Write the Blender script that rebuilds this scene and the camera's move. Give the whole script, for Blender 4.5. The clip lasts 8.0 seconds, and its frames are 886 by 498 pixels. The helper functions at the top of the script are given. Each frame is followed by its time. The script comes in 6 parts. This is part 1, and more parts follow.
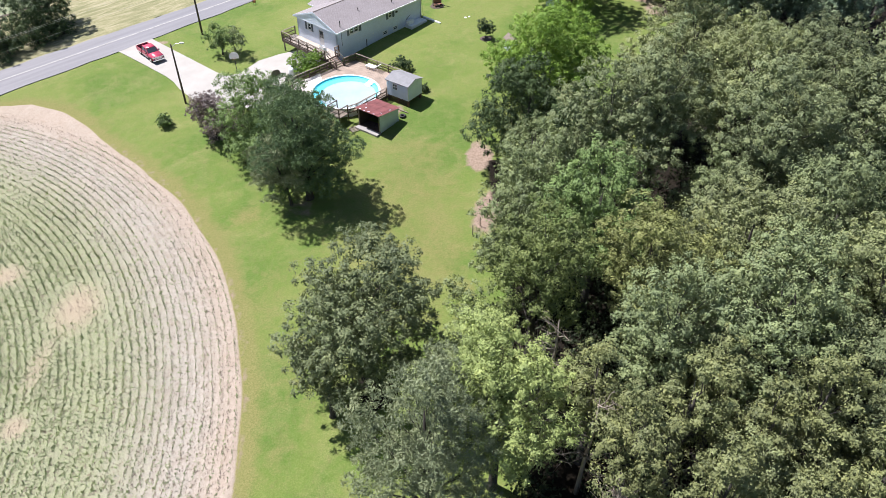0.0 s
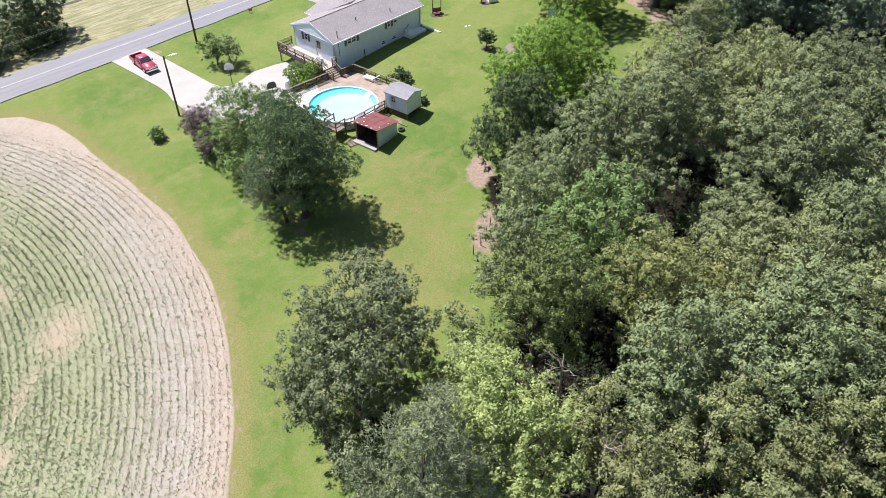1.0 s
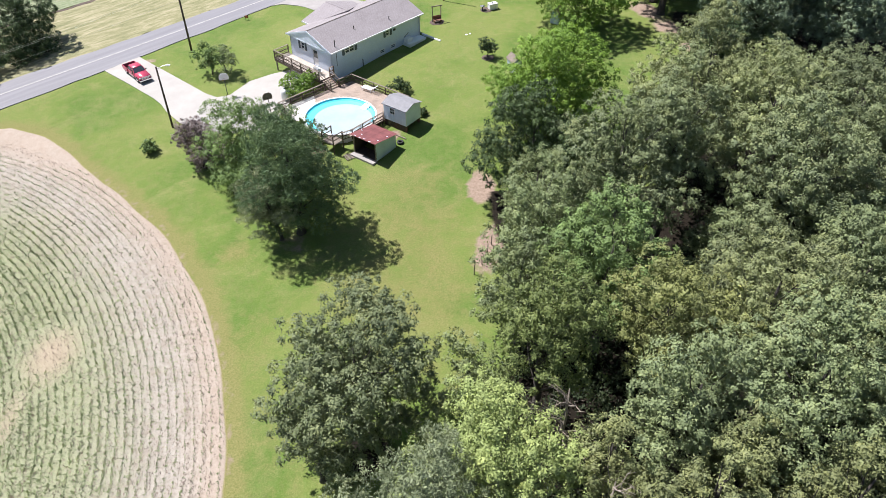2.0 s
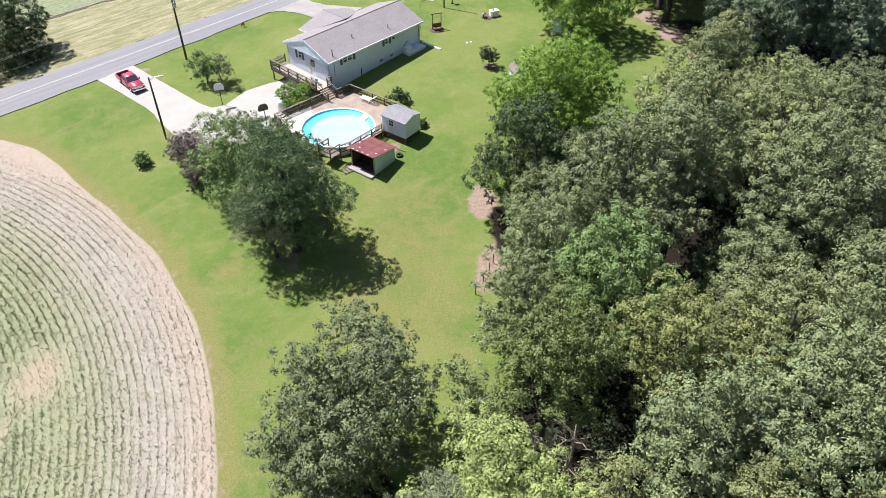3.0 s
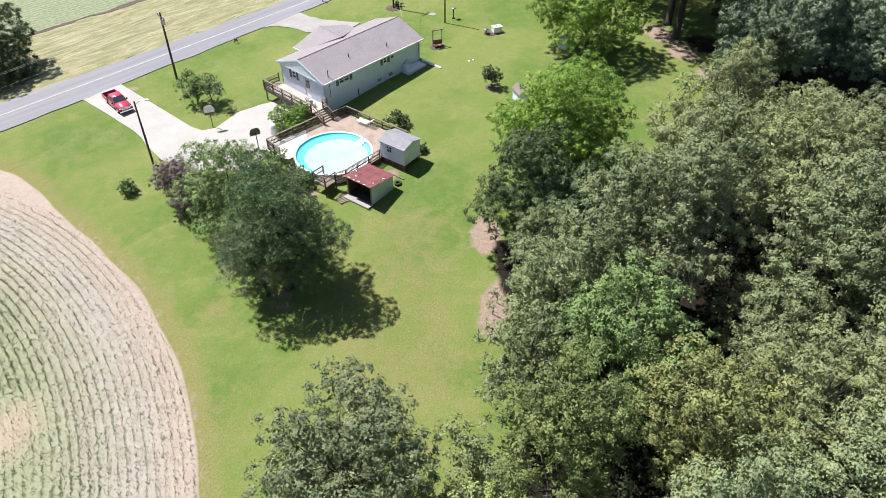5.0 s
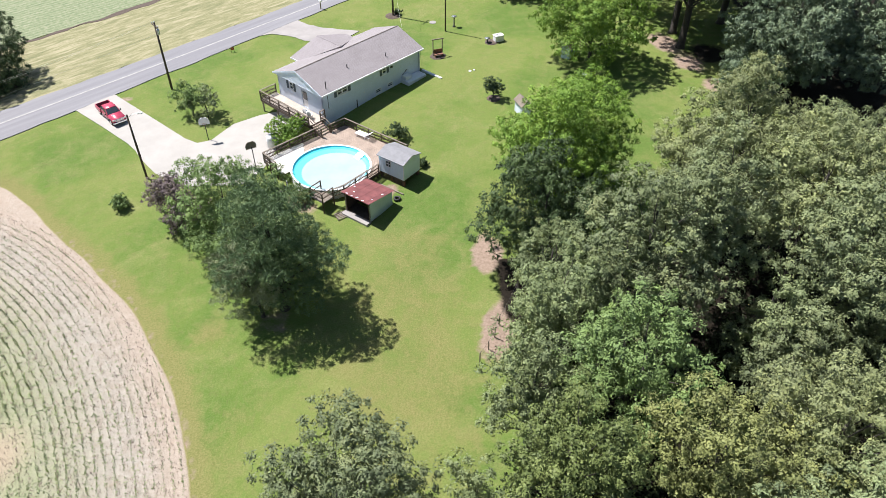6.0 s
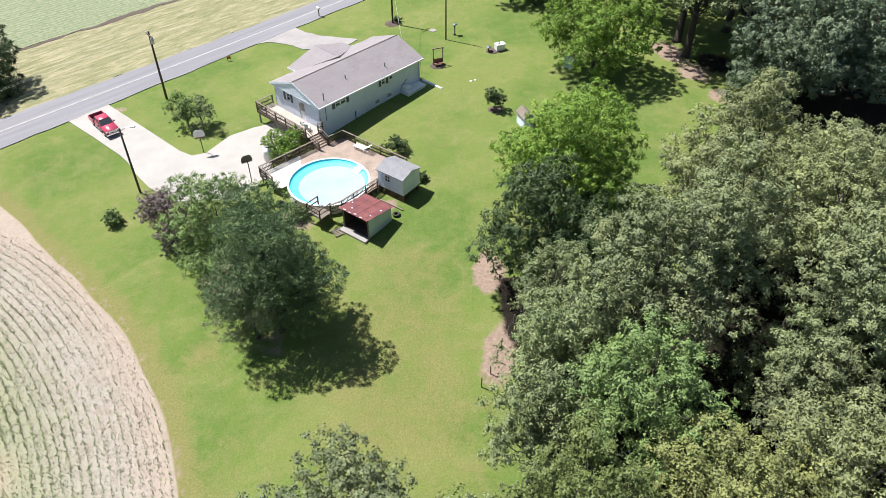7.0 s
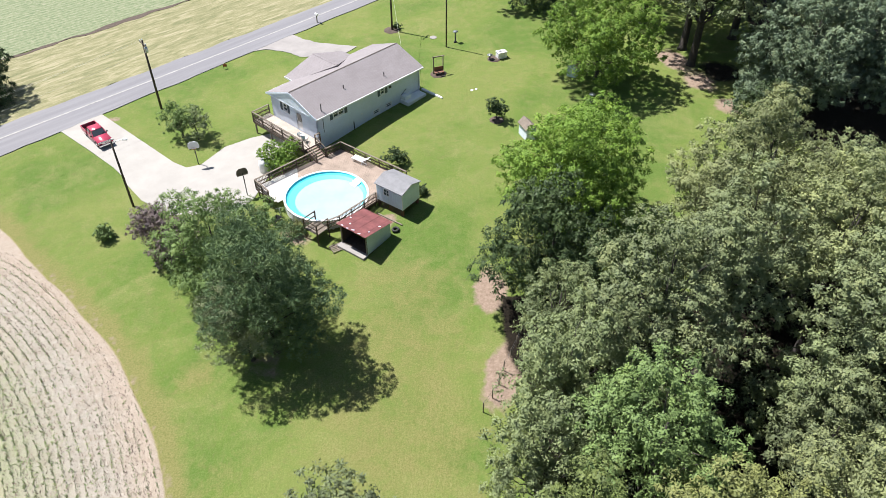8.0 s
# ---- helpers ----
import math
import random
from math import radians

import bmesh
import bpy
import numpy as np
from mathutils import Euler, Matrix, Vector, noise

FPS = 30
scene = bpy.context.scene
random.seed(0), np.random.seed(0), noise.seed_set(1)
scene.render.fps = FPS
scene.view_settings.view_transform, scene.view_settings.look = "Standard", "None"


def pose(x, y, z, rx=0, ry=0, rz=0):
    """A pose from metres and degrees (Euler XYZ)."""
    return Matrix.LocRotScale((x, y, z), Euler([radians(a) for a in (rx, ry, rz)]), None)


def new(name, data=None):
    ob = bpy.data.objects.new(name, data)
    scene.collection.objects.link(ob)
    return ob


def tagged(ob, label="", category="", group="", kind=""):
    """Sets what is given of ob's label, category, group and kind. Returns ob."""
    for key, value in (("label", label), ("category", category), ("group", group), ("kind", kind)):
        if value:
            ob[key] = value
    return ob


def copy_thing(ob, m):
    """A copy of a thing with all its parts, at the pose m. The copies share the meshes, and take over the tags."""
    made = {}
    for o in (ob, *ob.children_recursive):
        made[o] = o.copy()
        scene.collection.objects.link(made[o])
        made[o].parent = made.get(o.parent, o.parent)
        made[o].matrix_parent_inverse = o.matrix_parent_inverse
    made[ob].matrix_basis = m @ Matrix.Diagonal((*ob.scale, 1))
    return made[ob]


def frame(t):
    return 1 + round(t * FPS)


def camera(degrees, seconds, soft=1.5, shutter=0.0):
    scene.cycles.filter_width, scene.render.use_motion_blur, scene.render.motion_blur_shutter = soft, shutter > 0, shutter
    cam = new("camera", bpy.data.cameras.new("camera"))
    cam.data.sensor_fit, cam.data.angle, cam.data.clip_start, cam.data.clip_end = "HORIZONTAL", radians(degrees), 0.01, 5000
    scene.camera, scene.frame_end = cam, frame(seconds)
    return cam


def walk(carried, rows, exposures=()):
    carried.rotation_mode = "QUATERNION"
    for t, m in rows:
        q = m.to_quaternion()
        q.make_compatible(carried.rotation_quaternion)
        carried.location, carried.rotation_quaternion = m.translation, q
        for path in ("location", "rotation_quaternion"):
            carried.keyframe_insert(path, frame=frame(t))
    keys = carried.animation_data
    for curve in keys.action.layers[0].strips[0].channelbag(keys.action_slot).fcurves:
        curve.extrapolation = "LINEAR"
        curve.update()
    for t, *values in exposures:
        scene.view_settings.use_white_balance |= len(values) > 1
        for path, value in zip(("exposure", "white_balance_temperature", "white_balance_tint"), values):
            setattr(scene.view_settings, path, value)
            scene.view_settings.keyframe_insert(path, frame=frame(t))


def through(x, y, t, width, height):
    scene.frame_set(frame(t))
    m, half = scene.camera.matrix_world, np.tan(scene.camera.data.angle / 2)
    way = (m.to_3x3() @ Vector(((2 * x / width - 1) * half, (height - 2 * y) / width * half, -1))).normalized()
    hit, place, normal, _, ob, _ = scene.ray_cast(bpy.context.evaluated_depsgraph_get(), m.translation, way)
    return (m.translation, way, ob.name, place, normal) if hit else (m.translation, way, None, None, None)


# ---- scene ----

UNIT = 1.15   # the plan below is drawn in units of 1.15 m; the last lines of the script bring it to metres
cam = camera(62.5, 8.0, soft=0.58)
# seconds, eye (in units of the plan), yaw, pitch and roll (degrees)
PATH = [
    (0, 0.028, 0.004, 38.986, -0.068, -40.953, -0.155),
    (0.5, 0.061, 1.293, 39.048, -0.059, -40.968, -0.162),
    (1, 0.084, 2.551, 39.060, -0.049, -40.976, -0.165),
    (1.5, 0.100, 3.782, 39.038, -0.039, -40.979, -0.167),
    (3, 0.113, 7.348, 38.904, -0.011, -40.964, -0.160),
    (3.5, 0.109, 8.504, 38.868, -0.002, -40.954, -0.154),
    (4, 0.102, 9.648, 38.847, 0.006, -40.944, -0.148),
    (4.5, 0.092, 10.780, 38.843, 0.014, -40.935, -0.140),
    (6, 0.056, 14.121, 38.919, 0.033, -40.921, -0.113),
    (6.5, 0.043, 15.217, 38.957, 0.038, -40.924, -0.104),
    (7, 0.028, 16.304, 38.987, 0.042, -40.933, -0.094),
    (7.5, 0.014, 17.381, 38.997, 0.044, -40.949, -0.085),
    (8, -0.001, 18.446, 38.972, 0.046, -40.973, -0.076),
]
walk(cam, [(t, pose(x * UNIT, y * UNIT, z * UNIT, 0, 0, yaw) @ pose(0, 0, 0, 90 + pitch) @ pose(0, 0, 0, 0, 0, roll)) for t, x, y, z, yaw, pitch, roll in PATH],
     [(0, 0.86, 6150, 16.5), (3, 0.86, 6200, 15.0), (6, 0.85, 6260, 13.5), (8, 0.85, 6300, 12.5)])

# ---- world, sun, exposure ----
SUN_AZ, SUN_EL = radians(150.0), radians(59.0)   # towards the sun, from +x; height
sun_way = Vector((math.cos(SUN_AZ) * math.cos(SUN_EL), math.sin(SUN_AZ) * math.cos(SUN_EL), math.sin(SUN_EL)))
world = bpy.data.worlds.new("world")
scene.world = world
world.use_nodes = True
wn = world.node_tree
sky = wn.nodes.new("ShaderNodeTexSky")
sky.sky_type, sky.sun_disc = "NISHITA", False
sky.sun_elevation, sky.sun_rotation = SUN_EL, math.pi / 2 - SUN_AZ
sky.air_density, sky.dust_density = 1.2, 0.6
back = wn.nodes["Background"]
back.inputs["Strength"].default_value = 0.05
wn.links.new(sky.outputs[0], back.inputs["Color"])
sun_data = bpy.data.lights.new("sun", "SUN")
sun_data.energy, sun_data.angle, sun_data.color = 5.0, radians(0.53), (1.0, 0.965, 0.91)
sun = new("sun", sun_data)
sun.matrix_world = Matrix.Translation((0, 0, 60)) @ sun_way.to_track_quat("Z", "Y").to_matrix().to_4x4()

# ---- helpers of this scene ----
rng = np.random.default_rng(7)


def gz(x, y):
    """Height of the ground: a gentle rise from the crop field to the house and the woods."""
    x, y = np.asarray(x, float), np.asarray(y, float)
    z = -1.82 + 1.67 * np.tanh((x + 15) / 30) + 2.2 * np.tanh((y - 50) / 25) + 0.35 * np.exp(-((x + 6) ** 2 + (y - 84) ** 2) / 288)
    return z


def g(x, y):
    return float(gz(x, y))


def link(bm, name, mat, parent=None, label="", smooth=False):
    me = bpy.data.meshes.new(name)
    bm.normal_update()
    bm.to_mesh(me)
    bm.free()
    if mat:
        me.materials.append(mat)
    if smooth:
        me.polygons.foreach_set("use_smooth", [True] * len(me.polygons))
    ob = new(name, me)
    if parent:
        ob.parent = parent
    if label:
        ob["label"] = label
    return ob


def part(name, bm, mat, parent, label="", smooth=False):
    return link(bm, name, mat, parent, label, smooth)


def empty(name, x, y, z, yaw=0.0, size=1.0):
    ob = new(name)
    ob.empty_display_size = 0.3
    ob.matrix_world = pose(x, y, z, 0, 0, yaw) @ Matrix.Scale(size, 4)
    return ob


def box(bm, x0, x1, y0, y1, z0, z1, m=None, bevel=0.0):
    vs = [bm.verts.new((x, y, z)) for z in (z0, z1) for y in (y0, y1) for x in (x0, x1)]
    fs = [bm.faces.new([vs[i] for i in q]) for q in ((0, 2, 3, 1), (4, 5, 7, 6), (0, 1, 5, 4), (2, 6, 7, 3), (0, 4, 6, 2), (1, 3, 7, 5))]
    if bevel:
        es = list({e for f in fs for e in f.edges})
        r = bmesh.ops.bevel(bm, geom=es, offset=bevel, segments=1, affect="EDGES")
        vs = list({v for f in r["faces"] for v in f.verts} | {v for v in vs if v.is_valid})
    if m is not None:
        for v in vs:
            v.co = m @ v.co
    return bm


def boxes(*specs, bevel=0.0):
    bm = bmesh.new()
    for s in specs:
        box(bm, *s, bevel=bevel)
    return bm


def beam(bm, a, b, w, h):
    """A square bar from a to b."""
    a, b = Vector(a), Vector(b)
    d = b - a
    q = d.to_track_quat("X", "Z").to_matrix().to_4x4()
    return box(bm, 0, d.length, -w / 2, w / 2, -h / 2, h / 2, Matrix.Translation(a) @ q)


def tube(bm, pts, radii, n=8, caps=True):
    """A tapered tube through pts."""
    pts = [Vector(p) for p in pts]
    rings = []
    for i, p in enumerate(pts):
        d = (pts[min(i + 1, len(pts) - 1)] - pts[max(i - 1, 0)]).normalized()
        s = d.cross(Vector((0.31, 0.95, 0.05))).normalized()
        t = d.cross(s)
        rings.append([bm.verts.new(p + (math.cos(k * 2 * math.pi / n) * s + math.sin(k * 2 * math.pi / n) * t) * float(radii[i])) for k in range(n)])
    for a, b in zip(rings, rings[1:]):
        for k in range(n):
            bm.faces.new((a[k], a[(k + 1) % n], b[(k + 1) % n], b[k]))
    if caps:
        bm.faces.new(rings[0][::-1])
        bm.faces.new(rings[-1])
    return bm


def disc(bm, x, y, z, r, n=24, h=0.0):
    ring = [bm.verts.new((x + r * math.cos(k * 2 * math.pi / n), y + r * math.sin(k * 2 * math.pi / n), z)) for k in range(n)]
    bm.faces.new(ring)
    if h:
        low = [bm.verts.new((v.co.x, v.co.y, z - h)) for v in ring]
        for k in range(n):
            bm.faces.new((ring[k], low[k], low[(k + 1) % n], ring[(k + 1) % n]))
    return bm


def inside(x, y, poly):
    x, y = np.asarray(x, float), np.asarray(y, float)
    hit = np.zeros(np.shape(x), bool)
    for (x0, y0), (x1, y1) in zip(poly, poly[1:] + poly[:1]):
        c = (y0 > y) != (y1 > y)
        with np.errstate(divide="ignore", invalid="ignore"):
            hit ^= c & (x < (x1 - x0) * (y - y0) / (y1 - y0) + x0)
    return hit


def raw_mesh(name, verts, faces, mat, smooth=False):
    """A mesh from numpy arrays of vertices and equal-sized faces."""
    me = bpy.data.meshes.new(name)
    k = faces.shape[1]
    me.vertices.add(len(verts))
    me.vertices.foreach_set("co", np.ascontiguousarray(verts, np.float32).ravel())
    me.loops.add(faces.size)
    me.loops.foreach_set("vertex_index", np.ascontiguousarray(faces, np.int32).ravel())
    me.polygons.add(len(faces))
    me.polygons.foreach_set("loop_start", np.arange(0, faces.size, k, dtype=np.int32))
    me.polygons.foreach_set("use_smooth", np.full(len(faces), smooth))
    me.update(calc_edges=True)
    if mat:
        me.materials.append(mat)
    return me


# ---- materials ----
def mat_new(name):
    m = bpy.data.materials.new(name)
    m.use_nodes = True
    nt = m.node_tree
    return m, nt, nt.nodes["Principled BSDF"]


def nod(nt, kind, **kw):
    n = nt.nodes.new(kind)
    for k, v in kw.items():
        n.inputs[k].default_value = v
    return n


def noise_tex(nt, scale, detail=4.0, rough=0.6, co=None, distort=0.0):
    n = nod(nt, "ShaderNodeTexNoise", Scale=scale, Detail=detail, Roughness=rough, Distortion=distort)
    if co is None:
        co = nt.nodes.new("ShaderNodeTexCoord").outputs["Object"]
    nt.links.new(co, n.inputs["Vector"])
    return n.outputs["Fac"]


def ramp(nt, fac, stops):
    r = nt.nodes.new("ShaderNodeValToRGB")
    el = r.color_ramp.elements
    while len(el) < len(stops):
        el.new(0.5)
    for e, (p, c) in zip(el, stops):
        e.position, e.color = p, (*c, 1) if len(c) == 3 else c
    nt.links.new(fac, r.inputs["Fac"])
    return r.outputs["Color"]


def mixc(nt, fac, a, b, mode="MIX"):
    m = nt.nodes.new("ShaderNodeMix")
    m.data_type, m.blend_type = "RGBA", mode
    for k, v in ((0, fac), (6, a), (7, b)):
        if hasattr(v, "is_output"):
            nt.links.new(v, m.inputs[k])
        elif k == 0:
            m.inputs[0].default_value = v
        else:
            m.inputs[k].default_value = (*v, 1)
    return m.outputs[2]


def bump(nt, bsdf, fac, strength=0.3, dist=0.02):
    b = nod(nt, "ShaderNodeBump", Strength=strength, Distance=dist)
    nt.links.new(fac, b.inputs["Height"])
    nt.links.new(b.outputs["Normal"], bsdf.inputs["Normal"])


def simple(name, col, rough=0.6, metal=0.0, var=0.25, scale=3.0, fine=40.0, bumps=0.15, spec=0.5):
    """Paint, metal, wood and such: a base colour with stains and grain."""
    m, nt, b = mat_new(name)
    dark = tuple(c * (1 - var) for c in col)
    light = tuple(min(1, c * (1 + var * 0.6)) for c in col)
    big = ramp(nt, noise_tex(nt, scale, 5), [(0.3, dark), (0.7, light)])
    fin = noise_tex(nt, fine, 3)
    c = mixc(nt, 0.25, big, ramp(nt, fin, [(0.25, dark), (0.75, light)]))
    nt.links.new(c, b.inputs["Base Color"])
    b.inputs["Roughness"].default_value, b.inputs["Metallic"].default_value = rough, metal
    b.inputs["Specular IOR Level"].default_value = spec
    if bumps:
        bump(nt, b, fin, bumps, 0.01)
    return m


def leaf_mat(name, stops, through=0.35, rough=0.45, spec=0.35):
    m, nt, b = mat_new(name)
    geo = nt.nodes.new("ShaderNodeNewGeometry")
    info = nt.nodes.new("ShaderNodeObjectInfo")
    big = noise_tex(nt, 0.7, 4, 0.7)
    low, mid, high = (c for _, c in stops)
    near = lambda c, k: tuple(a + (b - a) * k for a, b in zip(c, mid))
    warm = lambda c: (c[0] * 0.76, c[1] * 0.74, c[2] * 0.76)
    # Dark leaves bluer, light ones yellower: shade and highlight tints put into the colour.
    low, high = (low[0], low[1], low[2] * 1.5), (high[0], high[1], high[2] * 0.72)
    stops = [(0.1, warm(near(low, 0.2))), (0.5, warm(mid)), (0.9, warm(near(high, 0.4)))]
    through *= 0.22
    add = nod(nt, "ShaderNodeMath")
    add.operation = "MULTIPLY_ADD"
    nt.links.new(geo.outputs["Random Per Island"], add.inputs[0])
    add.inputs[1].default_value = 0.16
    sub = nod(nt, "ShaderNodeMath")
    sub.operation = "MULTIPLY_ADD"
    nt.links.new(big, sub.inputs[0])
    sub.inputs[1].default_value, sub.inputs[2].default_value = 1.3, -0.25
    nt.links.new(sub.outputs[0], add.inputs[2])
    c = ramp(nt, add.outputs[0], stops)
    hsv = nt.nodes.new("ShaderNodeHueSaturation")
    mr = nod(nt, "ShaderNodeMapRange")
    mr.inputs["To Min"].default_value, mr.inputs["To Max"].default_value = 0.85, 1.15
    nt.links.new(info.outputs["Random"], mr.inputs["Value"])
    nt.links.new(mr.outputs[0], hsv.inputs["Value"])
    nt.links.new(c, hsv.inputs["Color"])
    c = hsv.outputs["Color"]
    nt.links.new(c, b.inputs["Base Color"])
    b.inputs["Roughness"].default_value = rough
    b.inputs["Specular IOR Level"].default_value = spec * 0.5
    tr = nt.nodes.new("ShaderNodeBsdfTranslucent")
    nt.links.new(mixc(nt, 1.0, c, (1.25, 1.18, 0.78), "MULTIPLY"), tr.inputs["Color"])
    mx = nod(nt, "ShaderNodeMixShader", Fac=through)
    nt.links.new(b.outputs[0], mx.inputs[1])
    nt.links.new(tr.outputs[0], mx.inputs[2])
    nt.links.new(mx.outputs[0], nt.nodes["Material Output"].inputs["Surface"])
    return m


def ground_mat():
    """Lawn with worn patches; the mesh says where fallen leaves darkened for the wood's shade, bare soil and dry grass
    lie.
    """
    m, nt, b = mat_new("lawn_grass")
    co = nt.nodes.new("ShaderNodeTexCoord").outputs["Object"]
    a = noise_tex(nt, 0.09, 5, 0.6, co, 0.5)
    f = noise_tex(nt, 0.7, 6, 0.7, co, 0.3)
    e = noise_tex(nt, 0.22, 5, 0.65, co, 0.8)
    h = noise_tex(nt, 9.0, 4, 0.75, co)
    grass = ramp(nt, a, [(0.4, (0.08, 0.15, 0.025)), (0.5, (0.122, 0.182, 0.036)), (0.6, (0.172, 0.208, 0.056))])
    tan = mixc(nt, ramp(nt, f, [(0.47, (0, 0, 0)), (0.66, (0.45, 0.45, 0.45))]), grass, (0.235, 0.225, 0.09))
    fine = mixc(nt, 0.34, tan, ramp(nt, h, [(0.34, (0.07, 0.115, 0.024)), (0.52, (0.142, 0.19, 0.05)), (0.7, (0.265, 0.285, 0.12))]))
    fine = mixc(nt, ramp(nt, e, [(0.5, (0, 0, 0)), (0.7, (0.42, 0.42, 0.42))]), fine, ramp(nt, h, [(0.3, (0.15, 0.165, 0.05)), (0.7, (0.34, 0.31, 0.15))]))
    fine = mixc(nt, ramp(nt, noise_tex(nt, 1.9, 5, 0.7, co, 0.6), [(0.53, (0, 0, 0)), (0.74, (0.45, 0.45, 0.45))]), fine, (0.15, 0.135, 0.06))
    fine = mixc(nt, ramp(nt, noise_tex(nt, 1.3, 4, 0.65, co, 0.9), [(0.52, (0, 0, 0)), (0.7, (0.55, 0.55, 0.55))]), fine, (0.115, 0.185, 0.04))
    zone = nt.nodes.new("ShaderNodeAttribute")
    zone.attribute_name = "zone"
    sep = nt.nodes.new("ShaderNodeSeparateColor")
    nt.links.new(zone.outputs["Color"], sep.inputs[0])

    def mask(socket, lo, hi):
        ad = nod(nt, "ShaderNodeMath")
        ad.operation = "ADD"
        mm = nod(nt, "ShaderNodeMath")
        mm.operation = "MULTIPLY_ADD"
        nt.links.new(f, mm.inputs[0])
        mm.inputs[1].default_value, mm.inputs[2].default_value = 0.9, -0.45
        nt.links.new(socket, ad.inputs[0])
        nt.links.new(mm.outputs[0], ad.inputs[1])
        return ramp(nt, ad.outputs[0], [(lo, (0, 0, 0)), (hi, (1, 1, 1))])

    dry = ramp(nt, h, [(0.3, (0.125, 0.14, 0.038)), (0.7, (0.25, 0.235, 0.095))])
    # Leaf floor coloured almost black, which paints in the wood's deep shade.
    shaded_litter = ramp(nt, noise_tex(nt, 5.0, 6, 0.75, co), [(0.3, (0.008, 0.007, 0.005)), (0.6, (0.02, 0.016, 0.011)), (0.8, (0.05, 0.038, 0.026))])
    soil = ramp(nt, noise_tex(nt, 3.5, 6, 0.7, co), [(0.3, (0.2, 0.15, 0.11)), (0.7, (0.35, 0.27, 0.21))])
    c = mixc(nt, mask(sep.outputs[2], 0.35, 0.75), fine, dry)
    c = mixc(nt, mask(sep.outputs[1], 0.4, 0.62), c, soil)
    c = mixc(nt, mask(sep.outputs[0], 0.4, 0.62), c, shaded_litter)
    c = mixc(nt, 1.0, c, (0.96, 0.945, 0.94), "MULTIPLY")
    nt.links.new(c, b.inputs["Base Color"])
    b.inputs["Roughness"].default_value, b.inputs["Specular IOR Level"].default_value = 0.85, 0.1
    lump = noise_tex(nt, 3.2, 4, 0.7, co, 0.4)
    both = nod(nt, "ShaderNodeMath")
    both.operation = "MULTIPLY_ADD"
    nt.links.new(h, both.inputs[0])
    both.inputs[1].default_value = 0.5
    nt.links.new(lump, both.inputs[2])
    bump(nt, b, both.outputs[0], 0.7, 0.12)
    return m


def field_mat():
    m, nt, b = mat_new("pale_field_soil")
    co = nt.nodes.new("ShaderNodeTexCoord").outputs["Object"]
    a = noise_tex(nt, 0.12, 5, 0.6, co, 0.6)
    h = noise_tex(nt, 3.0, 8, 0.75, co)
    k = noise_tex(nt, 16.0, 4, 0.8, co)
    base = ramp(nt, a, [(0.34, (0.285, 0.262, 0.24)), (0.5, (0.365, 0.33, 0.31)), (0.68, (0.395, 0.325, 0.3))])
    c = mixc(nt, 0.55, base, ramp(nt, h, [(0.34, (0.19, 0.175, 0.13)), (0.5, (0.335, 0.295, 0.255)), (0.66, (0.5, 0.45, 0.41))]))
    c = mixc(nt, 0.3, c, ramp(nt, k, [(0.38, (0.17, 0.15, 0.115)), (0.5, (0.32, 0.29, 0.245)), (0.64, (0.54, 0.5, 0.45))]))
    c = mixc(nt, ramp(nt, noise_tex(nt, 1.1, 6, 0.72, co, 0.7), [(0.48, (0, 0, 0)), (0.7, (0.6, 0.6, 0.6))]), c, (0.27, 0.215, 0.178))
    at = nt.nodes.new("ShaderNodeAttribute")
    at.attribute_name = "clay"
    sep = nt.nodes.new("ShaderNodeSeparateColor")
    nt.links.new(at.outputs["Color"], sep.inputs[0])

    def mask(socket, amount, lo, hi):
        mm = nod(nt, "ShaderNodeMath")
        mm.operation = "MULTIPLY_ADD"
        nt.links.new(h, mm.inputs[0])
        mm.inputs[1].default_value = amount
        sh = nod(nt, "ShaderNodeMath")
        sh.operation = "SUBTRACT"
        nt.links.new(socket, sh.inputs[0])
        sh.inputs[1].default_value = amount / 2
        nt.links.new(sh.outputs[0], mm.inputs[2])
        return ramp(nt, mm.outputs[0], [(lo, (0, 0, 0)), (hi, (1, 1, 1))])

    c = mixc(nt, mask(sep.outputs[2], 1.6, 0.35, 1.0), c, ramp(nt, k, [(0.35, (0.14, 0.155, 0.08)), (0.6, (0.345, 0.35, 0.235))]))
    c = mixc(nt, sep.outputs[0], c, ramp(nt, k, [(0.35, (0.3, 0.215, 0.165)), (0.6, (0.45, 0.34, 0.275))]))
    c = mixc(nt, mask(sep.outputs[1], 0.9, 0.45, 0.85), c, ramp(nt, k, [(0.35, (0.16, 0.16, 0.05)), (0.65, (0.3, 0.26, 0.12))]))
    c = mixc(nt, 1.0, c, (0.985, 0.995, 0.94), "MULTIPLY")
    nt.links.new(c, b.inputs["Base Color"])
    b.inputs["Roughness"].default_value, b.inputs["Specular IOR Level"].default_value = 0.9, 0.15
    bump(nt, b, k, 0.8, 0.05)
    return m


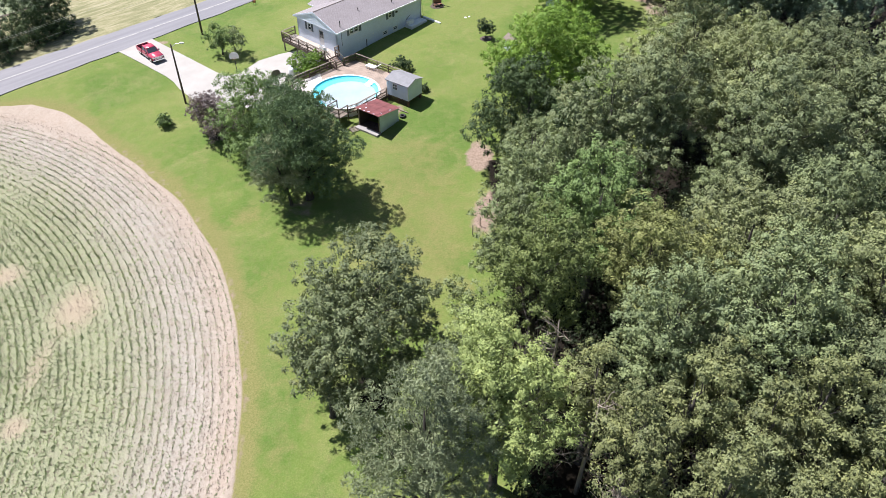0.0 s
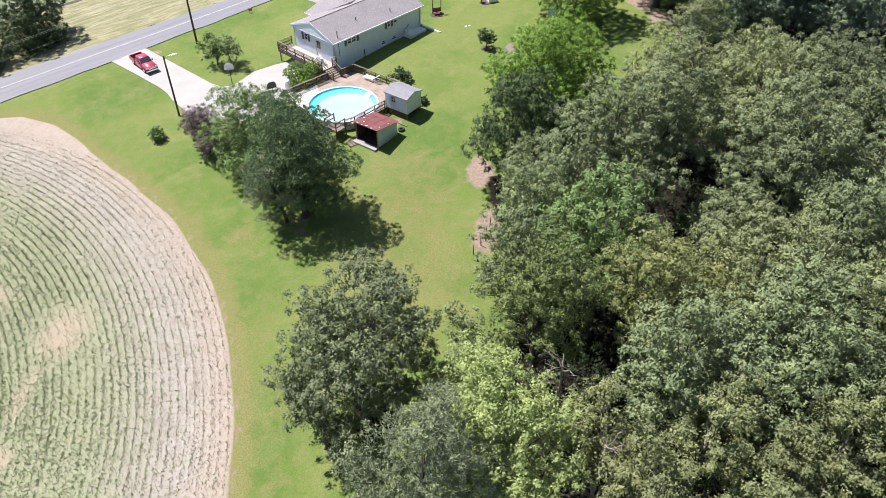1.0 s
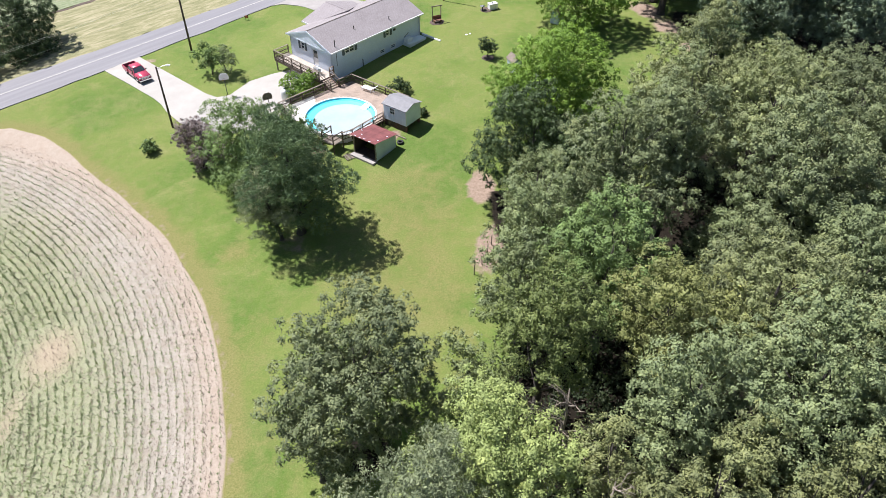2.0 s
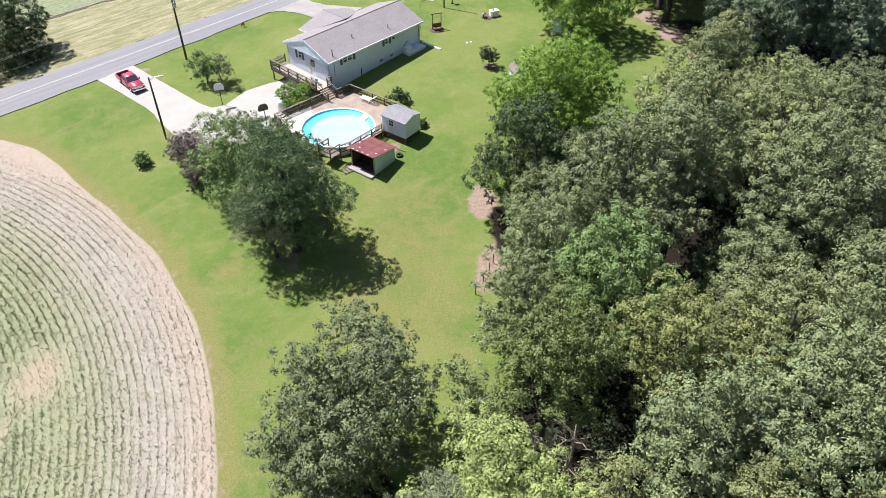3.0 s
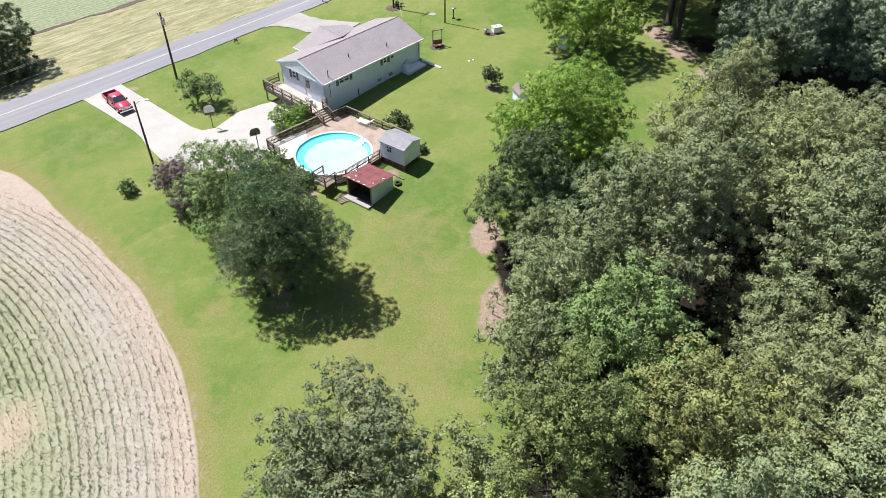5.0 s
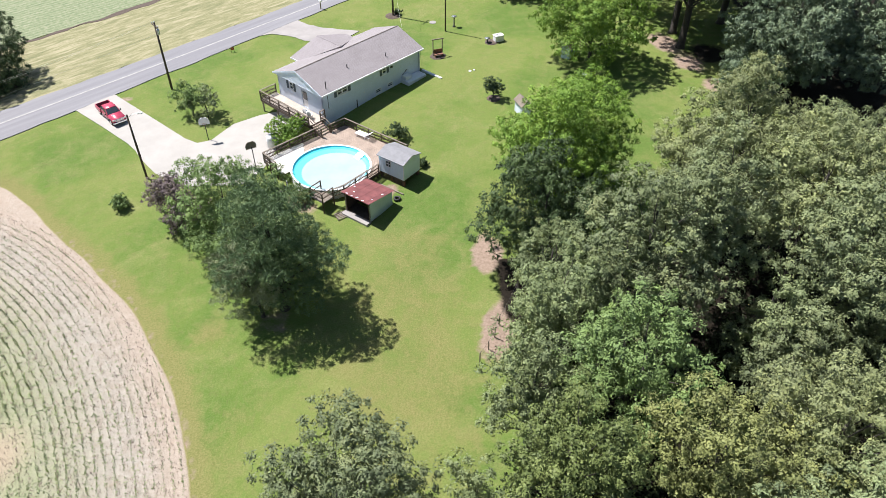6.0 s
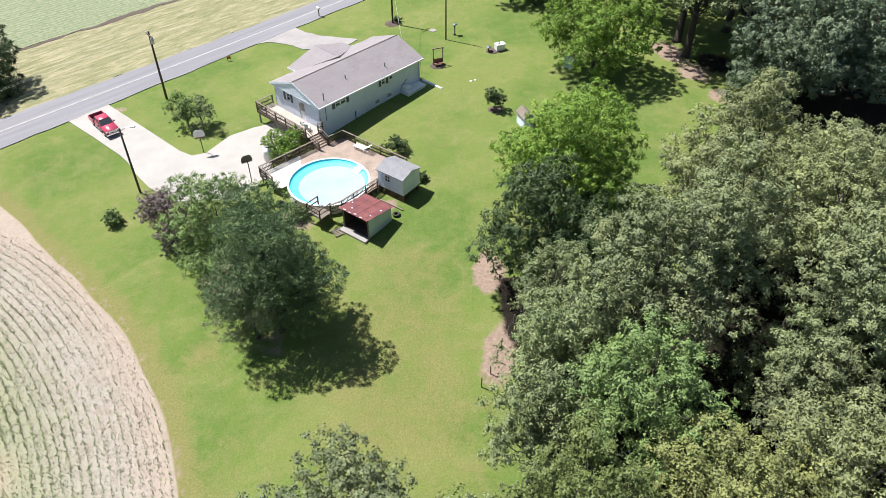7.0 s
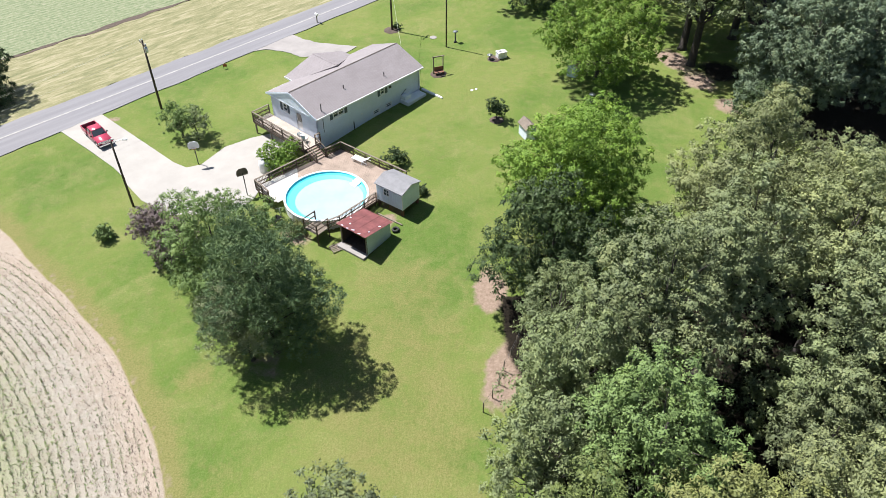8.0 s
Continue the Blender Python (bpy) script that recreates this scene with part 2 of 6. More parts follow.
def hay_mat():
    """Cut hay in pale windrows that run along the road."""
    m, nt, b = mat_new("cut_hay")
    co = nt.nodes.new("ShaderNodeTexCoord").outputs["Object"]
    mp = nt.nodes.new("ShaderNodeMapping")
    mp.inputs["Scale"].default_value = (0.3, 1.6, 1)
    nt.links.new(co, mp.inputs["Vector"])
    s = noise_tex(nt, 1.0, 7, 0.72, mp.outputs[0], 0.8)
    h = noise_tex(nt, 7.0, 4, 0.7, co)
    c = ramp(nt, s, [(0.38, (0.1, 0.115, 0.04)), (0.5, (0.2, 0.19, 0.09)), (0.64, (0.36, 0.32, 0.205))])
    c = mixc(nt, 0.3, c, ramp(nt, h, [(0.33, (0.1, 0.12, 0.035)), (0.68, (0.4, 0.35, 0.21))]))
    nt.links.new(c, b.inputs["Base Color"])
    b.inputs["Roughness"].default_value = 0.9
    bump(nt, b, s, 0.6, 0.08)
    return m


def far_crop_mat():
    m, nt, b = mat_new("far_crop")
    co = nt.nodes.new("ShaderNodeTexCoord").outputs["Object"]
    h = noise_tex(nt, 2.2, 7, 0.75, co)
    w = nod(nt, "ShaderNodeTexWave", Scale=0.42, Distortion=1.5, Detail=3.0)
    w.bands_direction = "Y"
    nt.links.new(co, w.inputs["Vector"])
    c = ramp(nt, h, [(0.33, (0.08, 0.12, 0.05)), (0.5, (0.165, 0.205, 0.1)), (0.68, (0.31, 0.29, 0.2))])
    c = mixc(nt, 0.3, c, ramp(nt, w.outputs["Fac"], [(0.3, (0.11, 0.155, 0.07)), (0.7, (0.26, 0.25, 0.17))]))
    nt.links.new(c, b.inputs["Base Color"])
    b.inputs["Roughness"].default_value = 0.9
    return m


def asphalt_mat():
    m, nt, b = mat_new("worn_asphalt")
    co = nt.nodes.new("ShaderNodeTexCoord").outputs["Object"]
    mp = nt.nodes.new("ShaderNodeMapping")
    mp.inputs["Scale"].default_value = (0.06, 1.3, 1)
    nt.links.new(co, mp.inputs["Vector"])
    s = noise_tex(nt, 1.0, 5, 0.6, mp.outputs[0])
    h = noise_tex(nt, 25.0, 4, 0.7, co)
    c = ramp(nt, s, [(0.35, (0.155, 0.152, 0.165)), (0.65, (0.215, 0.21, 0.222))])
    c = mixc(nt, 0.3, c, ramp(nt, h, [(0.3, (0.115, 0.113, 0.12)), (0.7, (0.26, 0.255, 0.262))]))
    nt.links.new(c, b.inputs["Base Color"])
    b.inputs["Roughness"].default_value = 0.75
    bump(nt, b, h, 0.3, 0.01)
    return m


def shingle_mat():
    m, nt, b = mat_new("grey_brown_shingles")
    co = nt.nodes.new("ShaderNodeTexCoord").outputs["Object"]
    w = nod(nt, "ShaderNodeTexBrick", Scale=1.0)
    w.inputs["Color1"].default_value, w.inputs["Color2"].default_value = (0.23, 0.204, 0.208, 1), (0.285, 0.26, 0.265, 1)
    w.inputs["Mortar"].default_value = (0.15, 0.13, 0.12, 1)
    w.inputs["Mortar Size"].default_value, w.inputs["Brick Width"].default_value, w.inputs["Row Height"].default_value = 0.012, 0.32, 0.14
    nt.links.new(co, w.inputs["Vector"])
    big = ramp(nt, noise_tex(nt, 0.6, 5, 0.6, co), [(0.3, (0.22, 0.197, 0.2)), (0.7, (0.295, 0.27, 0.275))])
    c = mixc(nt, 0.5, w.outputs["Color"], big)
    nt.links.new(c, b.inputs["Base Color"])
    b.inputs["Roughness"].default_value = 0.85
    bump(nt, b, w.outputs["Fac"], -0.4, 0.01)
    return m


def brick_mat():
    m, nt, b = mat_new("painted_brick")
    co = nt.nodes.new("ShaderNodeTexCoord").outputs["UV"]
    w = nod(nt, "ShaderNodeTexBrick", Scale=1.0)
    # Blue in the brick's colour stands in for sky light on shaded walls.
    w.inputs["Color1"].default_value, w.inputs["Color2"].default_value = (0.61, 0.67, 0.77, 1), (0.69, 0.75, 0.84, 1)
    w.inputs["Mortar"].default_value = (0.6, 0.6, 0.62, 1)
    w.inputs["Mortar Size"].default_value, w.inputs["Brick Width"].default_value, w.inputs["Row Height"].default_value = 0.01, 0.215, 0.075
    nt.links.new(co, w.inputs["Vector"])
    big = ramp(nt, noise_tex(nt, 0.9, 6, 0.65), [(0.3, (0.54, 0.61, 0.74)), (0.7, (0.71, 0.77, 0.88))])
    nt.links.new(mixc(nt, 0.5, w.outputs["Color"], big), b.inputs["Base Color"])
    b.inputs["Roughness"].default_value = 0.8
    bump(nt, b, w.outputs["Fac"], -0.3, 0.01)
    return m


M = dict(
    lawn=ground_mat(), field=field_mat(), hay=hay_mat(), crop=far_crop_mat(), road=asphalt_mat(),
    shingle=shingle_mat(), brick=brick_mat(),
    paint=simple("road_line_paint", (0.34, 0.33, 0.31), 0.7, var=0.3, scale=1.5),
    concrete=simple("pale_concrete", (0.355, 0.335, 0.305), 0.8, var=0.14, scale=0.5, fine=14),
    gravel=simple("pale_gravel", (0.3, 0.28, 0.265), 0.9, var=0.2, scale=0.6, fine=16, bumps=0.4),
    # White boarding paint with the sky's blue light put into its colour.
    gable=simple("sky_tinted_white_paint", (0.74, 0.81, 0.9), 0.5, var=0.06),
    white=simple("white_paint", (0.78, 0.78, 0.78), 0.5, var=0.08),
    # Siding white is tinted blue in place of sky light on shaded walls.
    offwhite=simple("weathered_white_siding", (0.72, 0.78, 0.88), 0.6, var=0.1, scale=1.2),
    greywood=simple("weathered_grey_wood", (0.2, 0.165, 0.13), 0.85, var=0.35, scale=2.5),
    deckwood=simple("sun_bleached_decking", (0.34, 0.265, 0.21), 0.8, var=0.35, scale=0.9, fine=18),
    whitedeck=simple("white_bleached_boards", (0.66, 0.62, 0.57), 0.8, var=0.15, scale=1.2, fine=18),
    paledeck=simple("bleached_deck_paint", (0.45, 0.39, 0.33), 0.8, var=0.22, scale=1.2, fine=18),
    darkwood=simple("dark_stained_rail_wood", (0.1, 0.07, 0.05), 0.8, var=0.35),
    polewood=simple("creosoted_pole_wood", (0.075, 0.055, 0.042), 0.85, var=0.35, scale=1.5),
    bark=simple("bark", (0.06, 0.052, 0.045), 0.95, var=0.45, scale=3, fine=14, bumps=0.8),
    greybark=simple("grey_dead_bark", (0.33, 0.28, 0.23), 0.95, var=0.35, scale=3, fine=14, bumps=0.6),
    redroof=simple("faded_red_roofing", (0.19, 0.06, 0.058), 0.65, var=0.45, scale=1.6, fine=9),
    # Sheet grey leans blue to add sky light on its shaded side.
    shedgrey=simple("grey_sheet_siding", (0.52, 0.61, 0.68), 0.55, var=0.15, scale=1.2),
    shedroof=simple("grey_shed_shingles", (0.23, 0.23, 0.24), 0.85, var=0.2, scale=2),
    dark=simple("dark_interior", (0.03, 0.028, 0.026), 0.9, var=0.3),
    black=simple("black_rubber", (0.02, 0.02, 0.02), 0.7, var=0.3),
    shutter=simple("slate_blue_shutter", (0.09, 0.11, 0.13), 0.6, var=0.2),
    steel=simple("galvanised_steel", (0.5, 0.51, 0.52), 0.35, 0.8, var=0.15),
    darkmetal=simple("dark_painted_metal", (0.035, 0.035, 0.035), 0.45, 0.3, var=0.2),
    mulch=simple("brown_mulch", (0.1, 0.074, 0.058), 0.95, var=0.5, scale=4, fine=25, bumps=1.0),
    brickred=simple("red_brown_brick", (0.22, 0.1, 0.065), 0.85, var=0.4, scale=4),
    orange=simple("rusty_orange_paint", (0.4, 0.12, 0.05), 0.7, var=0.3),
    liner=simple("blue_pool_liner", (0.12, 0.8, 0.93), 0.4, var=0.1, bumps=0.0),
    truckred=simple("deep_red_car_paint", (0.45, 0.055, 0.1), 0.3, 0.0, var=0.05, bumps=0.0),
    chrome=simple("chrome", (0.75, 0.75, 0.76), 0.12, 1.0, var=0.05, bumps=0.0),
    lamp=simple("lamp_lens", (0.75, 0.75, 0.72), 0.15, var=0.05, bumps=0.0),
    tail=simple("red_tail_lens", (0.35, 0.01, 0.01), 0.2, var=0.05, bumps=0.0),
    cable=simple("cable_sheath", (0.05, 0.05, 0.05), 0.6, var=0.1, bumps=0.0),
    wirelight=simple("aluminium_cable", (0.5, 0.52, 0.42), 0.4, 0.3, var=0.1, bumps=0.0),
)


def glass_mat():
    m, nt, b = mat_new("window_glass")
    b.inputs["Base Color"].default_value = (0.05, 0.06, 0.07, 1)
    b.inputs["Roughness"].default_value, b.inputs["Specular IOR Level"].default_value = 0.05, 0.8
    return m


def water_mat():
    m, nt, b = mat_new("glare_pale_pool_water")
    # Pale opaque base colour stands in for the glare on the water.
    nt.links.new(ramp(nt, noise_tex(nt, 0.5, 3), [(0.3, (0.31, 0.39, 0.4)), (0.7, (0.37, 0.41, 0.42))]), b.inputs["Base Color"])
    b.inputs["Roughness"].default_value, b.inputs["IOR"].default_value = 0.06, 1.33
    bump(nt, b, noise_tex(nt, 3.0, 3), 0.15, 0.03)
    return m


M["glass"], M["water"] = glass_mat(), water_mat()
LEAF = dict(
    oak=leaf_mat("oak_leaves", [(0.1, (0.055, 0.072, 0.034)), (0.5, (0.2, 0.25, 0.118)), (0.9, (0.56, 0.59, 0.36))], 0.32, 0.52, 0.32),
    grey=leaf_mat("grey_green_leaves", [(0.1, (0.0746, 0.103, 0.0449)), (0.5, (0.242, 0.307, 0.14)), (0.9, (0.51, 0.565, 0.298))], 0.33, 0.52, 0.32),
    olive=leaf_mat("olive_leaves", [(0.1, (0.0725, 0.0841, 0.0323)), (0.5, (0.238, 0.272, 0.094)), (0.9, (0.473, 0.483, 0.217))], 0.30, 0.52, 0.32),
    bright=leaf_mat("bright_green_leaves", [(0.1, (0.0559, 0.0953, 0.0301)), (0.5, (0.23, 0.345, 0.115)), (0.9, (0.382, 0.508, 0.181))], 0.33, 0.52, 0.32),
    fresh=leaf_mat("mixed_green_leaves", [(0.1, (0.0494, 0.0668, 0.0281)), (0.5, (0.275, 0.315, 0.13)), (0.9, (0.56, 0.57, 0.27))], 0.32, 0.52, 0.32),
    leafy=leaf_mat("mid_green_leaves", [(0.1, (0.038, 0.06, 0.022)), (0.5, (0.165, 0.215, 0.066)), (0.9, (0.41, 0.48, 0.225))], 0.33, 0.52, 0.32),
    maple=leaf_mat("maple_leaves", [(0.1, (0.055, 0.1, 0.022)), (0.5, (0.235, 0.4, 0.06)), (0.9, (0.55, 0.68, 0.17))], 0.5, 0.52, 0.32),
    pale=leaf_mat("pale_olive_leaves", [(0.1, (0.085, 0.11, 0.055)), (0.5, (0.27, 0.335, 0.155)), (0.9, (0.525, 0.553, 0.324))], 0.34, 0.52, 0.32),
    teal=leaf_mat("blue_green_leaves", [(0.1, (0.055, 0.085, 0.048)), (0.5, (0.22, 0.305, 0.175)), (0.9, (0.54, 0.6, 0.41))], 0.3, 0.5, 0.4),
    tan=leaf_mat("tan_green_leaves", [(0.1, (0.1, 0.115, 0.055)), (0.5, (0.31, 0.365, 0.158)), (0.9, (0.53, 0.545, 0.27))], 0.34, 0.52, 0.32),
    silver=leaf_mat("silvery_green_leaves", [(0.1, (0.0753, 0.0993, 0.0435)), (0.5, (0.247, 0.313, 0.139)), (0.9, (0.505, 0.553, 0.281))], 0.33, 0.52, 0.32),
    lime=leaf_mat("yellow_green_leaves", [(0.1, (0.14, 0.19, 0.05)), (0.5, (0.35, 0.44, 0.148)), (0.9, (0.61, 0.68, 0.3))], 0.36, 0.52, 0.32),
    deep=leaf_mat("deep_green_leaves", [(0.1, (0.0219, 0.0404, 0.0179)), (0.5, (0.085, 0.135, 0.05)), (0.9, (0.26, 0.33, 0.16))], 0.2, 0.5, 0.35),
    # Brush leaves darkened in colour to stand in for shade between the trunks.
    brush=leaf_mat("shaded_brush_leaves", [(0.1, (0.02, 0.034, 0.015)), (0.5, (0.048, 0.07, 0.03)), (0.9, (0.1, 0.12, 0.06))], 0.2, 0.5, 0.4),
    pine=leaf_mat("pine_needles", [(0.1, (0.038, 0.0732, 0.0308)), (0.5, (0.145, 0.228, 0.098)), (0.9, (0.41, 0.5, 0.26))], 0.16, 0.5, 0.4),
    greypine=leaf_mat("grey_pine_needles", [(0.1, (0.06, 0.085, 0.04)), (0.5, (0.31, 0.375, 0.2)), (0.9, (0.6, 0.64, 0.42))], 0.25, 0.5, 0.4),
    purple=leaf_mat("bronze_purple_leaves", [(0.1, (0.06, 0.044, 0.043)), (0.5, (0.27, 0.215, 0.205)), (0.9, (0.5, 0.43, 0.42))], 0.25, 0.5, 0.4),
    rowcrop=leaf_mat("row_crop_leaves", [(0.1, (0.09, 0.105, 0.055)), (0.5, (0.33, 0.42, 0.19)), (0.9, (0.66, 0.72, 0.45))], 0.6, 0.5, 0.4),
    stubble=leaf_mat("old_stalks", [(0.1, (0.1, 0.075, 0.055)), (0.45, (0.27, 0.21, 0.16)), (0.9, (0.6, 0.52, 0.42))], 0.1, 0.7, 0.2),
)

# ---- ground, field, road ----
FIELD_C, FIELD_R, ROW = (-61.3, 24.0), 47.9, 0.585
ROAD_O, ROAD_YAW = (-36.2, 89.9), radians(42.5)
RU, RN = (math.cos(ROAD_YAW), math.sin(ROAD_YAW)), (-math.sin(ROAD_YAW), math.cos(ROAD_YAW))


def field_edge(th):
    """How far the field's edge lies beyond its round, by the angle in degrees."""
    return np.interp(th, [-64, 0, 38, 45, 52, 57, 61, 66, 71, 75, 80, 124], [0.1, 0, 0, -0.35, -0.3, 0.2, 1.2, 2.1, 2.3, 0.9, 0.3, 0])


def blob(x, y, cx, cy, rx, ry, yaw=0.0):
    c, s = math.cos(radians(yaw)), math.sin(radians(yaw))
    dx, dy = x - cx, y - cy
    return np.clip(1.35 - np.hypot((dx * c + dy * s) / rx, (-dx * s + dy * c) / ry), 0, 1)


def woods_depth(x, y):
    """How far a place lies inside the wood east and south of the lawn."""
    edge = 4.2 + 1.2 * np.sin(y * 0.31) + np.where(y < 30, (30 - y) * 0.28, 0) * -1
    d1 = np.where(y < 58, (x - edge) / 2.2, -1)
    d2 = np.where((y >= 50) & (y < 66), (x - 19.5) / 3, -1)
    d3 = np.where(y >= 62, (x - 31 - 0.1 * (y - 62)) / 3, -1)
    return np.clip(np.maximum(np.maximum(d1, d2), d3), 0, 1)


def build_ground():
    near_x = np.arange(-70, 60.1, 0.5)
    near_y = np.arange(-10, 130.1, 0.6)
    far = np.array([4, 10, 20, 40, 80, 160, 350, 800, 1800, 3500.0])
    xs = np.r_[near_x[0] - far[::-1], near_x, near_x[-1] + far]
    ys = np.r_[near_y[0] - far[::-1], near_y, near_y[-1] + far]
    X, Y = np.meshgrid(xs, ys)
    core = (X > -75) & (X < 65) & (Y > -15) & (Y < 135)
    lawn = core & (np.hypot(X - FIELD_C[0], Y - FIELD_C[1]) > FIELD_R + 2) & ((X - ROAD_O[0]) * RN[0] + (Y - ROAD_O[1]) * RN[1] < -5)
    Z = gz(X, Y) + lawn * (0.03 * np.sin(X * 0.7 + Y * 0.2) * np.sin(Y * 0.5 - X * 0.13))
    pit = np.hypot(X + 10.2, Y - 69.6) < 3.95   # the pool's own floor lies under the lawn's level
    Z = np.where(pit, np.minimum(Z, -0.05), Z) - 0.5 * (np.hypot(X + 10.2, Y - 69.6) < 3.2)
    nx, ny = len(xs), len(ys)
    idx = np.arange(nx * ny).reshape(ny, nx)
    faces = np.stack([idx[:-1, :-1], idx[:-1, 1:], idx[1:, 1:], idx[1:, :-1]], -1).reshape(-1, 4)
    me = raw_mesh("ground", np.stack([X, Y, Z], -1).reshape(-1, 3), faces, M["lawn"], True)
    x, y = X.ravel(), Y.ravel()
    shaded_litter = woods_depth(x, y)
    # Spots beneath single trees get the same shade-dark leaf colour.
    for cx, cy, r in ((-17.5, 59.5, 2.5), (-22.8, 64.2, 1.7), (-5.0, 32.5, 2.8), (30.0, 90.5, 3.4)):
        shaded_litter = np.maximum(shaded_litter, 0.75 * blob(x, y, cx, cy, r, r))
    soil = np.maximum.reduce([blob(x, y, 3.6, 58.6, 1.5, 2.6), blob(x, y, 4.4, 51.3, 1.6, 4.0, -20), 0.85 * blob(x, y, 25.4, 93.2, 2.0, 3.6, 20), 0.7 * blob(x, y, 27.2, 88.5, 2.4, 3.0), 0.85 * blob(x, y, 28.8, 83.5, 1.8, 2.0),
                              blob(x, y, -5.3, 66.5, 1.7, 1.1, 40), 0.5 * blob(x, y, -12.8, 52.4, 2.4, 2.2), 0.8 * blob(x, y, -12.6, 65.6, 1.2, 2.2, 50), 0.8 * blob(x, y, -3.0, 15.5, 1.5, 2.0),
                              0.72 * blob(x, y, -34.5, 84.9, 1.2, 0.8)])
    rad = np.hypot(x - FIELD_C[0], y - FIELD_C[1])
    rim = np.clip(1 - np.abs(rad - FIELD_R - 0.3 - field_edge(np.degrees(np.arctan2(y - FIELD_C[1], x - FIELD_C[0])))) / 2.6, 0, 1) * 0.9
    soil = np.maximum(soil, 0.5 * np.clip(1 - np.abs(rad - FIELD_R) / 1.2, 0, 1))
    dry = np.maximum.reduce([rim, 0.62 * blob(x, y, -17.5, 51.5, 2.2, 2.0), 0.62 * blob(x, y, 0, 47, 3.0, 9.0), 0.55 * blob(x, y, -3, 60, 6, 3), 0.5 * blob(x, y, 1.5, 40, 2.0, 5.0),
                             0.45 * blob(x, y, -11.8, 33, 4.0, 15.0), 0.6 * blob(x, y, -3.5, 49, 9.0, 17.0), 0.55 * blob(x, y, -2.5, 57.5, 5.0, 7.0), 0.5 * blob(x, y, -16, 37, 4.0, 14.0, -15), 0.55 * blob(x, y, -15, 79.5, 3.2, 1.2, 140)])
    cols = np.stack([shaded_litter, soil, dry, np.ones_like(x)], -1).astype(np.float32)
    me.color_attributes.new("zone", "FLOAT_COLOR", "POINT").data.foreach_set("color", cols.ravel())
    return tagged(new("ground", me), "mown green lawn with dry and worn patches", "lawn", kind="structure")


build_ground()


def sheet(name, poly, mat, lift, step=0.6, label="", category="", frame_yaw=0.0, ragged=0.0, origin=(0, 0)):
    """A thin sheet that follows the ground inside a polygon, cut to the polygon's edge."""
    bm = bmesh.new()
    px, py = [p[0] for p in poly], [p[1] for p in poly]
    n = []
    for (x0, y0), (x1, y1) in zip(poly, poly[1:] + poly[:1]):
        k = max(1, int(math.hypot(x1 - x0, y1 - y0) / 0.5))
        for i in range(k):
            x, y = x0 + (x1 - x0) * i / k, y0 + (y1 - y0) * i / k
            w = ragged * noise.noise((x * 0.9, y * 0.9, 3.1)) * 2
            n.append(bm.verts.new((x + w, y + w * 0.7, 0)))
    bm.faces.new(n)
    for ax, lo, hi in ((0, min(px), max(px)), (1, min(py), max(py))):
        no = Vector((1, 0, 0)) if ax == 0 else Vector((0, 1, 0))
        for c in np.arange(lo + 2, hi, 2.0):
            bmesh.ops.bisect_plane(bm, geom=bm.verts[:] + bm.edges[:] + bm.faces[:], plane_co=no * c, plane_no=no)
    for v in bm.verts:
        v.co.z = g(v.co.x, v.co.y) + lift
    ring = [e for e in bm.edges if len(e.link_faces) == 1]
    ext = bmesh.ops.extrude_edge_only(bm, edges=ring)
    for v in ext["geom"]:
        if isinstance(v, bmesh.types.BMVert):
            v.co.z -= lift + 0.15
    inv = pose(origin[0], origin[1], 0, 0, 0, frame_yaw)
    bmesh.ops.transform(bm, matrix=inv.inverted(), verts=bm.verts)
    ob = link(bm, name, mat)
    ob.matrix_world = inv
    return tagged(ob, label, category, kind="structure")


def road_at(u, n):
    return (ROAD_O[0] + u * RU[0] + n * RN[0], ROAD_O[1] + u * RU[1] + n * RN[1])


def strip(name, u0, u1, n0, n1, mat, lift, label, category, step=3.0, ragged=0.0, taper=0.0):
    us = np.arange(u0, u1 + 0.1, step)
    ns = np.linspace(n0, n1, max(2, int((n1 - n0) / 1.5) + 1))
    verts, faces = [], []
    for i, u in enumerate(us):
        for j, n in enumerate(ns + taper * min(max(u, -12), 30) * (np.arange(len(ns)) == 0)):
            e = ragged * noise.noise((u * 0.35, n * 3.0, 1.0)) if j in (0, len(ns) - 1) else 0
            x, y = road_at(u, n + e)
            verts.append((u, n + e, g(x, y) + lift))
    k = len(ns)
    for i in range(len(us) - 1):
        for j in range(k - 1):
            faces.append((i * k + j, (i + 1) * k + j, (i + 1) * k + j + 1, i * k + j + 1))
    # edges turned down into the ground
    base = len(verts)
    for j, rev in ((0, False), (k - 1, True)):
        for i in range(len(us)):
            v = verts[i * k + j]
            verts.append((v[0], v[1], v[2] - lift - 0.1))
        for i in range(len(us) - 1):
            a, b = i * k + j, (i + 1) * k + j
            c, d = base + i + 1, base + i
            faces.append((a, d, c, b) if not rev else (a, b, c, d))
        base += len(us)
    me = raw_mesh(name, np.array(verts), np.array(faces), mat, False)
    ob = new(name, me)
    ob.matrix_world = pose(ROAD_O[0], ROAD_O[1], 0, 0, 0, math.degrees(ROAD_YAW))
    return tagged(ob, label, category, kind="structure")


strip("hay_verge", -140, 170, 2.3, 17.6, M["hay"], 0.05, "cut yellow hay lying in windrows beside the road", "hay field", 1.5, 0.8)
strip("far_crop_field", -160, 200, 17.9, 120, M["crop"], 0.06, "pale green crop field beyond the hay", "crop field", 2.5, 0.5)
strip("far_field_edge_soil", -160, 200, 17.5, 18.2, M["mulch"], 0.075, "bare brown soil strip between hay and crop", "soil", 1.0, 0.8)
